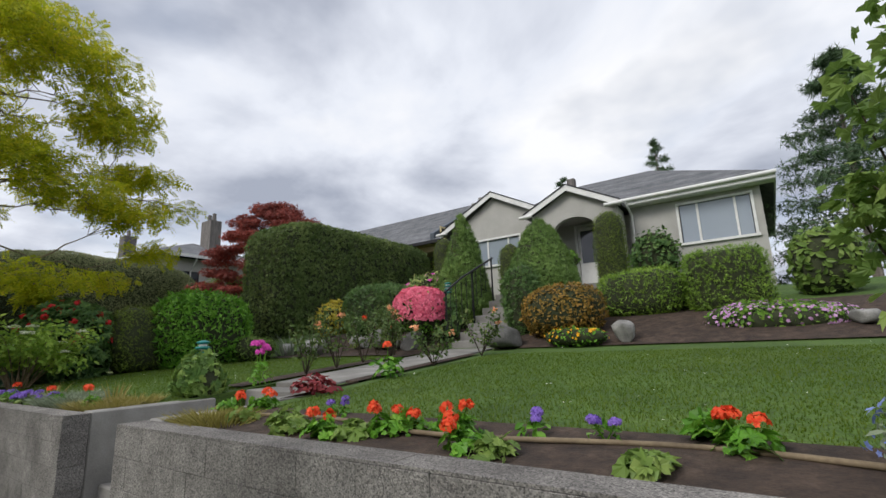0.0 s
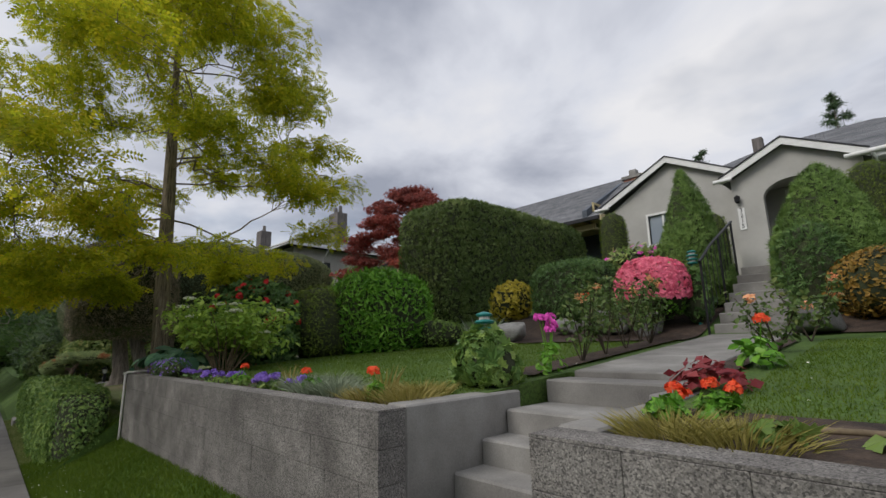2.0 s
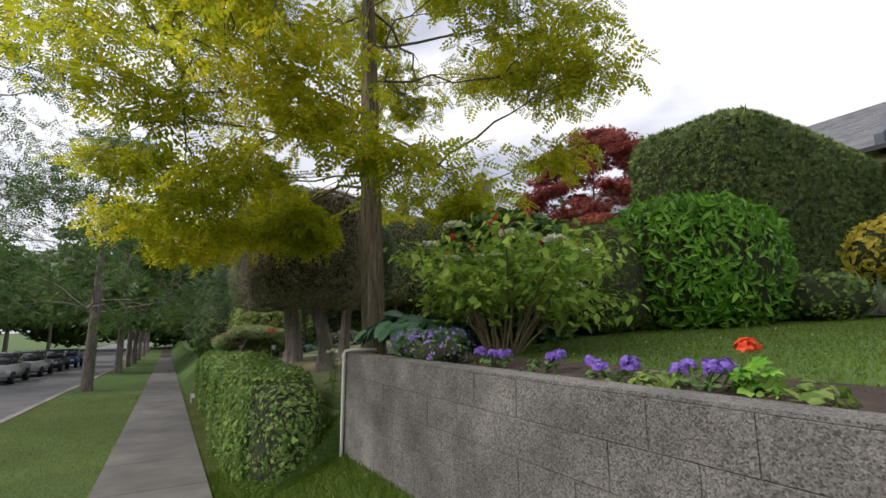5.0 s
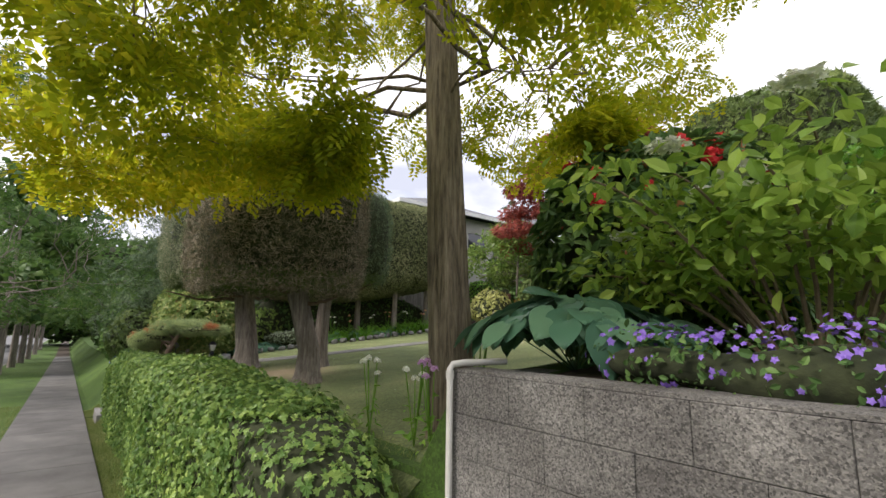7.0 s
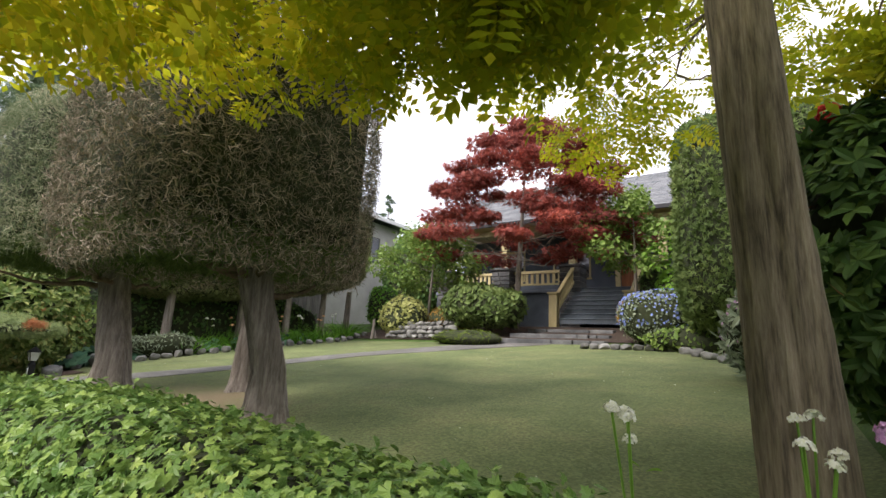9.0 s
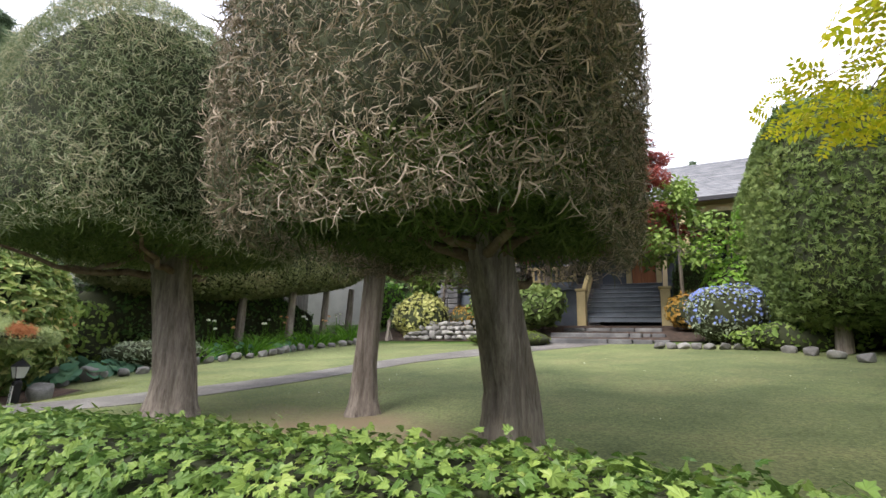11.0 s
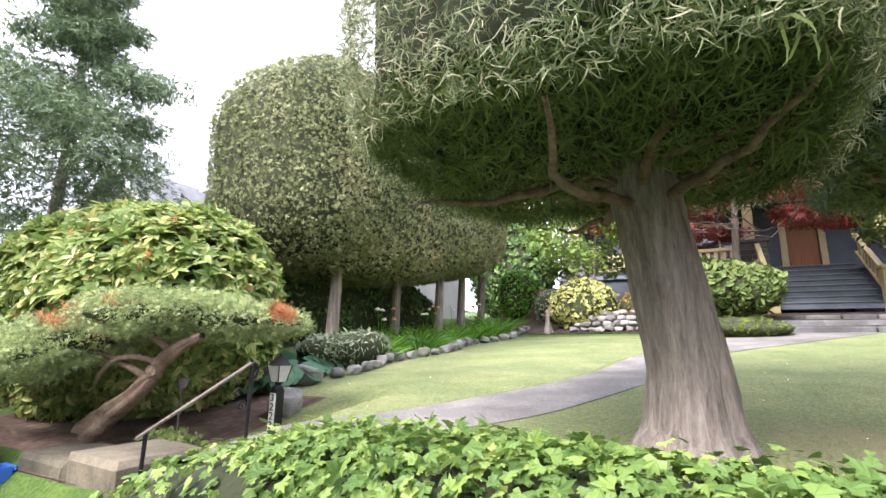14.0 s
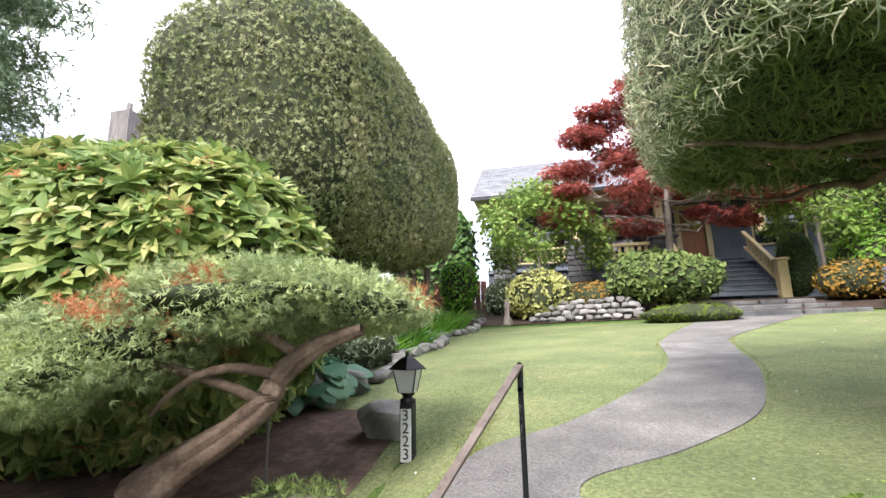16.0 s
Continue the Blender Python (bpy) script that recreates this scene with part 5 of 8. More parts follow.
# small crab-apple like tree by the stone pier
tree("small_fruit_tree", "small green leafy tree with forked stem before the porch", -22.3, 13.2, 3.2, 0.05, BARKG, L_LIME, crown_clusters(-22.2, 13.0, 3.2, 5.3, 1.7, 22, 0.6, 12), 300, 0.13, T_OVAL, "tree", (0.2, 0), 0.7)
tree("small_leafy_tree", "small light green tree beside the porch steps", -15.4, 12.9, 3.4, 0.05, BARKG, L_LIME, crown_clusters(-15.5, 12.8, 3.6, 5.6, 1.0, 14, 0.5, 15), 200, 0.13, T_OVAL, "tree", (0, 0), 0.7)
tree("bare_limbed_shrub_tree", "small green garden tree with bare grey limbs", -13.6, 13.3, 3.0, 0.05, BARKG, L_HYD, crown_clusters(-13.6, 13.2, 3.2, 4.8, 1.2, 12, 0.5, 17), 150, 0.12, T_OVAL, "tree", (0, 0), 0.7)

# street trees
for k, xx in enumerate((-28.6, -41, -49, -56.5, -65, -76, -88)):
    cl = crown_clusters(xx, -2.5, 1.9 if k else 1.6, 9.0, 3.9 if k else 4.4, 34, 1.1, 30 + k)
    tree("street_tree", "green leafy street tree on the grass verge", xx, -2.45, 8.0, 0.17, BARKG, L_STREET, cl, 170 if k < 1 else 105, 0.26 if k < 1 else 0.46, T_PINN if k < 1 else T_DIAM, "tree", (0, 0), 0.6, group="street trees")
cl = crown_clusters(-21.0, -4.0, 3.4, 9.5, 3.2, 30, 0.75, 77)
tree("street_tree", "airy small-leaved street tree over the kerb", -21.5, -5.6, 8.5, 0.14, BARKG, L_STREET, cl, 110, 0.24, T_PINN, "tree", (0, 0.6), 0.6, group="street trees")
for k, (xx, yy) in enumerate(((-36, -13.5), (-46, -14), (-57, -13.5), (-70, -14), (-24, -15), (-90, -14))):
    cl = crown_clusters(xx, yy, 2.2, 9.0, 4.0, 24, 1.3, 60 + k)
    tree("street_tree", "green leafy tree across the road", xx, yy, 8.0, 0.2, BARKG, L_STREET, cl, 110, 0.58, T_DIAM, "tree", (0, 0), 0.6, group="street trees")


def conifer(name, label, x, y, h, r, n, size, lm, z0=0.6, seed=1, per=150, bark=BARKG, dense=1.0):
    z = gz(x, y)
    ob = thing(name, x, y, z, label, "tree")
    V, F = tube([(x, y, z - 0.1), (x, y, z + h * 0.5), (x, y, z + h)], [0.03 + h * 0.014, h * 0.008 + 0.02, 0.01], 10)
    meshob("trunk", V, F, bark, ob, smooth=True)
    r_ = np.random.default_rng(seed)
    C, pcs = [], []
    for k in range(n):
        t = (k + 0.5) / n
        a = k * 2.399 + r_.normal(0, 0.3)
        L = r * (1 - t) ** 0.75 * r_.uniform(0.75, 1.15) + 0.08
        zz_ = z + z0 + (h - z0) * t
        e = np.array([x + L * math.cos(a), y + L * math.sin(a), zz_ - 0.12 * L])
        pcs.append(tube(curve3((x, y, zz_ + 0.05), e, 0.04 * L, 0, 5), np.linspace(0.02, 0.004, 5), 5))
        for u in (0.35, 0.6, 0.82, 1.0):
            C.append((x + L * u * math.cos(a), y + L * u * math.sin(a), zz_ - 0.12 * L * u, (0.12 + 0.17 * L * (1.15 - 0.6 * u)) * dense))
    V, F = join(*pcs)
    meshob("limb", V, F, bark, ob)
    C = np.array(C)
    V, F = clump_leaves(C[:, :3], C[:, 3], per, size, T_SPRAY, 0.5, 0.7, (0, 0, -0.5))
    meshob("crown", V, F, lm, ob, kind="stuff")
    return ob


conifer("dark_cedar_tree", "tall dark green cedar at the garden's edge", -30.9, 4.0, 9.0, 3.3, 56, 0.24, L_THUJA, 1.0, 2, 180, dense=2.3)
conifer("dark_spruce_tree", "broad dark green conifer beside the grey house", 2.6, 17.5, 7.0, 2.6, 40, 0.27, L_CONIF, 0.4, 3, 80, dense=1.6)
conifer("far_fir_tree", "distant dark fir tree behind the roofs", -5.0, 34.0, 11.2, 2.0, 26, 0.4, L_CONIF, 3, 4, 25)
conifer("far_fir_tree", "distant dark fir tree behind the roofs", -50.0, 42.4, 15.0, 2.8, 26, 0.5, L_CONIF, 3, 5, 25)
conifer("far_fir_tree", "distant dark fir tree behind the roofs", -14.0, 40.0, 12.3, 1.8, 22, 0.45, L_CONIF, 3, 6, 22)
conifer("far_fir_tree", "distant dark fir tree behind the roofs", 7.0, 30.0, 11.0, 3.2, 30, 0.45, L_CONIF, 2, 7, 30)


# ---- clipped cedar trees on the pale lawn ----
def topiary(label, x, y, r, cx, cy, cz, rad, n, lm, seed, e=3.0):
    z = gz(x, y)
    ob = thing("clipped_cedar_tree", x, y, z, label, "tree", "clipped cedars on the lawn")
    th = cz - rad[2] * 0.75 - z
    pts = [(x, y, z - 0.08), (x, y, z + 0.03), (x, y, z + 0.15), (x, y, z + 0.45)] + [(x + (cx - x) * t * 0.4, y + (cy - y) * t * 0.4, z + 0.45 + (th - 0.45) * t) for t in (0.35, 0.7, 1.0)]
    pts.append((pts[-1][0] + (cx - x) * 0.15, pts[-1][1] + (cy - y) * 0.15, cz - rad[2] * 0.3))
    V, F = ridged(pts, [r * 1.85, r * 1.5, r * 1.2, r, r * 0.95, r * 0.92, r * 0.95, r * 0.6], 44, 0.05, 34, seed)
    meshob("trunk", V, F, BARKG, ob, smooth=True)
    top = np.array(pts[-2])
    for k in range(13):
        a = k * 2.4 + seed
        e_ = np.array([cx + rad[0] * 0.9 * math.cos(a), cy + rad[1] * 0.9 * math.sin(a), cz - rad[2] * rng.uniform(0.1, 0.8)])
        s_ = top + np.array([0, 0, rng.uniform(-0.12, 0.2)])
        pts_ = curve3(s_, e_, -0.1, rng.normal(0, 0.14), 9)
        pts_[1:-1] += rng.normal(0, 0.02, (7, 3))
        V, F = tube(pts_, np.linspace(0.04, 0.01, 9), 7, 0.06)
        meshob("limb", V, F, BARKR, ob, smooth=True)
    c = (cx, cy, cz)
    # dark core in place of shade within the crown, flattened underneath
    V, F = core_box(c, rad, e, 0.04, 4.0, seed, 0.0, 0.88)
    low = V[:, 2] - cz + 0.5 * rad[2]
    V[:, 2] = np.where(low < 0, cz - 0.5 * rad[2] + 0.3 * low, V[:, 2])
    meshob("inner_foliage", V, F, SHADECORE, ob, smooth=True)
    P, N = shell_box(n, c, rad, e, 0.05, 3.5, seed)
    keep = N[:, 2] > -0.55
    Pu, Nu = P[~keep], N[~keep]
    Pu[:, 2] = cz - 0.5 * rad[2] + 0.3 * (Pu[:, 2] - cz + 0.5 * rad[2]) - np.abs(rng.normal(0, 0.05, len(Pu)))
    # down-facing sprays use the darker hedge leaf to paint the crown's underside shade
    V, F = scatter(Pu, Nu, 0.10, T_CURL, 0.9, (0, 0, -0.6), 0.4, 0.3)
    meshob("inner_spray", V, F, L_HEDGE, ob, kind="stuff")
    P, N = P[keep], N[keep]
    P = P - N * np.abs(rng.normal(0, 0.05, len(P)))[:, None]
    h_ = len(P) // 2
    V, F = join(scatter(P[:h_], N[:h_], 0.07, T_CURL, 0.8, (0, 0, 0.2), 0.35, 0.12), scatter(P[h_:], N[h_:], 0.07, T_CURLB, 0.8, (0, 0, -0.1), 0.35, 0.12))
    meshob("crown", V, F, lm, ob, kind="stuff")
    return ob


topiary("clipped cedar with square browned crown and peeling trunk", -16.42, 2.65, 0.15, -16.63, 2.14, 2.86, (1.05, 1.07, 1.3), 50000, L_CEDARBROWN, 1, 4.6)
topiary("clipped cedar with rounded green crown and pale trunk", -19.82, 2.78, 0.192, -20.22, 2.55, 3.05, (1.34, 1.34, 1.34), 46000, L_CEDAR, 2, 3.3)
topiary("smaller clipped cedar with dark crown and slender trunk", -18.2, 3.6, 0.115, -18.15, 3.75, 3.0, (0.92, 1.0, 1.15), 16000, L_THUJA, 3, 3.2)


def hedge(name, label, x0, x1, y0, y1, z0, z1, n, size, lm, e=5.0, seed=1, amp=0.08, tmpl=T_SPRAY3, trunks=(), taper=0.0, low=0.0, high=0.0, ragged=0):
    """low, high: how much the foot and the top rise for each metre along y."""
    c = ((x0 + x1) / 2, (y0 + y1) / 2, (z0 + z1) / 2)
    rad = ((x1 - x0) / 2, (y1 - y0) / 2, (z1 - z0) / 2)
    ob = thing(name, c[0], c[1], gz(c[0], c[1]), label, "hedge")

    def rise(P):
        u = ((P[:, 2] - z0) / (z1 - z0)).clip(0, 1)
        P = P.copy(); P[:, 2] += (P[:, 1] - c[1]) * (low * (1 - u) + high * u)
        return P
    # core coloured dark for the shade behind the hedge leaves
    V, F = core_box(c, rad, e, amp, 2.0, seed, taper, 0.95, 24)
    meshob("inner_foliage", rise(V), F, SHADECORE, ob, smooth=True)
    P, N = shell_box(n, c, rad, e, amp, 2.0, seed, taper=taper)
    P = P - N * np.abs(rng.normal(0, 0.05, n))[:, None]
    P = rise(P)
    if ragged:
        far = (P[:, 0] < x0 + 0.35) & (rng.uniform(0, 1, n) < 0.5)
        P[far] += N[far] * np.abs(rng.normal(0, 0.14, far.sum()))[:, None]
    V, F = scatter(P, N, size, tmpl, 0.6, (0, 0, 0.5), 0.35, 0.35)
    meshob("leaves", V, F, lm, ob, kind="stuff")
    for tx, ty in trunks:
        V, F = tube([(tx, ty, gz(tx, ty) - 0.05), (tx + 0.05, ty, z0 + 0.6)], [0.12, 0.09], 10, 0.04)
        meshob("trunk", V, F, BARKG, ob, smooth=True)
    return ob


hedge("clipped_hedge", "tall dark green clipped hedge between the two houses", -14.0, -11.25, 8.4, 16.0, 1.7, 5.75, 56000, 0.11, L_HEDGE, 6, 4, 0.045, trunks=((-13.2, 9.4), (-12.3, 11.5), (-12.8, 14)))
hedge("tall_clipped_hedge", "very tall olive-green clipped hedge on bare trunks", -28.1, -24.1, 4.35, 13.2, 2.5, 6.38, 90000, 0.08, L_TALL, 3.6, 6, 0.1, trunks=((-25.3, 6.05), (-25.5, 8.2), (-25.2, 9.6), (-25.4, 11.2), (-25.3, 12.3)), taper=0.04, low=0.13, high=-0.045, ragged=1)

# ---- ivy hedge along the sidewalk ----
def ivy_hedge(label, x0, x1, y0, y1, zt, slope, n, seed):
    xc, yc = (x0 + x1) / 2, (y0 + y1) / 2
    zb = 0.0255 * xc - 0.15
    ob = thing("ivy_hedge", xc, yc, 0.0255 * xc, label, "hedge")
    c, rad = (xc, yc, (zb + zt) / 2), ((x1 - x0) / 2, (y1 - y0) / 2, (zt - zb) / 2)

    def shear(P):
        P = P.copy(); P[:, 2] += slope * (P[:, 0] - xc)
        return P
    # body under the ivy, its colour painted as dark as the gaps' shade
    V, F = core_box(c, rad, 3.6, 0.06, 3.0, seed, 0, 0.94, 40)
    meshob("inner_foliage", shear(V), F, SHADECORE, ob, smooth=True)
    P, N = shell_box(int(n * 1.9), c, rad, 3.6, 0.06, 3.0, seed)
    keep = (P[:, 2] > zb + 0.12) & (N[:, 1] < 0.93)
    P, N = shear(P[keep]), N[keep]
    P = P + N * rng.normal(0.0, 0.025, len(P))[:, None]
    V, F = scatter(P, N, 0.037, T_IVY, 0.42, (0, -0.3, -0.5), 0.3, 0.12)
    meshob("leaves", V, F, L_IVY, ob, kind="stuff")
    return ob


ivy_hedge("clipped ivy hedge with glossy light green leaves along the sidewalk", -21.98, -11.99, 0.66, 1.6, 0.93, 0.019, 42000, 5)

# ---- shrubs of the upper garden (grey house) ----
bush("round_laurel_bush", "large round glossy green bush on the lawn's edge", "bush", -10.85, 5.75, (1.15, 1.0, 0.95), 14000, 0.10, L_BOX, T_LONG, 2.5, 0.06, 4, 2, sink=0.25, lift=0.4)
bush("dark_round_bush", "dark green rounded shrub beside the laurel", "bush", -11.35, 4.7, (0.7, 0.7, 0.82), 12000, 0.07, L_YEW, T_SPRAY, 2.6, 0.08, 6, 3, sink=0.2)
bush("low_green_shrub", "low bright green rounded shrub", "shrub", -9.78, 6.4, (0.66, 0.42, 0.32), 4000, 0.06, L_LIME, T_OVAL, 2.3, 0.05, 6, 5, sink=0.08)
bush("yellow_shrub", "rounded golden yellow shrub before the hedge", "shrub", -9.68, 8.8, (0.45, 0.45, 0.5), 5000, 0.08, L_YELLOW, T_OVAL, 2.2, 0.07, 6, 6, z0=2.05, sink=0.1)
bush("clipped_grey_green_bush", "clipped dark grey-green rounded bush on the bank", "bush", -7.8, 8.5, (0.85, 0.6, 0.62), 14000, 0.08, L_DARK, T_NEED, 3.5, 0.04, 5, 7, z0=1.95, sink=0.05, lift=0.6)
bush("pink_azalea", "round azalea covered in bright pink flowers", "shrub", -5.85, 7.65, (0.56, 0.52, 0.5), 3000, 0.05, L_BOX, T_OVAL, 2.4, 0.05, 6, 8, z0=1.95, sink=0.12, flowers=((F_PINK, 3200, 0.085),))
bush("purple_rhododendron", "leggy rhododendron with a few purple flowers", "shrub", -6.9, 9.4, (0.85, 0.6, 0.6), 2600, 0.12, L_RHODO, T_LONG, 2.2, 0.1, 5, 9, z0=2.2, sink=0.05, lift=0.5, flowers=((F_MAG, 50, 0.12),))
cone_bush("dwarf_spruce", "conical dwarf spruce with dense soft green foliage", "bush", -5.67, 9.0, [(0.62, 0.0), (0.70, 0.35), (0.60, 0.9), (0.42, 1.5), (0.22, 2.1), (0.02, 2.55)], 13000, 0.09, L_CONE, T_NEED, 0.06, 6, 1, "cone spruces")
cone_bush("dwarf_spruce", "broad conical dwarf spruce with dense green foliage", "bush", -3.67, 8.8, [(0.70, 0.0), (0.78, 0.35), (0.72, 0.9), (0.5, 1.45), (0.25, 1.85), (0.02, 2.05)], 13000, 0.09, L_CONE, T_NEED, 0.06, 6, 2, "cone spruces")
cone_bush("clipped_yew_column", "smooth clipped yew column beside the porch", "bush", -3.25, 12.6, [(0.34, 0.0), (0.40, 0.5), (0.40, 1.9), (0.33, 2.2), (0.12, 2.35), (0.0, 2.37)], 9500, 0.06, L_YEW, T_SPRAY, 0.03, 5, 3, "yew columns")
cone_bush("clipped_yew_column", "smooth clipped yew column beside the porch", "bush", -6.35, 12.9, [(0.32, 0.0), (0.38, 0.5), (0.38, 1.5), (0.3, 1.8), (0.1, 1.95), (0.0, 1.97)], 7000, 0.06, L_YEW, T_SPRAY, 0.03, 5, 4, "yew columns")
cone_bush("clipped_yew_column", "smooth clipped yew column by the house corner", "bush", -9.3, 13.6, [(0.34, 0.0), (0.42, 0.5), (0.42, 2.2), (0.33, 2.5), (0.1, 2.65), (0.0, 2.67)], 6500, 0.07, L_YEW, T_SPRAY, 0.03, 5, 5, "yew columns")
bush("feathery_green_shrub", "loose feathery dark green conifer shrub by the bank steps", "shrub", -3.75, 8.2, (0.45, 0.45, 0.75), 9000, 0.11, L_DARK, T_SPRAY, 2.0, 0.1, 5, 10, z0=1.75, sink=0.1, lift=0.7, depth=0.12)
bush("bronze_shrub", "rounded clipped shrub with bronze-orange leaf tips", "bush", -2.95, 7.9, (0.72, 0.6, 0.46), 11000, 0.05, L_ORANGE, T_OVAL, 2.5, 0.05, 6, 11, z0=1.72, sink=0.05)
bush("layered_green_bush", "wide clipped dark green bush with layered top", "bush", -1.9, 9.2, (0.78, 0.6, 0.46), 14000, 0.075, L_CLIP, T_SPRAY, 3.0, 0.06, 5, 12, z0=2.02, sink=0.05, lift=0.5)
bush("square_green_bush", "square clipped dark green bush", "bush", -0.55, 9.2, (0.66, 0.6, 0.6), 14000, 0.075, L_CLIP, T_SPRAY, 4.0, 0.06, 5, 13, z0=1.95, sink=0.05, lift=0.5)
bush("purple_ground_cover", "low spreading plant with many lilac flowers", "flowers", 0.1, 8.1, (0.95, 0.45, 0.28), 6000, 0.06, L_HYD, T_OVAL, 2.2, 0.05, 6, 14, z0=1.62, sink=0.08, flowers=((F_LILAC, 420, 0.05),), stems=False)
bush("espalier_shrub", "upright dark shrub against the house wall", "shrub", -2.55, 14.3, (0.75, 0.3, 0.95), 2600, 0.1, L_DARK, T_OVAL, 2.0, 0.15, 4, 15, z0=2.85, sink=0.0, depth=0.15, shrink=0.45)
bush("lime_shrub", "yellow-green shrub beside the square bush", "shrub", 0.9, 10.2, (0.55, 0.5, 0.6), 2600, 0.1, L_LIME, T_OVAL, 2.2, 0.1, 5, 16, sink=0.05)
bush("orange_marigolds", "patch of orange and yellow flowers among leaves", "flowers", -2.55, 7.25, (0.5, 0.22, 0.16), 1800, 0.05, L_BOX, T_OVAL, 2.2, 0.05, 6, 17, sink=0.03, flowers=((F_ORANGE, 60, 0.05),), stems=False)
bush("patio_standard_tree", "small round-headed standard shrub by the door", "shrub", -4.3, 12.2, (0.28, 0.28, 0.28), 1200, 0.07, L_HYD, T_OVAL, 2.1, 0.06, 7, 18, z0=3.55, sink=0.0)
V, F = tube([(-4.3, 12.2, 2.55), (-4.3, 12.2, 3.65)], 0.018, 6)
o = meshob("standard_stem", V, F, TWIG, loc=(-4.3, 12.2, 2.55)); tagged(o, "thin bare stem of the standard shrub", "stem")

# big broad-leaved shrub with cream flower heads at the wall
def panicle_shrub():
    x, y = -10.65, 2.6
    z = gz(x, y)
    ob = thing("cream_flowered_shrub", x, y, z, "tall broad-leaved shrub with flat cream flower heads", "shrub")
    pcs, C = [], []
    for k in range(26):
        a = k * 2.4
        L = rng.uniform(0.35, 1.15)
        e = np.array([x + L * math.cos(a), y + 0.75 * L * math.sin(a), z + rng.uniform(0.65, 1.32) - 0.25 * L])
        pts = curve3((x + 0.12 * math.cos(a), y + 0.12 * math.sin(a), z - 0.03), e, 0.15, 0.05, 7)
        pcs.append(tube(pts, np.linspace(0.012, 0.005, 7), 6))
        for u in (3, 4, 5, 6):
            C.append((*pts[u], 0.24))
    V, F = join(*pcs)
    meshob("stem_bundle", V, F, leaf_stem, ob, kind="stuff")
    C = np.array(C)
    V, F = clump_leaves(C[:, :3], C[:, 3], 36, 0.08, T_OVAL, 0.75, 0.6, (0, 0, -0.4))
    meshob("leaves", V, F, L_VIB, ob, kind="stuff")
    for k in range(12):
        c = C[4 * (2 * k + 1) + 3, :3] + np.array([0, -0.05, 0.1])
        n = 260
        q = unit(rng.normal(0, 1, (n, 3))) * rng.uniform(0.3, 1, (n, 1)); q[:, 2] = np.abs(q[:, 2])
        V, F = scatter(q * np.array([0.10, 0.10, 0.045]) + c, np.tile([0, 0, 1.0], (n, 1)), 0.026, T_FLOWER, 0.4)
        meshob("flower_head", V, F, F_WHITE, ob, kind="stuff")


leaf_stem = surface("pale_brown_stems", [(0.3, (0.14, 0.10, 0.06)), (0.7, (0.26, 0.20, 0.12))], 8, 50, 0.8, 0.3)
panicle_shrub()


def big_leaf():
    """A broad ribbed hosta leaf: cupped, with a drooping tip."""
    V, F = [], []
    us, vs_ = np.linspace(0, 1, 7), np.linspace(-1, 1, 5)
    for u in us:
        w = 0.5 * math.sin(math.pi * min(1, u * 0.93 + 0.07)) ** 0.75 * (1 - 0.25 * u)
        for v in vs_:
            V.append((w * v, u, 0.10 * v * v * (1 - u) - 0.35 * u * u + 0.02 * math.cos(v * 9)))
    for i in range(6):
        for j in range(4):
            a = i * 5 + j
            F += [(a, a + 1, a + 6), (a, a + 6, a + 5)]
    return np.array(V), np.array(F)


T_HOSTA = big_leaf()


def hosta(x, y, r, n, size, label, mat=None, group="hostas", z0=None, tall=1.55):
    z = gz(x, y) if z0 is None else z0
    ob = thing("hosta", x, y, z, label, "plant", group)
    a = rng.uniform(0, 6.28, n)
    q = np.sqrt(rng.uniform(0.02, 1, n))
    out = np.stack([np.cos(a), np.sin(a), np.zeros(n)], -1)
    P = np.array([x, y, z]) + out * (q * r * 0.7)[:, None] + np.array([0, 0, 1.0]) * (size * (tall - 1.0 * q))[:, None]
    Y = unit(out + np.array([0, 0, 1.0]) * (0.3 - 1.0 * q)[:, None] + rng.normal(0, 0.22, (n, 3)))
    Z = unit(np.array([0, 0, 0.8]) + 0.5 * out - Y * ((np.array([0, 0, 0.8]) + 0.5 * out) * Y).sum(-1, keepdims=True) + rng.normal(0, 0.12, (n, 3)))
    X = np.cross(Y, Z)
    s = size * rng.uniform(0.75, 1.25, n)
    tv, tf = T_HOSTA
    V = P[:, None] + s[:, None, None] * (tv[None, :, 0:1] * X[:, None] + tv[None, :, 1:2] * Y[:, None] + tv[None, :, 2:3] * Z[:, None])
    F = (np.arange(n)[:, None, None] * len(tv) + tf[None]).reshape(-1, 3)
    meshob("leaves", V.reshape(-1, 3), F, mat or L_HOSTA, ob, smooth=True)
    pcs = [tube([(x, y, z - 0.02), tuple(p - 0.02)], 0.004, 5) for p in P[:: max(1, n // 16)]]
    V, F = join(*pcs)
    meshob("stalk_bundle", V, F, L_HOSTA, ob)
    return ob


hosta(-11.66, 2.2, 0.8, 150, 0.19, "large blue-green hosta with broad ribbed leaves at the wall's end", tall=2.2)
for x, y in ((-24.55, 3.75), (-24.2, 4.05), (-24.95, 3.9), (-24.75, 4.3)):
    hosta(x, y, 0.48, 34, 0.24, "broad dark blue-green hosta behind the juniper trunk")
for k in range(9):
    hosta(-24.5 - 0.05 * k + rng.normal(0, 0.15), 4.2 + 0.42 * k if k < 3 else 4.0 + 0.75 * k, 0.38, 26, 0.2, "blue-green hosta along the stone-edged bed")


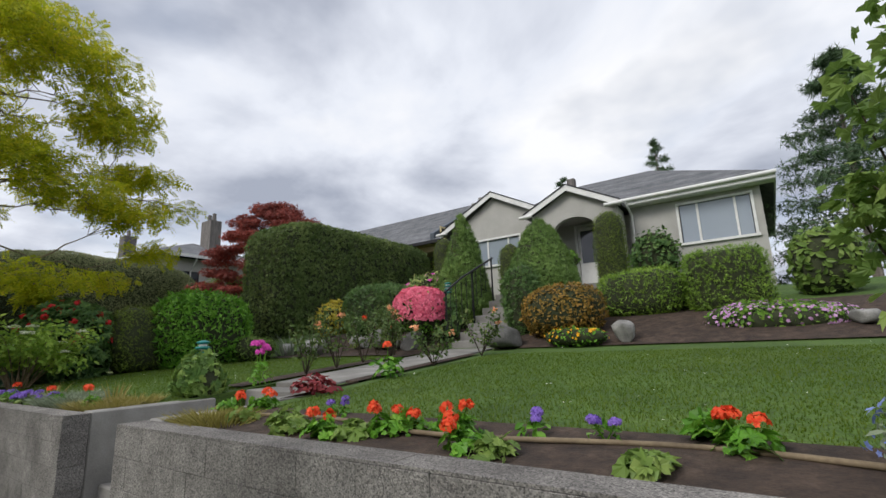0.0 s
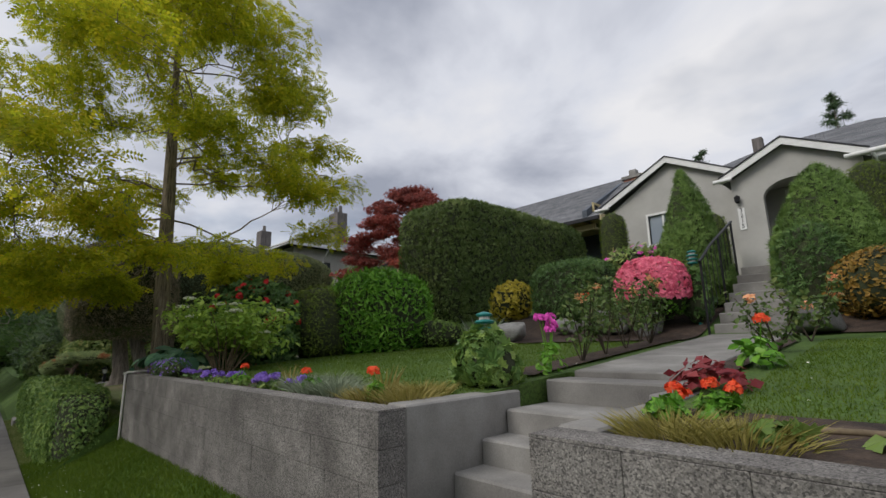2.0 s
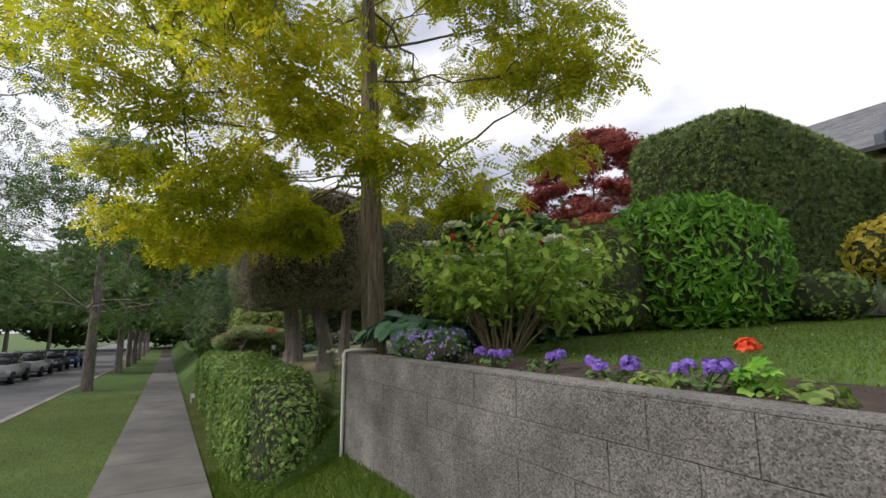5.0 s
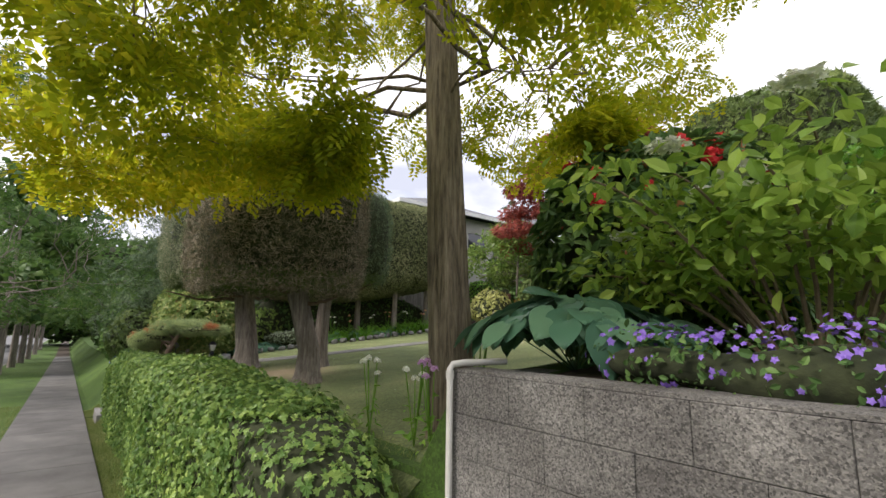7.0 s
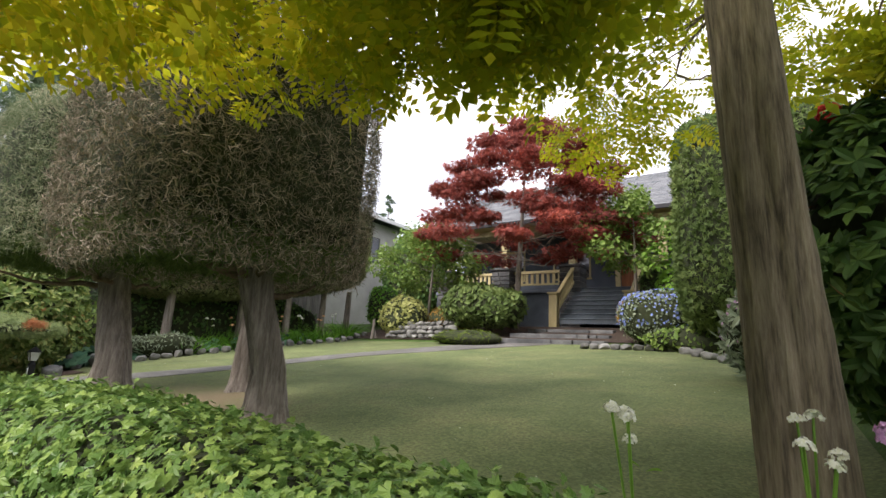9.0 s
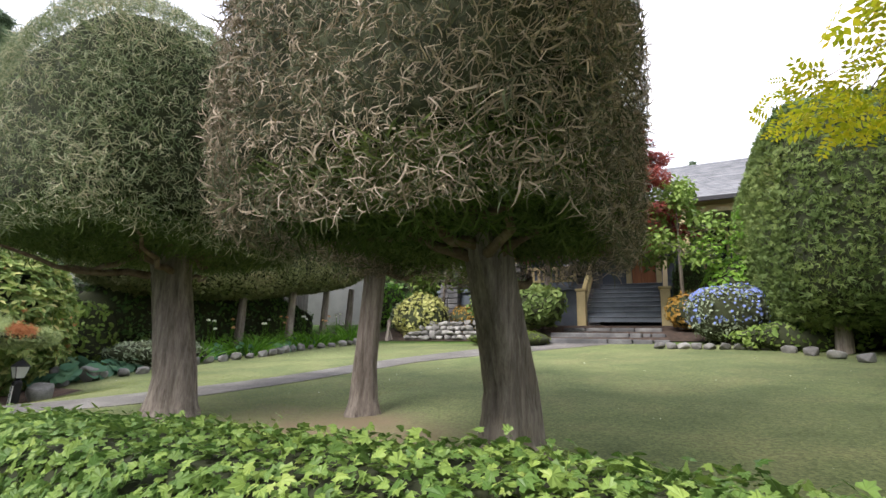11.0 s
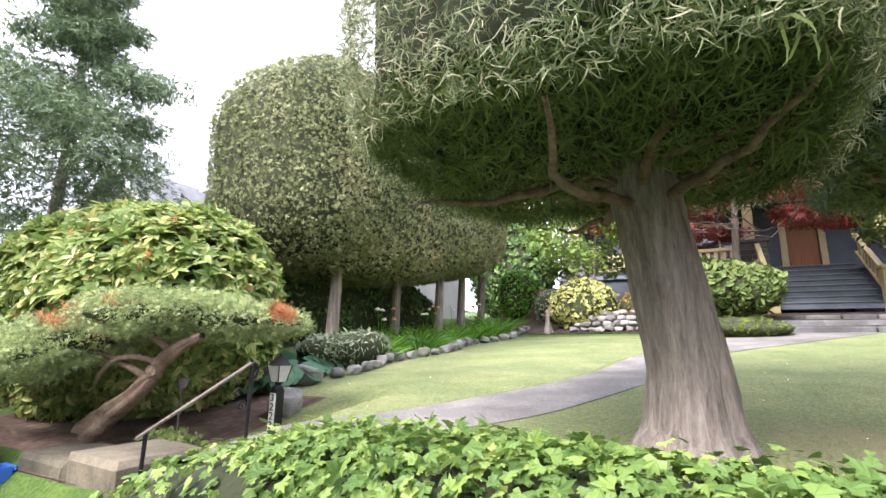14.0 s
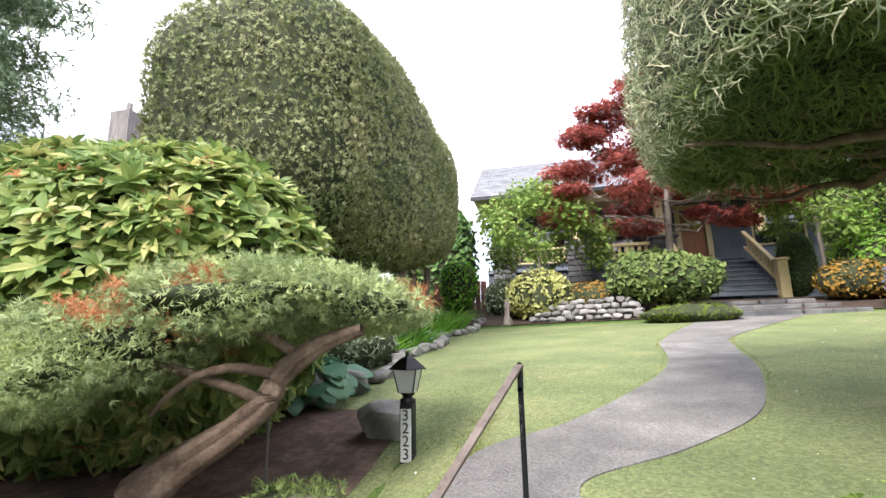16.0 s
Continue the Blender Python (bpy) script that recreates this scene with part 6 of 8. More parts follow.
def flowering(name, label, x, y, r, h, lm, fm, nl=60, nf=3, ls=0.09, fs=0.05, tmpl=T_IVY, group="", heads=True, z0=None):
    """A small bedding plant: a mound of leaves and flower heads on stalks."""
    z = gz(x, y) if z0 is None else z0
    ob = thing(name, x, y, z, label, "plant", group)
    d = unit(rng.normal(0, 1, (nl, 3))); d[:, 2] = np.abs(d[:, 2])
    P = np.array([x, y, z + 0.02]) + d * np.array([r, r, h * 0.75]) * rng.uniform(0.5, 1, (nl, 1))
    V, F = scatter(P, unit(d + [0, 0, 0.6]), ls, tmpl, 0.4, (0, 0, 0), 0.3)
    meshob("leaves", V, F, lm, ob)
    if fm is not None:
        for k in range(nf):
            a = rng.uniform(0, 6.28)
            c = np.array([x + 0.6 * r * math.cos(a), y + 0.6 * r * math.sin(a), z + h * rng.uniform(0.85, 1.15)])
            V, F = tube([(x, y, z), tuple(c)], 0.004, 5)
            meshob("stalk", V, F, lm, ob)
            q = unit(rng.normal(0, 1, (34, 3)))
            q[:, 2] = np.abs(q[:, 2])
            V, F = scatter(c + q * fs, q, fs * 0.75, T_FLOWER, 0.3)
            meshob("flower_head", V, F, fm, ob)
    return ob


sheet("flower_bed_1", lines((-3.75, 6, 0.25)), lines((1.76, 2.5, 0.12)), SOIL, 0.012, label="dark crumbly soil of the flower bed behind the wall", category="flower bed")
sheet("flower_bed_2", lines((-11.6, -5.2, 0.25)), lines((1.76, 2.4, 0.12)), SOIL, 0.012, label="dark soil strip behind the wall", category="flower bed")
sheet("flower_bed_3", lines((-9.6, -5.0, 0.25)), lines((6.6, 9.6, 0.25)), SOIL, 0.012, label="dark planted soil on the bank", category="flower bed")
sheet("flower_bed_4", lines((-4.0, 3, 0.25)), lines((7.2, 9.6, 0.25)), SOIL, 0.012, label="dark planted soil on the bank", category="flower bed")
sheet("flower_bed_5", lines((-5.6, -5.0, 0.2)), lines((3.3, 7.2, 0.2)), SOIL, 0.012, label="narrow soil bed beside the walk", category="flower bed")
sheet("flower_bed_6", lines((-4.0, -3.6, 0.2)), lines((2.8, 6.6, 0.2)), SOIL, 0.012, label="narrow soil bed beside the walk", category="flower bed")
sheet("flower_bed_7", lines((-27, -23.15, 0.25)), lines((1.5, 4.0, 0.25)), MULCH, 0.014, label="brown mulched bed under the juniper", category="flower bed")
sheet("flower_bed_8", lines((-27, -24.3, 0.25)), lines((4.3, 12.5, 0.3)), SOIL, 0.014, label="dark planted border along the lawn", category="flower bed")
sheet("flower_bed_9", lines((-24, -12.4, 0.3)), lines((11.2, 16, 0.3)), SOIL, 0.014, label="dark planted ground before the porch", category="flower bed")

for x, y in ((-2.2, 1.9), (-1.86, 2.06), (-1.74, 2.14), (-1.48, 2.2), (-1.28, 1.97), (-0.15, 2.3), (-0.28, 2.42), (-3.66, 2.24), (-3.5, 2.42)):
    flowering("red_geranium", "red geranium with round green leaves in the bed", x, y, 0.12, 0.13, L_BOX, F_RED, 46, 2, 0.065, 0.04, T_IVY, "geraniums")
for x, y in ((-2.5, 1.92), (-2.02, 1.98), (-1.1, 1.92), (-0.45, 1.93), (-3.2, 2.05), (-2.8, 2.1)):
    flowering("leafy_bedding_plant", "light green leafy bedding plant in the soil", x, y, 0.12, 0.10, L_LIME, None, 46, 0, 0.07, 0, T_IVY, "bedding plants")
for x, y in ((-2.57, 2.37), (-1.06, 2.3), (-0.71, 2.3)):
    flowering("purple_bedding_flower", "small purple flower clump", x, y, 0.09, 0.1, L_BOX, F_PURP, 24, 3, 0.05, 0.03, T_OVAL, "purple clumps")
bush("blue_lobelia", "low cloud of small blue flowers", "flowers", 0.75, 2.25, (0.5, 0.4, 0.17), 3500, 0.045, L_SILVER, T_LONG, 2.0, 0.08, 6, 31, sink=0.05, depth=0.1, shrink=0.45, flowers=((F_BLUE, 420, 0.035),), stems=False)
for x in (-9.9, -9.4, -8.8, -8.4, -7.6, -7.3, -6.9):
    flowering("purple_aubrieta", "mound of purple flowers along the wall", x, 1.9 + rng.normal(0, 0.05), 0.17, 0.10, L_DARK, F_PURP, 60, 7, 0.035, 0.035, T_OVAL, "purple mounds")
for x in (-8.2, -6.55, -5.62):
    flowering("red_geranium", "red geranium among the border plants", x, 1.95, 0.10, 0.19, L_BOX, F_RED, 36, 1, 0.06, 0.045, T_IVY, "geraniums")
for x in (-8.6, -8.0, -7.2):
    flowering("pale_green_mound", "pale green mounding plant by the coping", x, 1.88, 0.16, 0.1, L_LIME, None, 80, 0, 0.05, 0, T_OVAL, "pale mounds")


def grassy(name, label, x, y, r, h, n, lm, group="", w=1.0, lean=0.5, z0=None):
    z = gz(x, y) if z0 is None else z0
    ob = thing(name, x, y, z, label, "plant", group)
    a, q = rng.uniform(0, 6.28, n), np.sqrt(rng.uniform(0, 1, n))
    P = np.stack([x + r * q * np.cos(a), y + r * q * np.sin(a), np.full(n, z - 0.01)], -1)
    Y = unit(np.stack([lean * q * np.cos(a), lean * q * np.sin(a), np.ones(n)], -1) + rng.normal(0, 0.16, (n, 3)))
    X = unit(np.cross(Y, rng.normal(0, 1, (n, 3))))
    s = h * rng.uniform(0.55, 1.15, n)
    tv = np.array([(-0.5, 0), (0.5, 0), (-0.4, 0.55), (0.4, 0.55), (0, 1.0)])
    droop = np.array([0, 0, 0.02, 0.02, 0.16])
    out = np.stack([np.cos(a), np.sin(a), -0.3 * np.ones(n)], -1)
    V = P[:, None] + X[:, None] * (tv[None, :, 0:1] * 0.018 * w) + Y[:, None] * (tv[None, :, 1:2] * s[:, None, None]) + out[:, None] * (droop[None, :, None] * s[:, None, None] * lean * 2)
    F = (np.arange(n)[:, None, None] * 5 + np.array([(0, 1, 3), (0, 3, 2), (2, 3, 4)])[None]).reshape(-1, 3)
    meshob("foliage", V.reshape(-1, 3), F, lm, ob, kind="stuff")
    return ob


for x, y in ((-6.9, 2.05), (-6.5, 1.95), (-6.7, 2.25), (-6.2, 2.0)):
    grassy("silver_lavender", "silvery lavender clump behind the coping", x, y, 0.17, 0.18, 420, L_SILVER, "lavender", 0.4, 0.9)
for x, y in ((-5.7, 1.98), (-5.4, 2.05), (-5.5, 2.3), (-3.55, 1.98), (-3.3, 1.95)):
    grassy("dry_yellow_tuft", "dry yellow-green tuft of foliage at the wall's corner", x, y, 0.2, 0.14, 520, L_STRAW, "dry tufts", 0.35, 0.9)
for x, y in ((-7.5, 2.2), (-7.3, 2.1), (-5.9, 2.25)):
    grassy("iris_leaves", "clump of upright sword-shaped leaves", x, y, 0.08, 0.26, 20, L_STRAW, "iris", 0.9, 0.35)
grassy("grey_iris", "clump of grey-green sword leaves before the hedge", -9.4, 7.2, 0.3, 0.55, 60, L_SILVER, "", 2.6, 0.7)
# campanula over the wall end
bush("purple_bellflower", "trailing bellflower with violet stars over the wall", "flowers", -10.7, 1.84, (0.55, 0.22, 0.18), 1500, 0.028, L_DARK, T_OVAL, 2.0, 0.08, 6, 33, z0=1.1, sink=0.05, depth=0.08, shrink=0.5, flowers=((F_PURP, 220, 0.026),), stems=False)

# ivy-clad lamp and rose plants along the walk
def garden_lamp(x, y, ztop, label):
    z = gz(x, y)
    ob = thing("garden_lamp", x, y, z, label, "garden lamp", "teal garden lamps")
    meshob("post", *tube([(x, y, z), (x, y, ztop - 0.18)], 0.03, 10), TEAL, ob, smooth=True)
    for k, (zz_, rr) in enumerate(((ztop - 0.18, 0.085), (ztop - 0.12, 0.09), (ztop - 0.06, 0.09), (ztop, 0.075))):
        V, F = tube([(x, y, zz_ - 0.03), (x, y, zz_ - 0.012), (x, y, zz_), (x, y, zz_ + 0.012)], [rr * 0.7, rr, rr * 0.8, 0.02], 16)
        meshob("louvre", V, F, TEAL, ob, smooth=True)
    meshob("core", *tube([(x, y, ztop - 0.2), (x, y, ztop)], 0.045, 12), PIPEW, ob)


garden_lamp(-5.38, 2.9, 1.78, "teal tiered garden lamp above an ivy clump")
bush("ivy_clump", "conical clump of ivy grown over the lamp post", "ivy", -5.4, 2.88, (0.4, 0.36, 0.29), 1700, 0.075, L_IVY, T_IVY, 2.0, 0.06, 7, 41, sink=0.1, depth=0.03, taper=0.55)
garden_lamp(-5.25, 7.75, 2.88, "teal tiered garden lamp above ivy on the bank")
bush("ivy_clump", "dark ivy grown over the bank lamp post", "ivy", -5.25, 7.78, (0.24, 0.24, 0.5), 800, 0.09, L_DARK, T_IVY, 2.2, 0.06, 7, 42, z0=1.7, sink=0.0, taper=0.4)
flowering("magenta_flower_clump", "tall magenta flower clump beside the walk", -5.15, 3.5, 0.13, 0.42, L_BOX, F_MAG, 60, 7, 0.07, 0.05, T_OVAL)


def rose(x, y, h, label, fm=None, nf=1):
    z = gz(x, y)
    ob = thing("rose_bush", x, y, z, label, "rose", "roses")
    pcs, C = [], []
    for k in range(7):
        a = rng.uniform(0, 6.28)
        e = (x + 0.28 * math.cos(a), y + 0.28 * math.sin(a), z + h * rng.uniform(0.7, 1.1))
        pts = curve3((x, y, z - 0.02), e, 0.03, 0.03, 6)
        pcs.append(tube(pts, np.linspace(0.008, 0.003, 6), 5))
        C += [(*pts[u], 0.1) for u in (2, 3, 4, 5)]
    V, F = join(*pcs)
    meshob("stem_bundle", V, F, TWIG, ob, kind="stuff")
    C = np.array(C)
    V, F = clump_leaves(C[:, :3], C[:, 3], 11, 0.06, T_OVAL, 0.9, 0.8)
    meshob("leaves", V, F, L_ROSE, ob)
    for k in range(nf if fm else 0):
        c = C[4 * k + 3, :3] + np.array([0, 0, 0.05])
        q = unit(rng.normal(0, 1, (26, 3)))
        V, F = scatter(c + q * 0.03, q, 0.045, T_OVAL, 0.3)
        meshob("bloom", V, F, fm, ob)


for x, y, h, fm in ((-5.3, 4.3, 0.7, None), (-5.35, 4.9, 0.85, F_PEACH), (-5.4, 5.5, 0.8, None), (-5.35, 6.1, 0.75, F_PEACH), (-5.7, 6.6, 0.9, F_PEACH), (-3.8, 5.2, 0.5, F_PEACH), (-3.7, 6.3, 0.6, F_PEACH), (-6.3, 6.8, 0.7, F_RED), (-6.6, 7.3, 0.6, None)):
    rose(x, y, h, "straggly rose bush with sparse leaves" + (" and a bloom" if fm else ""), fm, 2)
flowering("crimson_leaf_clump", "low crimson-leaved plant by the walk", -3.75, 3.15, 0.24, 0.2, F_CRIM, None, 160, 0, 0.08, 0, T_DIAM)
flowering("dahlia_clump", "dark-leaved flowering clump by the walk", -3.72, 4.2, 0.2, 0.3, L_BOX, F_RED, 60, 1, 0.1, 0.05, T_OVAL)
# climbing vine at the near edge of the view
def vine(x, y, label):
    z = gz(x, y)
    ob = thing("climbing_vine", x, y, z, label, "vine")
    pcs, C = [], []
    for k in range(15):
        a = rng.uniform(0, 6.28)
        e = (x + rng.uniform(-0.3, 0.5), y + rng.uniform(-0.4, 0.5), z + rng.uniform(0.7, 1.95))
        pts = curve3((x + 0.1, y, z), e, 0.1, rng.normal(0, 0.12), 8)
        pcs.append(tube(pts, np.linspace(0.01, 0.003, 8), 5))
        C += [(*pts[u], 0.14) for u in (2, 3, 4, 5, 6, 7)]
    V, F = join(*pcs)
    meshob("stem_bundle", V, F, TWIG, ob, kind="stuff")
    C = np.array(C)
    V, F = clump_leaves(C[:, :3], C[:, 3], 15, 0.085, T_IVY, 0.9, 0.7)
    meshob("leaves", V, F, L_LIME, ob, kind="stuff")


vine(0.62, 2.75, "climbing vine with heart-shaped green leaves")
# garden hose along the bed
t_ = np.linspace(0, 1, 40)
V, F = tube(np.stack([-3.3 + 6.5 * t_, 2.18 + 0.1 * np.sin(t_ * 17), g(-3.3 + 6.5 * t_, 2.2) + 0.025], -1), 0.013, 8)
o = meshob("garden_hose", V, F, leaf_stem, smooth=True, loc=(-3.3, 2.18, 1.14)); tagged(o, "pale brown garden hose lying along the flower bed", "hose")


for x_, y_ in ((-12.45, 1.8), (-12.7, 1.85), (-12.25, 2.0), (-13.2, 1.8)):
    flowering("dames_rocket", "tall thin weed with pale lilac-white flowers by the trunk", x_, y_, 0.12, 0.5, L_HYD, (F_WHITE, F_LILAC)[int(x_ * 100) % 2], 26, 5, 0.06, 0.025, T_LONG, "pale wild flowers")

# ---- stones ----
def rock_mesh(seed, e=2.6, m=8):
    V, F = core_box((0, 0, 0), (1, 1, 1), e, 0.16, 2.6, seed, 0, 1.0, m)
    r_ = np.random.default_rng(seed)
    for _ in range(9):
        d_ = unit(r_.normal(0, 1, 3))
        over = np.maximum(0, V @ d_ - r_.uniform(0.62, 0.85))
        V = V - over[:, None] * d_
    me = bpy.data.meshes.new("stone")
    me.from_pydata(V.tolist(), [], F.tolist())
    for p in me.polygons:
        p.use_smooth = True
    return me


def with_mat(me, mat):
    me = me.copy(); me.materials.clear(); me.materials.append(mat)
    return me


ROCKS = [with_mat(rock_mesh(s), STONE) for s in range(5)]
DROCKS = [with_mat(rock_mesh(s + 9), SLATE) for s in range(3)]


def rock(name, label, x, y, rad, rz=0.0, me=None, z0=None, group="", parent=None, sink=0.25):
    z = gz(x, y) if z0 is None else z0
    ob = new(name, me or ROCKS[int(rng.integers(0, 5))])
    ob.matrix_basis = pose(x, y, z + rad[2] * (1 - sink), rng.normal(0, 6), rng.normal(0, 6), rz) @ Matrix.Diagonal((*rad, 1))
    if parent is not None:
        ob.parent = parent
        ob.matrix_parent_inverse = Matrix.Translation(-Vector(parent["at"]))
        return ob
    return tagged(ob, label, "rock", group)


rock("boulder", "smooth grey boulder at the lawn's edge", -1.85, 7.35, (0.17, 0.15, 0.22), 20)
rock("boulder", "smooth grey boulder beside the bank steps", -3.75, 7.2, (0.28, 0.22, 0.26), 40)
rock("boulder", "angular grey rock on the bank", -8.34, 6.9, (0.46, 0.24, 0.24), -12)
rock("boulder", "rounded grey rock on the bank", -9.5, 7.1, (0.2, 0.16, 0.2), 10)
rock("boulder", "grey rock on the bank", -7.4, 7.5, (0.25, 0.2, 0.18), 30)
rock("boulder", "large pale rock on the bank", -6.6, 7.4, (0.38, 0.25, 0.26), 5)
rock("boulder", "pale rock on the bank by the steps", -5.9, 7.3, (0.25, 0.2, 0.22), 5)
rock("boulder", "rounded rock beside the lilac flowers", 0.95, 7.7, (0.16, 0.14, 0.12), 5)
rock("boulder", "upright grey-blue boulder in the mulched bed", -23.36, 3.25, (0.2, 0.15, 0.2), 15, None, sink=0.5)
rock("boulder", "squarish grey stone in the mulched bed", -24.15, 3.85, (0.17, 0.15, 0.19), 15)
rock("boulder", "rounded stone by the bed", -24.0, 4.15, (0.17, 0.14, 0.17), 50)
for k in range(26):
    yy = 4.35 + 0.29 * k
    rock("edging_stone", "whitish rounded edging stone along the border", -24.0 + (0.12 * math.sin(k * 0.7)) + (0.04 * max(0, k - 18)) * 1.5, yy, (rng.uniform(0.08, 0.13), rng.uniform(0.08, 0.12), rng.uniform(0.07, 0.11)), rng.uniform(0, 180), None, None, "border edging stones")
for k in range(16):
    rock("edging_stone", "grey edging stone before the far border", -15.9 + 0.22 * k, 10.0 - 0.02 * k - (0.0 if k < 9 else (k - 8) * 0.38), (0.13, 0.1, 0.08), rng.uniform(0, 180), None, None, "far edging stones")
dry = thing("dry_stone_wall", -21.0, 11.5, gz(-21, 11.5), "low dry-stacked wall of rounded grey stones", "stone wall")
for row in range(4):
    for k in range(13 - row):
        x = -22.4 + 0.21 * k + 0.1 * row + rng.normal(0, 0.02)
        rock("stone", "", x, 11.35 + 0.06 * row + rng.normal(0, 0.02), (rng.uniform(0.1, 0.15), 0.12, rng.uniform(0.07, 0.1)), rng.uniform(0, 180), None, gz(x, 11.3) + 0.13 * row, "", dry, 0.1)
for k in range(3):
    xa = -18.6 + 0.15 * k
    o = thing("flagstone_step", -17.3, 11.0 + 0.8 * k, gz(-17.3, 11.0), "wide worn flagstone step before the porch", "step", "flagstone steps")
    xs_ = np.sort(np.concatenate([[xa, -15.7 - 0.1 * k], rng.uniform(xa + 0.4, -16.0, 3)]))
    for a, b in zip(xs_, xs_[1:]):
        bevel_box("flagstone", a + 0.01, b - 0.01, 10.9 + 0.8 * k + rng.normal(0, 0.03), 11.75 + 0.8 * k, gz(-17.3, 11) - 0.1, gz(-17.3, 11.0) + 0.1 + 0.16 * k, SLATE, o, 0.02)
# driftwood stump
pcs = [tube([(-23.05 + rng.normal(0, 0.05), 11.3 + rng.normal(0, 0.04), gz(-23, 11.3) - 0.02), (-23.05 + rng.normal(0, 0.06), 11.3, gz(-23, 11.3) + rng.uniform(0.35, 0.65))], [0.06, 0.02], 7, 0.1) for _ in range(6)]
dw = thing("driftwood_stump", -23.05, 11.3, gz(-23.05, 11.3), "pale weathered driftwood stump at the lawn's edge", "stump")
for V, F in pcs:
    meshob("splinter", V, F, BARKG, dw, smooth=True)

# ---- curved garden path ----
PL = [(-22.85, 1.75), (-22.55, 2.62), (-22.1, 3.1), (-21.6, 3.88), (-21.1, 4.85), (-20.82, 5.8), (-20.6, 7.1), (-20.0, 8.6), (-18.9, 10.9)]
PR = [(-22.0, 1.75), (-22.05, 2.2), (-21.5, 2.65), (-20.95, 3.25), (-20.6, 3.95), (-20.2, 5.1), (-19.9, 6.4), (-19.4, 7.7), (-16.9, 10.9)]


def smooth_line(p, n):
    p = np.array(p, float)
    t = np.linspace(0, len(p) - 1, n)
    i = np.clip(t.astype(int), 0, len(p) - 2)
    q = np.pad(p, ((1, 1), (0, 0)), mode="edge")
    u = (t - i)[:, None]
    a, b, c, d = q[i], q[i + 1], q[i + 2], q[i + 3]
    return 0.5 * (2 * b + (c - a) * u + (2 * a - 5 * b + 4 * c - d) * u ** 2 + (3 * b - a - 3 * c + d) * u ** 3)


LL, RR = smooth_line(PL, 64), smooth_line(PR, 64)
gp_ = thing("garden_path", -21.5, 4.5, gz(-21.5, 4.5), "curving grey concrete garden path with a worn edge", "path")
for k in range(8):
    a, b = k * 8, min(63, k * 8 + 8)
    L_, R_ = LL[a:b + 1], RR[a:b + 1]
    n = len(L_)
    top = [np.stack([L_[:, 0] * (1 - w) + R_[:, 0] * w, L_[:, 1] * (1 - w) + R_[:, 1] * w], -1) for w in (0, 0.33, 0.67, 1)]
    V = np.concatenate([np.concatenate([t, (g(t[:, 0], t[:, 1]) + 0.014)[:, None]], 1) for t in top])
    Vb = V.copy(); Vb[:, 2] -= 0.06
    i, j = np.meshgrid(np.arange(3), np.arange(n - 1), indexing="ij")
    F = np.stack([i * n + j, (i + 1) * n + j, (i + 1) * n + j + 1, i * n + j + 1], -1).reshape(-1, 4)
    m_ = len(V)
    sides_ = [(jj, jj + 1, m_ + jj + 1, m_ + jj) for jj in range(n - 1)] + [(3 * n + jj + 1, 3 * n + jj, m_ + 3 * n + jj, m_ + 3 * n + jj + 1) for jj in range(n - 1)]
    meshob("path_slab", np.concatenate([V, Vb]), np.concatenate([F, np.array(sides_)]), PATHC, gp_, smooth=False)

# ---- entry steps, rail and numbered lantern by the sidewalk ----
es = thing("entry_steps", -22.35, 1.1, -0.55, "short concrete entry steps up from the sidewalk", "steps")
for k in range(5):
    bevel_box("step", -22.85, -21.8, 0.62 + 0.26 * k, 1.8, -0.75, -0.40 + 0.175 * k, CONC, es, 0.012)
cheek = thing("side_wall", -23.6, 1.6, -0.4, "mossy tan stone cheek wall beside the entry steps", "wall")
for xa, xb, yb, zt in ((-23.42, -22.88, 2.15, 0.38), (-24.1, -23.43, 2.05, 0.31)):
    bevel_box("stone_block", xa, xb, 1.5, yb, -0.15, zt, MOSSY, cheek, 0.04, jitter=0.012)
for xa, xb in ((-23.25, -22.88), (-23.75, -23.26), (-24.1, -23.76)):
    bevel_box("stone_block", xa, xb, 1.47, 1.9, -0.75, -0.16, MOSSY, cheek, 0.04, jitter=0.012)
# recycling box beside the wall
RBLUE = plain("blue_plastic", (0.03, 0.13, 0.5), 0.45)
zg = gz(-24.35, 1.35)
rb_ = thing("recycling_box", -24.35, 1.35, zg, "bright blue plastic recycling box beside the stone wall", "recycling box")
zh = max(0.22, 0.12 - zg)
for xa, xb, ya, yb in ((-24.42, -24.39, 1.15, 1.55), (-24.15, -24.12, 1.15, 1.55), (-24.39, -24.15, 1.15, 1.18), (-24.39, -24.15, 1.52, 1.55)):
    bevel_box("side", xa, xb, ya, yb, zg, zg + zh, RBLUE, rb_, 0.008)
bevel_box("bottom", -24.39, -24.15, 1.18, 1.52, zg, zg + 0.03, RBLUE, rb_, 0.004)
for xa, xb, ya, yb in ((-24.44, -24.1, 1.125, 1.15), (-24.44, -24.1, 1.55, 1.575)):
    bevel_box("rim", xa, xb, ya, yb, zg + zh - 0.04, zg + zh, RBLUE, rb_, 0.006)
rb_.scale, rb_.location.x = (0.55, 0.7, 0.8), -24.2
rail = thing("entry_handrail", -22.25, 1.75, 0.4, "slim brown iron handrail with scrolls beside the entry steps", "handrail")
meshob("post", *tube([(-22.29, 1.95, 0.3), (-22.29, 1.95, 0.95)], 0.012, 8), BLACKM, rail, smooth=True)
meshob("post", *tube([(-22.55, 1.48, -0.12), (-22.55, 1.48, 0.58)], 0.012, 8), BLACKM, rail, smooth=True)
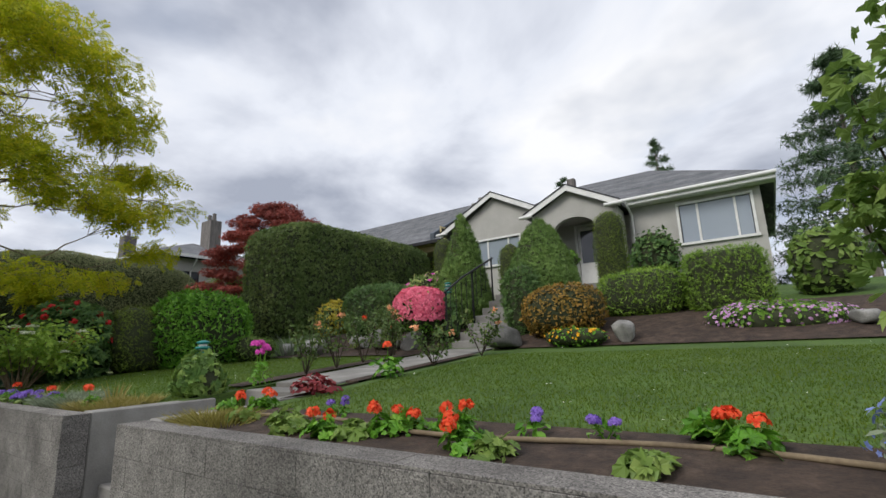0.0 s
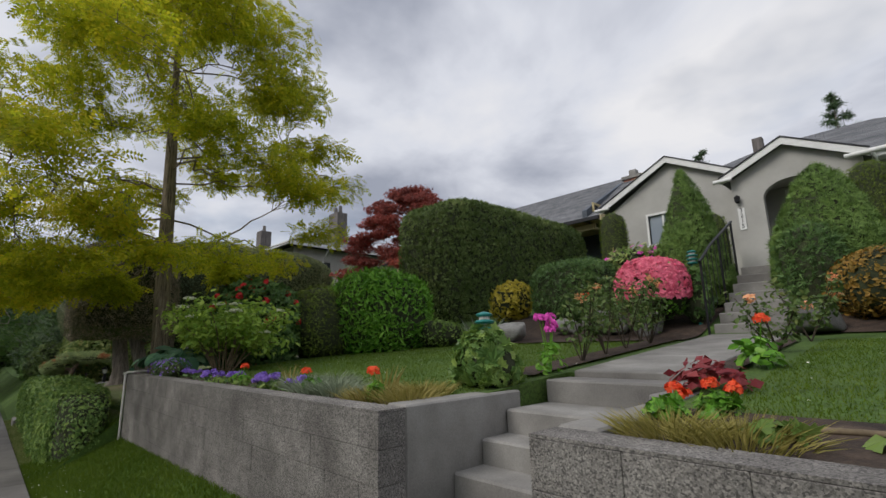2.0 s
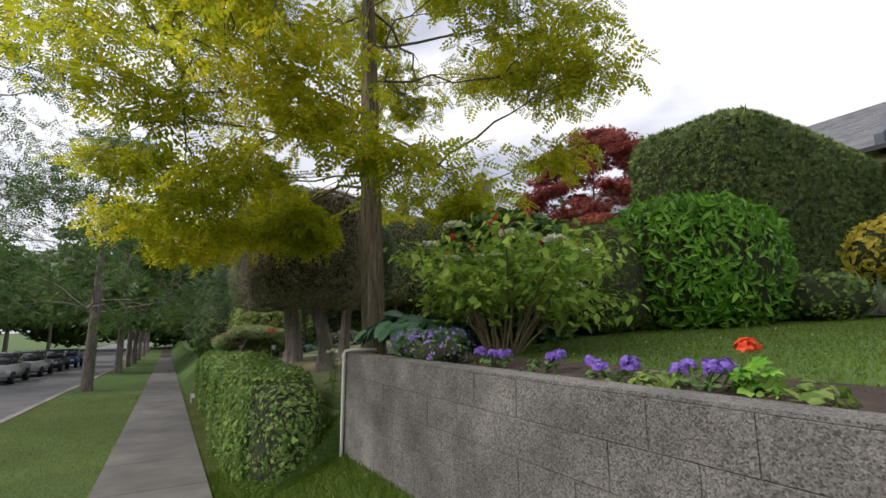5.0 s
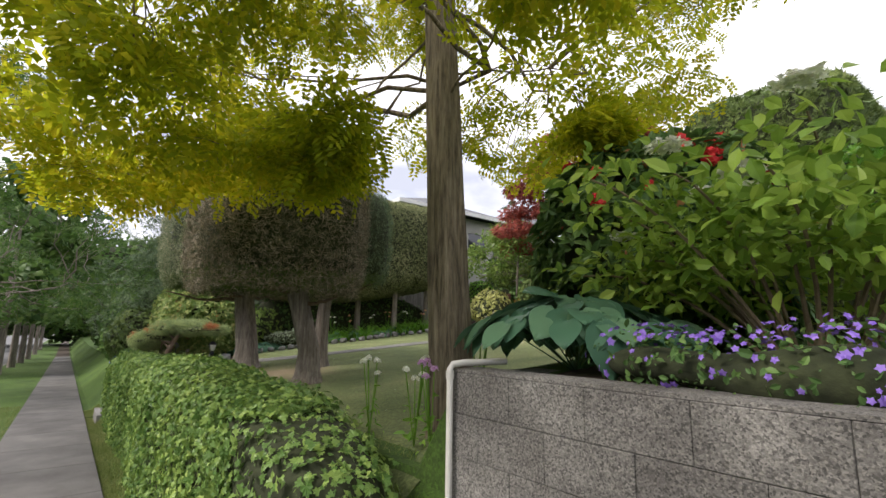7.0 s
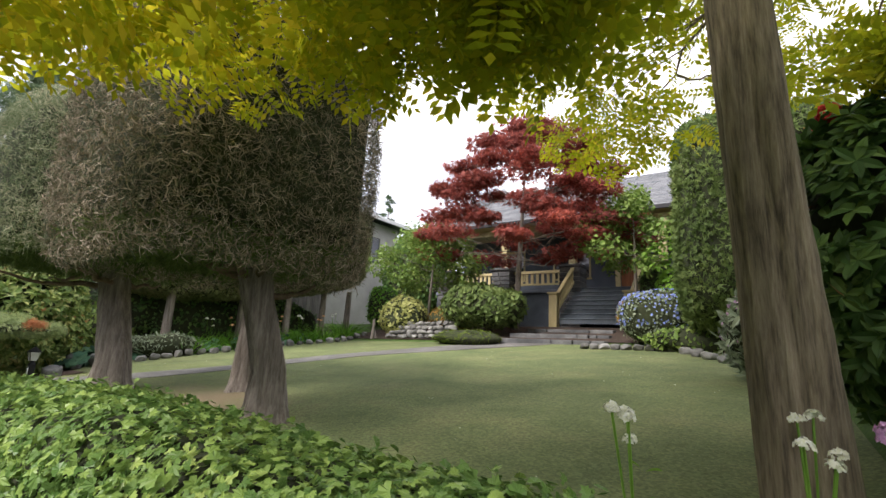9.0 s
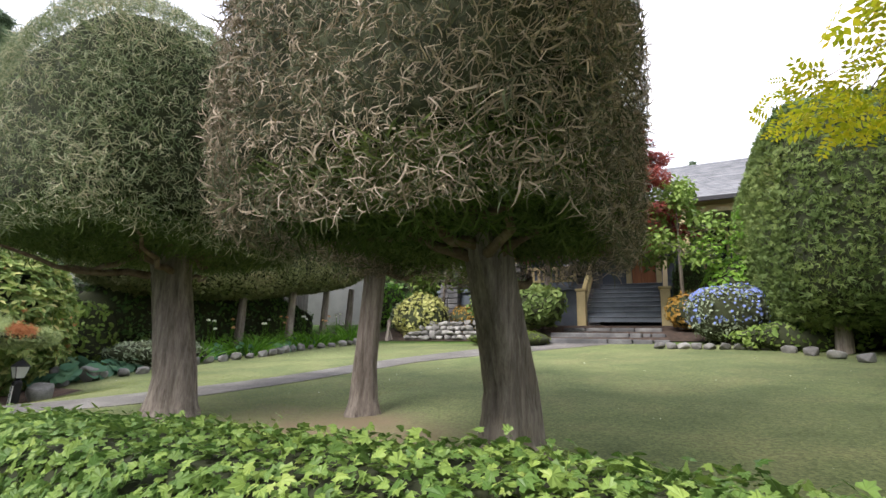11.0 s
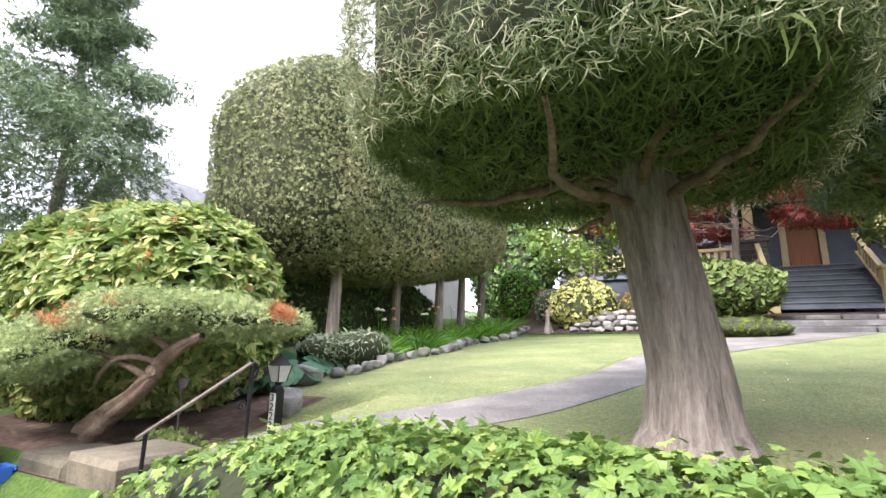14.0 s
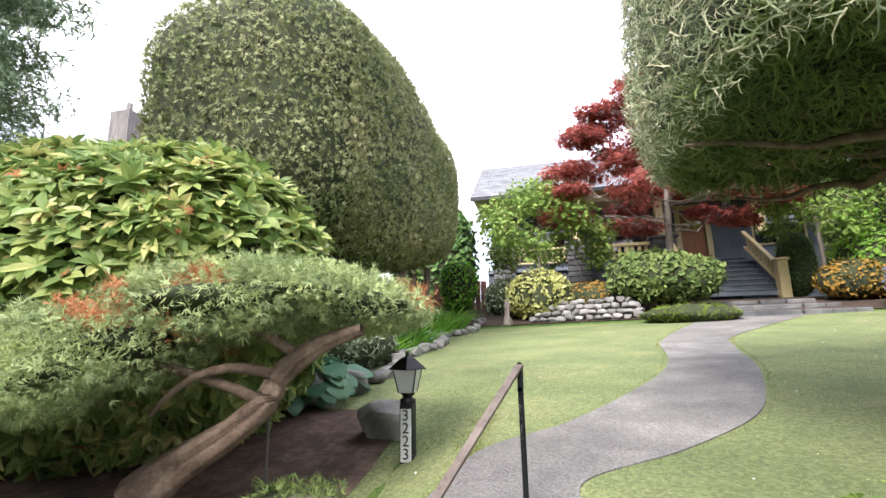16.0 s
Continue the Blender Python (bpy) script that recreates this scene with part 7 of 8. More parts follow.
part("rail", slab([(-22.58, 1.44, 0.565), (-22.548, 1.43, 0.565), (-22.274, 1.94, 0.975), (-22.306, 1.94, 0.975)], 0.012), RUSTM, rail)
meshob("rail_curl", *tube([(-22.29, 1.94 + 0.05 * math.sin(a), 0.92 + 0.05 * math.cos(a)) for a in np.linspace(0, 3.6, 10)], 0.013, 8), BLACKM, rail, smooth=True)
for zz_, yy in ((0.79, 1.86), (0.71, 1.89)):
    meshob("scroll", *tube([(-22.29, yy + 0.035 * (1 - a / 9) * math.cos(a), zz_ + 0.035 * (1 - a / 9) * math.sin(a)) for a in np.linspace(0, 7, 16)], 0.005, 6), BLACKM, rail, smooth=True)


def lantern():
    x, y, z = -23.05, 2.88, 0.30
    ob = thing("post_lantern", x, y, z, "black square post lantern with white house numbers", "lantern")
    bevel_box("post", x - 0.042, x + 0.042, y - 0.042, y + 0.042, z - 0.1, z + 0.40, BLACKM, ob, 0.005)
    meshob("collar", *tube([(x, y, z + 0.40), (x, y, z + 0.42), (x, y, z + 0.44)], [0.05, 0.052, 0.025], 12), BLACKM, ob, smooth=True)
    meshob("base_plate", *tube([(x, y, z + 0.44), (x, y, z + 0.455), (x, y, z + 0.465)], [0.03, 0.045, 0.045], 4), BLACKM, ob)
    zb, zt = z + 0.465, z + 0.605
    rb, rt = 0.05, 0.08
    for k in range(4):
        a0, a1 = k * math.pi / 2 + math.pi / 4, (k + 1) * math.pi / 2 + math.pi / 4
        p = [(x + rb * 1.3 * math.cos(a0), y + rb * 1.3 * math.sin(a0), zb), (x + rb * 1.3 * math.cos(a1), y + rb * 1.3 * math.sin(a1), zb), (x + rt * 1.3 * math.cos(a1), y + rt * 1.3 * math.sin(a1), zt), (x + rt * 1.3 * math.cos(a0), y + rt * 1.3 * math.sin(a0), zt)]
        cen = np.array([x, y, (zb + zt) / 2])
        V = np.array(p + [tuple(cen + (np.array(v) - cen) * 0.96) for v in p])
        meshob("glass_pane", V, BOXQ, FROST, ob)
        meshob("corner_bar", *tube([p[0], p[3]], 0.005, 5), BLACKM, ob)
    V, F = tube([(x, y, zt), (x, y, zt + 0.006), (x, y, zt + 0.03), (x, y, zt + 0.07), (x, y, zt + 0.085), (x, y, zt + 0.11)], [0.118, 0.118, 0.09, 0.045, 0.015, 0.003], 4)
    meshob("roof", V, F, BLACKM, ob)
    pl = bevel_box("number_plate", x - 0.034, x + 0.034, y - 0.052, y - 0.0435, z + 0.06, z + 0.37, WHITE, ob, 0.002)
    for k, ch_ in enumerate("3223"):
        text(pl, ch_, 0.09, pose(x, y - 0.0545, z + 0.33 - 0.075 * k, 90, 0, 0), BLACKM)


BOXQ = np.array([(0, 1, 2, 3), (7, 6, 5, 4), (0, 4, 5, 1), (1, 5, 6, 2), (2, 6, 7, 3), (3, 7, 4, 0)])
FROST = plain("frosted_glass", (0.55, 0.56, 0.55), 0.25)
lantern()


# ---- juniper and rhododendron ----
def juniper():
    x, y = -24.0, 2.0
    z = gz(x, y)
    ob = thing("windswept_juniper", x, y, z, "windswept cloud-pruned juniper with a leaning twisted trunk", "tree")
    spine = np.array([(-24.10, 1.95, 0.37), (-23.97, 1.98, 0.49), (-23.65, 2.00, 0.68), (-23.50, 2.02, 0.80), (-23.46, 2.05, 0.92), (-23.37, 2.08, 1.01), (-23.23, 2.10, 1.09), (-23.05, 2.10, 1.14)])
    V, F = ridged(spine, [0.12, 0.085, 0.062, 0.058, 0.055, 0.05, 0.04, 0.025], 26, 0.13, 26, 3)
    meshob("trunk", V, F, BARKR, ob, smooth=True)
    for a, b in (((-23.46, 2.05, 0.92), (-24.03, 1.90, 0.76)), ((-23.37, 2.08, 1.01), (-24.0, 2.0, 1.15)), ((-23.50, 2.02, 0.80), (-24.6, 1.9, 0.95))):
        V, F = tube(curve3(a, b, 0.12, 0.08, 9), np.linspace(0.03, 0.012, 9), 9, 0.06)
        meshob("limb", V, F, BARKR, ob, smooth=True)
    pads = [(-23.3, 2.95, 1.27, 0.36, 0.34, 0.10), (-23.28, 2.5, 1.29, 0.42, 0.42, 0.13), (-23.5, 2.15, 1.33, 0.46, 0.40, 0.13), (-23.7, 2.5, 1.36, 0.5, 0.45, 0.13),
            (-23.8, 2.0, 1.30, 0.5, 0.4, 0.14), (-24.25, 2.3, 1.22, 0.5, 0.45, 0.16), (-24.3, 1.8, 1.10, 0.46, 0.38, 0.16), (-24.75, 2.0, 1.08, 0.5, 0.45, 0.15),
            (-24.65, 1.6, 1.0, 0.42, 0.34, 0.15), (-25.1, 1.75, 0.95, 0.45, 0.4, 0.15), (-25.45, 1.7, 0.88, 0.38, 0.36, 0.14), (-24.35, 1.5, 0.98, 0.36, 0.28, 0.14)]
    for k, (px, py, pz, a, b, h) in enumerate(pads):
        # small dark body: shade inside the pad, given as colour
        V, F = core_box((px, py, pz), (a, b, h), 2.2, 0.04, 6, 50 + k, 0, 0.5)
        meshob("inner_foliage", V, F, SHADECORE, ob, smooth=True)
        P, N = shell_box(7000, (px, py, pz), (a, b, h), 2.2, 0.05, 17, 50 + k)
        P = P + N * rng.normal(0, 0.03, len(P))[:, None]
        dead = (lumps(P, 1, 8.0, 93) > 0.57) & (N[:, 2] > 0.0)
        V, F = scatter(P[~dead], N[~dead], 0.036, T_NEED, 0.9, (0.2, -0.3, 0.3), 0.4, 0.7)
        meshob("foliage_pad", V, F, L_JUNI, ob, kind="stuff")
        if dead.sum() > 3:
            V, F = scatter(P[dead], N[dead], 0.055, T_SPRAY, 0.6, (0.2, -0.3, 0.3), 0.3, 0.4)
            meshob("dead_patch", V, F, L_DEAD, ob, kind="stuff")


juniper()
bush("creeping_juniper", "small low feathery green ground cover in the mulch", "ground cover", -23.41, 2.2, (0.26, 0.16, 0.09), 1700, 0.045, L_HEDGE, T_NEED, 2.0, 0.06, 9, 96, sink=0.02, lift=0.7, stems=False, shrink=0.5)
for x_, y_, r_ in ((-24.62, 1.25, 0.42), (-25.4, 1.25, 0.55), (-26.4, 1.5, 0.6)):
    bush("blue_flowered_shrub", "low grey-green shrub with scattered small blue flowers", "shrub", x_, y_, (r_, 0.3, 0.34), 3200, 0.055, L_DARK, T_LONG, 2.1, 0.08, 6, 97, sink=0.05, lift=0.5, depth=0.1, shrink=0.7, group="blue-flowered shrubs", flowers=((F_BLUE, 26, 0.05),))


def rhododendron(x, y, rad, n, label, seed, z0=None, size=0.14, lm=None, bloom=None):
    z = gz(x, y) if z0 is None else z0
    ob = thing("rhododendron", x, y, z, label, "shrub")
    c = (x, y, z + rad[2] - 0.2)
    # shrunken body in shade colour, seen between the leaf whorls
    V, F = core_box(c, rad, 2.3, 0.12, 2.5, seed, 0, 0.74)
    meshob("inner_foliage", V, F, SHADECORE, ob, smooth=True)
    P, N = shell_box(n, c, rad, 2.3, 0.13, 2.5, seed)
    P = P - N * np.abs(rng.normal(0, 0.08, n))[:, None]
    W = 7
    k = np.repeat(np.arange(n), W)
    A = unit(unit(N + 0.5 * rng.normal(0, 1, N.shape)) + np.array([0, 0, 0.5]))
    ref = unit(np.cross(A, rng.normal(0, 1, A.shape)))
    ref2 = np.cross(A, ref)
    th = np.tile(np.arange(W) * 2 * np.pi / W, n) + np.repeat(rng.uniform(0, 6, n), W) + rng.normal(0, 0.15, n * W)
    radial = np.cos(th)[:, None] * ref[k] + np.sin(th)[:, None] * ref2[k]
    Y = unit(radial + A[k] * rng.uniform(-0.1, 0.45, (n * W, 1)))
    Z = unit(A[k] - Y * (A[k] * Y).sum(-1, keepdims=True))
    X = np.cross(Y, Z)
    s = size * rng.uniform(0.75, 1.2, n * W)
    tv, tf = T_LONG
    V = P[k][:, None] + s[:, None, None] * (tv[None, :, 0:1] * X[:, None] * 1.2 + tv[None, :, 1:2] * Y[:, None] + tv[None, :, 2:3] * Z[:, None])
    F = (np.arange(n * W)[:, None, None] * len(tv) + tf[None]).reshape(-1, 3)
    meshob("leaves", V.reshape(-1, 3), F, lm or L_RHODO, ob, kind="stuff")
    for i in (rng.choice(np.flatnonzero(P[:, 2] > c[2] - 0.1), 26, replace=False) if bloom else ()):
        d_ = unit(rng.normal(0, 1, (46, 3)))
        V, F = scatter(P[i] + N[i] * 0.05 + d_ * 0.055, d_, 0.05, T_FLOWER, 0.4)
        meshob("flower_truss", V, F, bloom, ob, kind="stuff")
    q = rng.choice(n, n // 9)
    V, F = scatter(P[q] + N[q] * 0.03, N[q], 0.07, T_PALM, 0.6, (0, 0, 0), 0.3, 0.3)
    meshob("spent_blossom", V, F, L_DEAD, ob, kind="stuff")
    pcs = [tube(curve3((x, y, z - 0.05), (x + 0.5 * rad[0] * math.cos(a), y + 0.5 * rad[1] * math.sin(a), c[2]), 0.05), np.linspace(0.04, 0.015, 7), 7) for a in np.arange(0, 6, 0.9)]
    V, F = join(*pcs)
    meshob("stem_bundle", V, F, TWIG, ob, kind="stuff")


rhododendron(-11.8, 3.5, (0.95, 0.8, 0.92), 1300, "dark leafy rhododendron with red flower clusters", 4, None, 0.12, L_DARK, F_REDR)
rhododendron(-25.8, 3.1, (2.1, 1.15, 1.28), 4300, "large mounded rhododendron with yellow-green leaf whorls and spent flowers", 70)

# planting of the far border and before the porch
bush("round_green_shrub", "wide rounded leafy green shrub before the porch steps", "shrub", -19.3, 11.8, (1.25, 0.8, 0.62), 6500, 0.12, L_HEDGE, T_OVAL, 2.3, 0.1, 4, 80, z0=1.85, sink=0.0, depth=0.08)
bush("low_juniper_mat", "low dark green spreading mat at the lawn's edge", "ground cover", -19.2, 10.6, (1.0, 0.55, 0.2), 5000, 0.07, L_YEW, T_NEED, 2.2, 0.05, 5, 81, sink=0.05, lift=0.4, stems=False)
bush("yellow_variegated_shrub", "rounded pale yellow-green shrub by the stone wall", "shrub", -22.3, 11.8, (0.85, 0.6, 0.62), 3600, 0.10, L_PALEYEL, T_OVAL, 2.2, 0.08, 5, 82, sink=0.05)
bush("grey_green_shrub", "grey-green rounded shrub by the fence", "shrub", -23.2, 12.6, (0.55, 0.5, 0.5), 2400, 0.07, L_SILVER, T_OVAL, 2.2, 0.08, 5, 83, sink=0.05)
bush("bronze_heather", "bronze-green low shrub above the stone wall", "shrub", -20.7, 12.3, (0.8, 0.5, 0.42), 3000, 0.07, L_ORANGE, T_OVAL, 2.2, 0.1, 5, 84, sink=0.0)
bush("blue_ceanothus", "rounded shrub with powder-blue flowers", "shrub", -14.6, 10.9, (0.75, 0.6, 0.6), 3000, 0.06, L_SILVER, T_OVAL, 2.2, 0.08, 5, 85, sink=0.0, flowers=((F_BLUE, 600, 0.05),))
bush("green_shrub", "leafy green shrub before the windows", "shrub", -14.0, 13.2, (1.0, 0.8, 0.9), 4200, 0.11, L_HYD, T_OVAL, 2.2, 0.1, 4, 86, sink=0.1)
bush("bronze_shrub", "bronze-leaved shrub beside the porch steps", "shrub", -15.1, 12.6, (0.8, 0.5, 0.45), 3000, 0.08, L_ORANGE, T_OVAL, 2.2, 0.1, 5, 87, sink=0.0)
bush("dark_columnar_shrub", "dark green upright shrub beside the porch", "shrub", -15.2, 14.6, (0.5, 0.5, 0.95), 5000, 0.1, L_DARK, T_SPRAY, 2.4, 0.06, 5, 88, sink=0.0, lift=0.5)
bush("low_green_border", "low green border plants at the lawn's edge", "ground cover", -13.6, 9.9, (1.2, 0.4, 0.25), 4000, 0.08, L_LIME, T_OVAL, 2.2, 0.08, 5, 89, sink=0.05, stems=False)
bush("lupin_clump", "tall grey-green clump with pale lilac spikes", "flowers", -12.7, 6.4, (0.5, 0.7, 0.6), 3000, 0.1, L_SILVER, T_LONG, 2.0, 0.12, 5, 90, sink=0.0, lift=0.5, flowers=((F_LILAC, 120, 0.05),))
bush("dark_camellia", "dark evergreen shrub beneath the clipped hedge", "shrub", -24.6, 13.4, (0.55, 0.5, 0.8), 3600, 0.09, L_BOX, T_OVAL, 2.4, 0.08, 5, 91, sink=0.05)
for k in range(12):
    grassy("day_lily", "arching green day lily clump in the border", -24.75 + rng.normal(0, 0.2), 6.2 + 0.5 * k, 0.3, 0.62, 90, L_BOX, "day lilies", 1.4, 1.0)
for k in range(7):
    flowering("border_flower", "border plant with small pale flowers", -25.0 + rng.normal(0, 0.2), 7.0 + 0.75 * k, 0.15, 0.75, L_BOX, (F_WHITE, F_PEACH)[k % 2], 40, 3, 0.07, 0.04, T_LONG, "border flowers")
bush("silver_edging_plants", "grey-green low plants spilling to the edging stones", "ground cover", -24.6, 5.6, (0.45, 1.0, 0.3), 4200, 0.07, L_SILVER, T_LONG, 2.2, 0.08, 6, 92, sink=0.05, lift=0.4, stems=False)
bush("dark_border_shrubs", "dark shrubs beneath the tall hedge", "shrub", -26.7, 8.5, (0.6, 3.6, 0.95), 9000, 0.1, L_DARK, T_OVAL, 2.6, 0.15, 3, 93, sink=0.1)
bush("lime_border_shrub", "yellow-green shrub beside the far bed", "shrub", -26.8, 5.4, (0.6, 0.6, 0.8), 2600, 0.1, L_LIME, T_OVAL, 2.2, 0.1, 5, 94, sink=0.1)

bush("dark_tall_shrub", "tall dark shrub between the hedge and the house", "shrub", -26.4, 18.0, (1.7, 1.2, 2.4), 6000, 0.2, L_DARK, T_OVAL, 2.5, 0.15, 2, 95, sink=0.2)

# fences and small building behind the tall hedge
fc = thing("garden_fence", -28.5, 10, 1.0, "weathered grey board fence behind the tall hedge", "fence")
for k in range(46):
    yy = 4.5 + 0.22 * k
    meshob("board", *box(-29.3, -29.26, yy, yy + 0.205, gz(-29, yy) - 0.1, gz(-29, yy) + 1.9), FENCE, fc)
gt = thing("red_fence", -24.4, 15.0, 2.0, "short red-brown board fence beside the house", "fence")
for k in range(9):
    xx = -25.6 + 0.19 * k
    meshob("board", *box(xx, xx + 0.18, 14.6, 14.63, 1.8, 2.95), REDFENCE, gt)

# small lawn-bed path light under the juniper
pl_ob = thing("path_light", -23.75, 2.45, gz(-23.75, 2.45), "small grey stake path light in the mulch", "path light")
meshob("stake", *tube([(-23.75, 2.45, gz(-23.75, 2.45) - 0.02), (-23.75, 2.45, 0.72)], 0.008, 6), FENCE, pl_ob)
meshob("head", *tube([(-23.75, 2.45, 0.70), (-23.75, 2.45, 0.78), (-23.75, 2.45, 0.79)], [0.035, 0.045, 0.01], 10), FENCE, pl_ob)


# ---- parked cars ----
def car(x, y, paint, label):
    z = gz(x, y)
    ob = thing("parked_car", x, y, z, label, "car", "parked cars")
    m_ = plain(label.split()[0] + "_car_paint", paint, 0.25, 0.3)
    body = [(-2.2, 0.35), (-2.25, 0.6), (-2.1, 0.85), (-1.3, 0.92), (1.2, 0.95), (2.0, 0.85), (2.2, 0.6), (2.15, 0.32)]
    cab = [(-1.35, 0.9), (-0.75, 1.42), (0.6, 1.45), (1.35, 0.93)]
    bm = prism([(x + a, z + b) for a, b in body], y - 0.88, y + 0.88)
    bmesh.ops.bevel(bm, geom=bm.edges[:], offset=0.07, segments=2, affect="EDGES")
    bo = part("body", bm, m_, ob, smooth=True)
    bm = prism([(x + a, z + b) for a, b in cab], y - 0.74, y + 0.74)
    bmesh.ops.bevel(bm, geom=bm.edges[:], offset=0.08, segments=2, affect="EDGES")
    part("cabin", bm, GLASS, ob, smooth=True)
    part("roof_panel", slab([(x - 0.75, y - 0.7, z + 1.47), (x + 0.6, y - 0.7, z + 1.49), (x + 0.6, y + 0.7, z + 1.49), (x - 0.75, y + 0.7, z + 1.47)], 0.05), m_, ob)
    for wx in (-1.35, 1.35):
        for wy in (-0.88, 0.88):
            w_ = meshob("wheel", *tube([(x + wx, y + wy - 0.1, z + 0.32), (x + wx, y + wy - 0.09, z + 0.32), (x + wx, y + wy + 0.09, z + 0.32), (x + wx, y + wy + 0.1, z + 0.32)], [0.25, 0.32, 0.32, 0.25], 18), BLACKM, ob, smooth=True)
            meshob("rim", *tube([(x + wx, y + wy - 0.11, z + 0.32), (x + wx, y + wy + 0.11, z + 0.32)], [0.19, 0.19], 14), FENCE, w_)
    for s_ in (-0.62, 0.62):
        meshob("headlight", *box(x + 2.12, x + 2.2, y + s_ - 0.18, y + s_ + 0.18, z + 0.62, z + 0.76), FROST, ob)


car(-38.5, -7.2, (0.45, 0.46, 0.47), "silver sedan parked at the far side of the road")
car(-44.5, -7.2, (0.5, 0.5, 0.5), "white hatchback parked at the far side of the road")
car(-50.5, -7.2, (0.04, 0.05, 0.07), "dark sedan parked at the far side of the road")
car(-57.0, -7.2, (0.03, 0.06, 0.2), "blue hatchback parked at the far side of the road")

# neighbouring shrubs further down the sidewalk
for k, (x, y, a, b, h) in enumerate(((-29.5, 1.9, 1.5, 0.9, 1.0), (-34, 2.2, 2.0, 1.2, 1.6), (-39, 2.4, 2.0, 1.2, 1.2), (-46, 3.0, 3.0, 2.0, 2.4), (-56, 3.5, 4, 2.2, 2.2))):
    bush("sidewalk_shrub", "dark green shrub beside the sidewalk further on", "shrub", x, y, (a, b, h), 7000, 0.14 + 0.03 * k, L_DARK if k % 2 else L_HEDGE, T_DIAM, 2.4, 0.2, 2, 100 + k, sink=0.2, group="sidewalk shrubs", stems=False)
bush("wooded_backdrop", "dense dark trees closing the street's end", "trees", -105, 2, (8, 26, 8), 16000, 0.9, L_STREET, T_DIAM, 3, 1.2, 0.4, 120, sink=0.5, stems=False)
bush("wooded_backdrop", "dense green trees across the road", "trees", -45, -24, (60, 4, 5.5), 16000, 0.8, L_STREET, T_DIAM, 4, 1.2, 0.3, 121, sink=0.3, stems=False)

# ---- grass blades ----
def blades(name, x0, x1, y0, y1, n, h, lm, label, ok=None):
    x, y = rng.uniform(x0, x1, n), rng.uniform(y0, y1, n)
    if ok is not None:
        k = ok(x, y); x, y = x[k], y[k]
    P = np.stack([x, y, g(x, y) - 0.012], -1)
    N = np.zeros_like(P); N[:, 1] = -1
    m = len(P)
    Y = unit(np.array([0, 0, 1.0]) + rng.normal(0, 0.4, (m, 3)))
    X = unit(np.cross(Y, rng.normal(0, 1, (m, 3))))
    s = h * rng.uniform(0.5, 1.3, m)
    V = np.stack([P - X * 0.0035, P + X * 0.0035, P + Y * s[:, None]], 1).reshape(-1, 3)
    ob = meshob(name, V, np.arange(3 * m).reshape(-1, 3), lm, kind="stuff", loc=((x0 + x1) / 2, (y0 + y1) / 2, gz((x0 + x1) / 2, (y0 + y1) / 2)), label=label)
    return tagged(ob, category="grass")


blades("verge_grass", -14, -5.2, 0.47, 1.55, 60000, 0.05, L_BLADE, "lush green grass between sidewalk and wall")
blades("lawn_grass", -11, -5.2, 2.4, 6.8, 50000, 0.022, L_BLADE, "short mown green lawn grass")
blades("lawn_grass", -3.6, 2.6, 2.5, 6.5, 62000, 0.022, L_BLADE, "short mown green lawn grass")
in_path = lambda x, y: ~((x > np.interp(y, LL[:, 1], LL[:, 0]) - 0.02) & (x < np.interp(y, RR[:, 1], RR[:, 0]) + 0.02) & (y < 11))
blades("pale_lawn_grass", -23.9, -12.4, 1.7, 7.0, 80000, 0.022, L_BLADE2, "short pale mown lawn grass with dry patches", lambda x, y: in_path(x, y) & ~((x < -21.6) & (y < 2.0)))
blades("pale_lawn_grass", -23.2, -18.5, 1.8, 5.2, 60000, 0.028, L_BLADE2, "short pale mown lawn grass with dry patches", lambda x, y: in_path(x, y) & ~((x < -21.6) & (y < 2.1)))
near_edge = lambda x, y: in_path(x, y) & ((np.abs(x - np.interp(y, LL[:, 1], LL[:, 0])) < 0.07) | (np.abs(x - np.interp(y, RR[:, 1], RR[:, 0])) < 0.07))
blades("path_edge_grass", -23, -16.5, 2.1, 10.5, 160000, 0.04, L_BLADE2, "untrimmed grass fringe along the garden path", near_edge)
blades("verge_grass", -26, -9, -3.0, -0.68, 40000, 0.04, L_BLADE2, "mown grass of the street verge")
blades("verge_grass", -24, -14, 0.48, 0.75, 16000, 0.05, L_BLADE2, "grass edge beside the sidewalk")


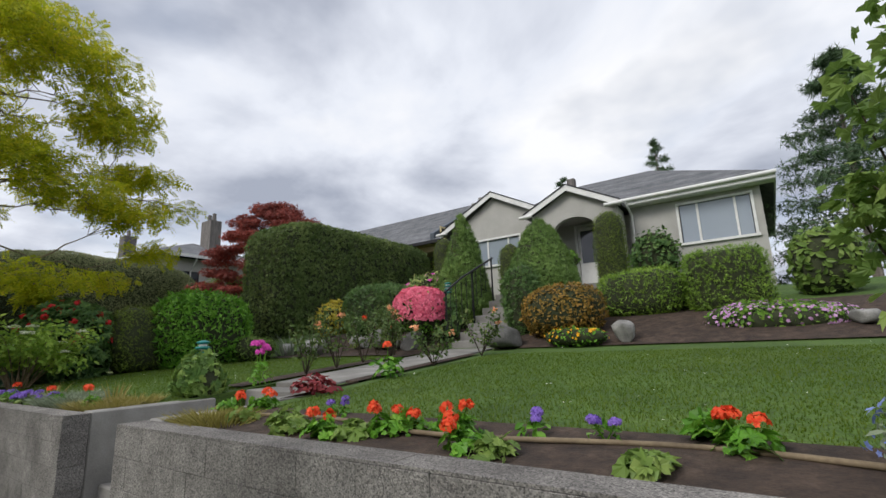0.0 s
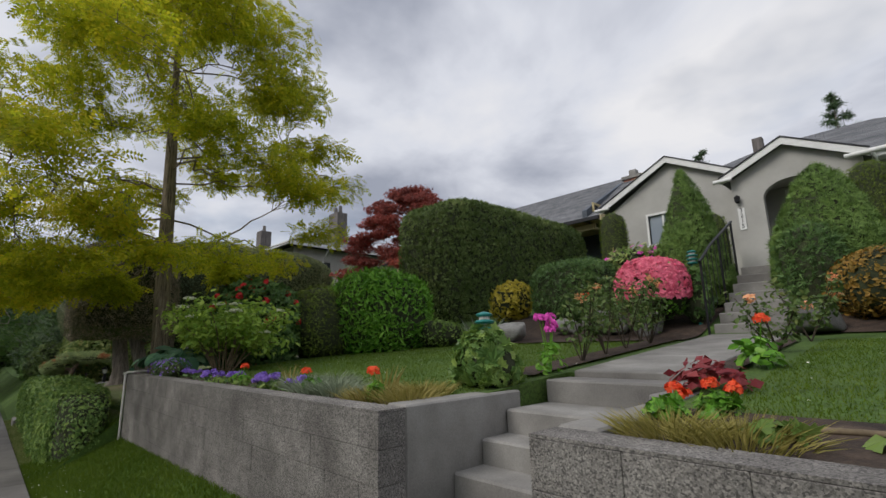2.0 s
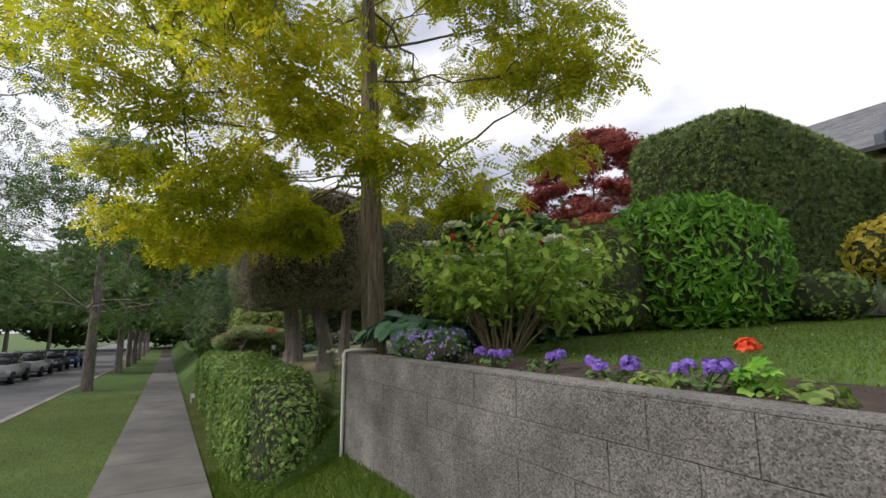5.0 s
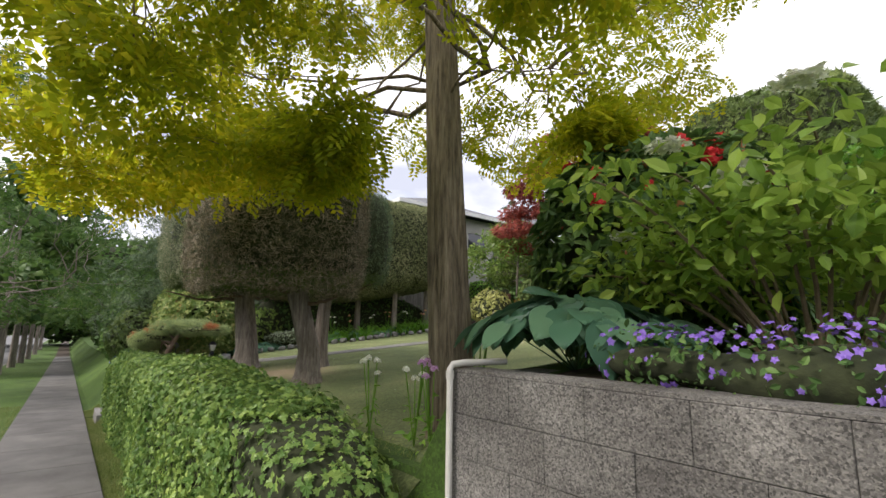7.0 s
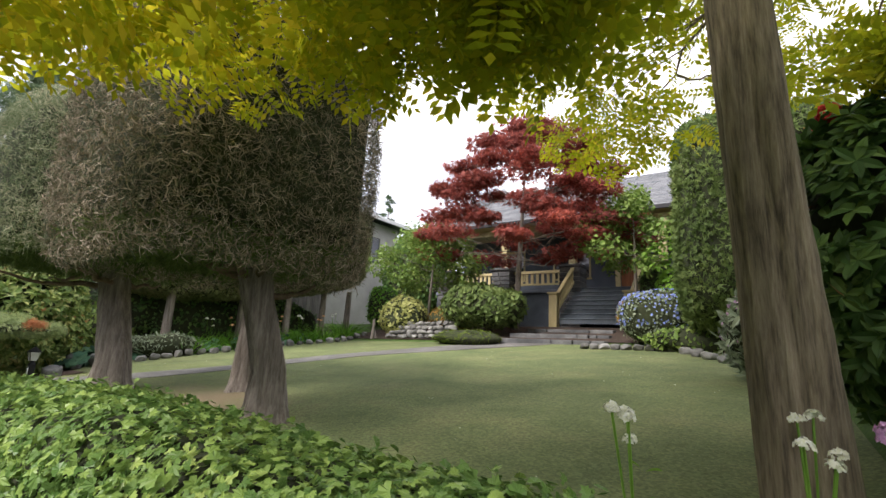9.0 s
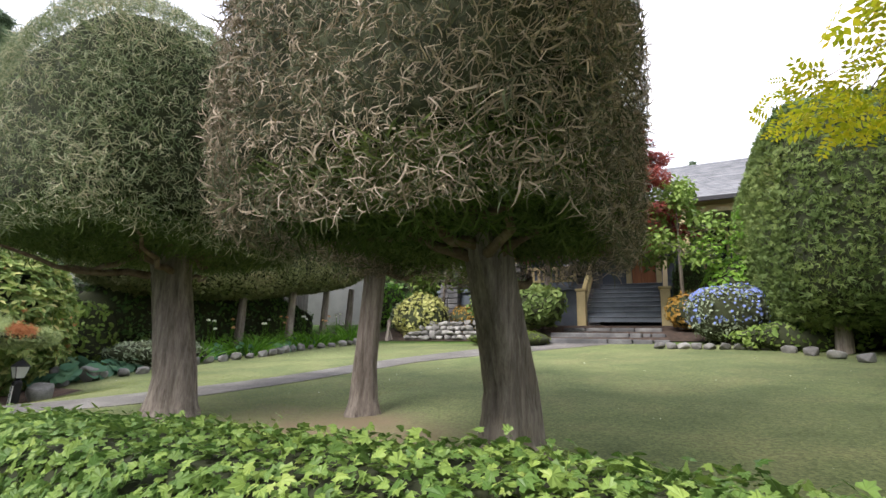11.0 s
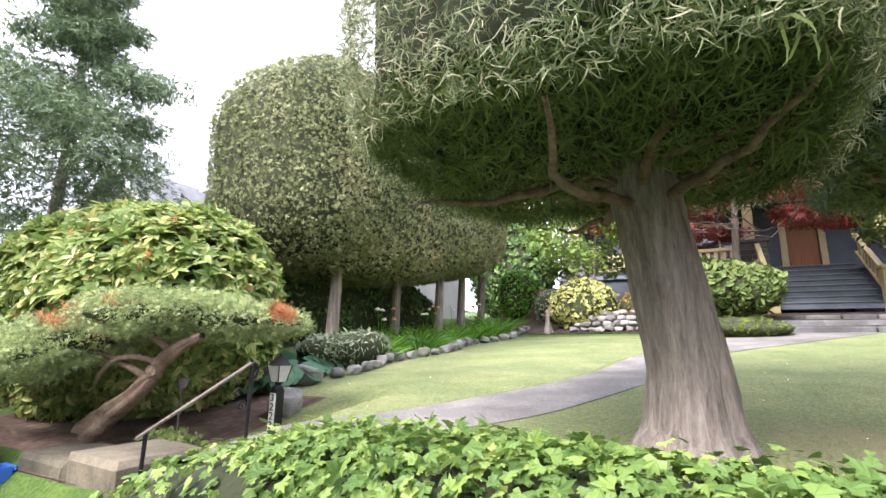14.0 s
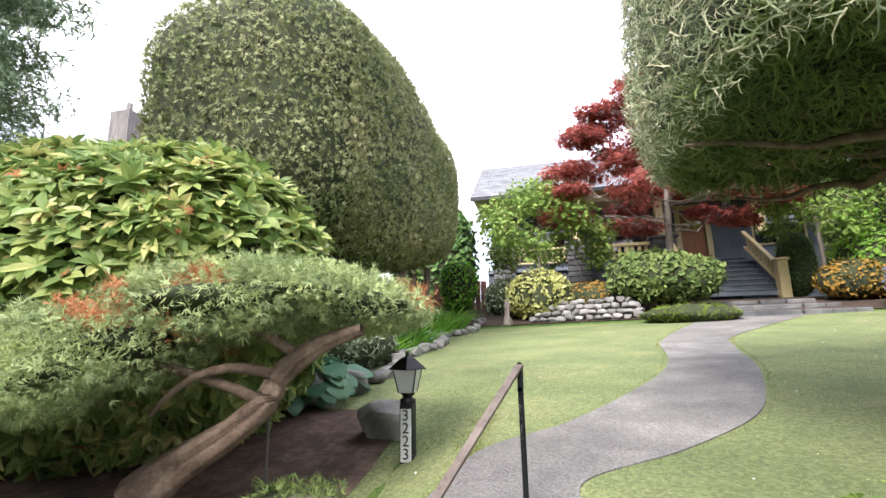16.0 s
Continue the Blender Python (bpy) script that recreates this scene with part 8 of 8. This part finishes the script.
# small white daisies and fallen petals in the lawns
def specks(name, x0, x1, y0, y1, n, lm, label, lift, size):
    x, y = rng.uniform(x0, x1, n), rng.uniform(y0, y1, n)
    k = in_path(x, y) if x0 < -15 else np.ones(n, bool)
    x, y = x[k], y[k]
    P = np.stack([x, y, g(x, y) + lift], -1)
    V, F = scatter(P, np.tile([0, 0, 1.0], (len(P), 1)), size, T_FLOWER, 0.3)
    o_ = meshob(name, V, F, lm, kind="stuff", loc=((x0 + x1) / 2, (y0 + y1) / 2, gz((x0 + x1) / 2, (y0 + y1) / 2)), label=label)
    tagged(o_, category="flowers")


specks("lawn_daisies", -11, -5.2, 2.5, 6.5, 90, F_WHITE, "tiny white daisies in the mown lawn", 0.016, 0.016)
specks("lawn_daisies", -3.5, 2.5, 2.6, 7, 80, F_WHITE, "tiny white daisies in the mown lawn", 0.016, 0.016)
specks("lawn_daisies", -23.5, -12.6, 2.0, 9.0, 200, F_WHITE, "tiny white clover heads in the pale lawn", 0.014, 0.011)
specks("fallen_petals", -16, 2, 0.38, 1.0, 240, F_WHITE, "fallen petals along the sidewalk's edge", 0.012, 0.02)

# neighbouring house further along
h4 = thing("neighbour_house", -41, 13, 1.0, "grey neighbouring house with a steep gable and chimney", "house")
meshob("wall", *wall_cells(-44.5, -37.5, 0.5, 5.6, [(-43.2, -41.8, 3.2, 4.8), (-40.2, -38.8, 3.2, 4.8)], 10.0, 10.2), STUCCO, h4)
meshob("wall", *box(-37.5, -37.3, 10.0, 19, 0.5, 5.6), STUCCO, h4)
part("gable", prism([(-44.5, 5.6), (-37.3, 5.6), (-40.9, 8.3)], 10.0, 10.2), STUCCO, h4)
for a, b in ((-43.2, -41.8), (-40.2, -38.8)):
    window(h4, a, b, 3.2, 4.8, 10.0, ((a + b) / 2,))
for xa in (-45.1, -36.7):
    part("roof", slab([(xa, 9.4, 5.25), (-40.9, 9.4, 8.45), (-40.9, 19.4, 8.45), (xa, 19.4, 5.25)], 0.15), SHINGLE, h4)
    part("bargeboard", slab([(xa, 9.33, 5.27), (-40.9, 9.33, 8.49), (-40.9, 9.39, 8.49), (xa, 9.39, 5.27)], 0.22), WHITE, h4)
meshob("chimney_stack", *box(-38.6, -37.7, 14.0, 14.8, 5.5, 10.4), FENCE, h4)
meshob("flue", *tube([(-38.15, 14.4, 10.4), (-38.15, 14.4, 10.9)], [0.14, 0.11], 8), FENCE, h4)
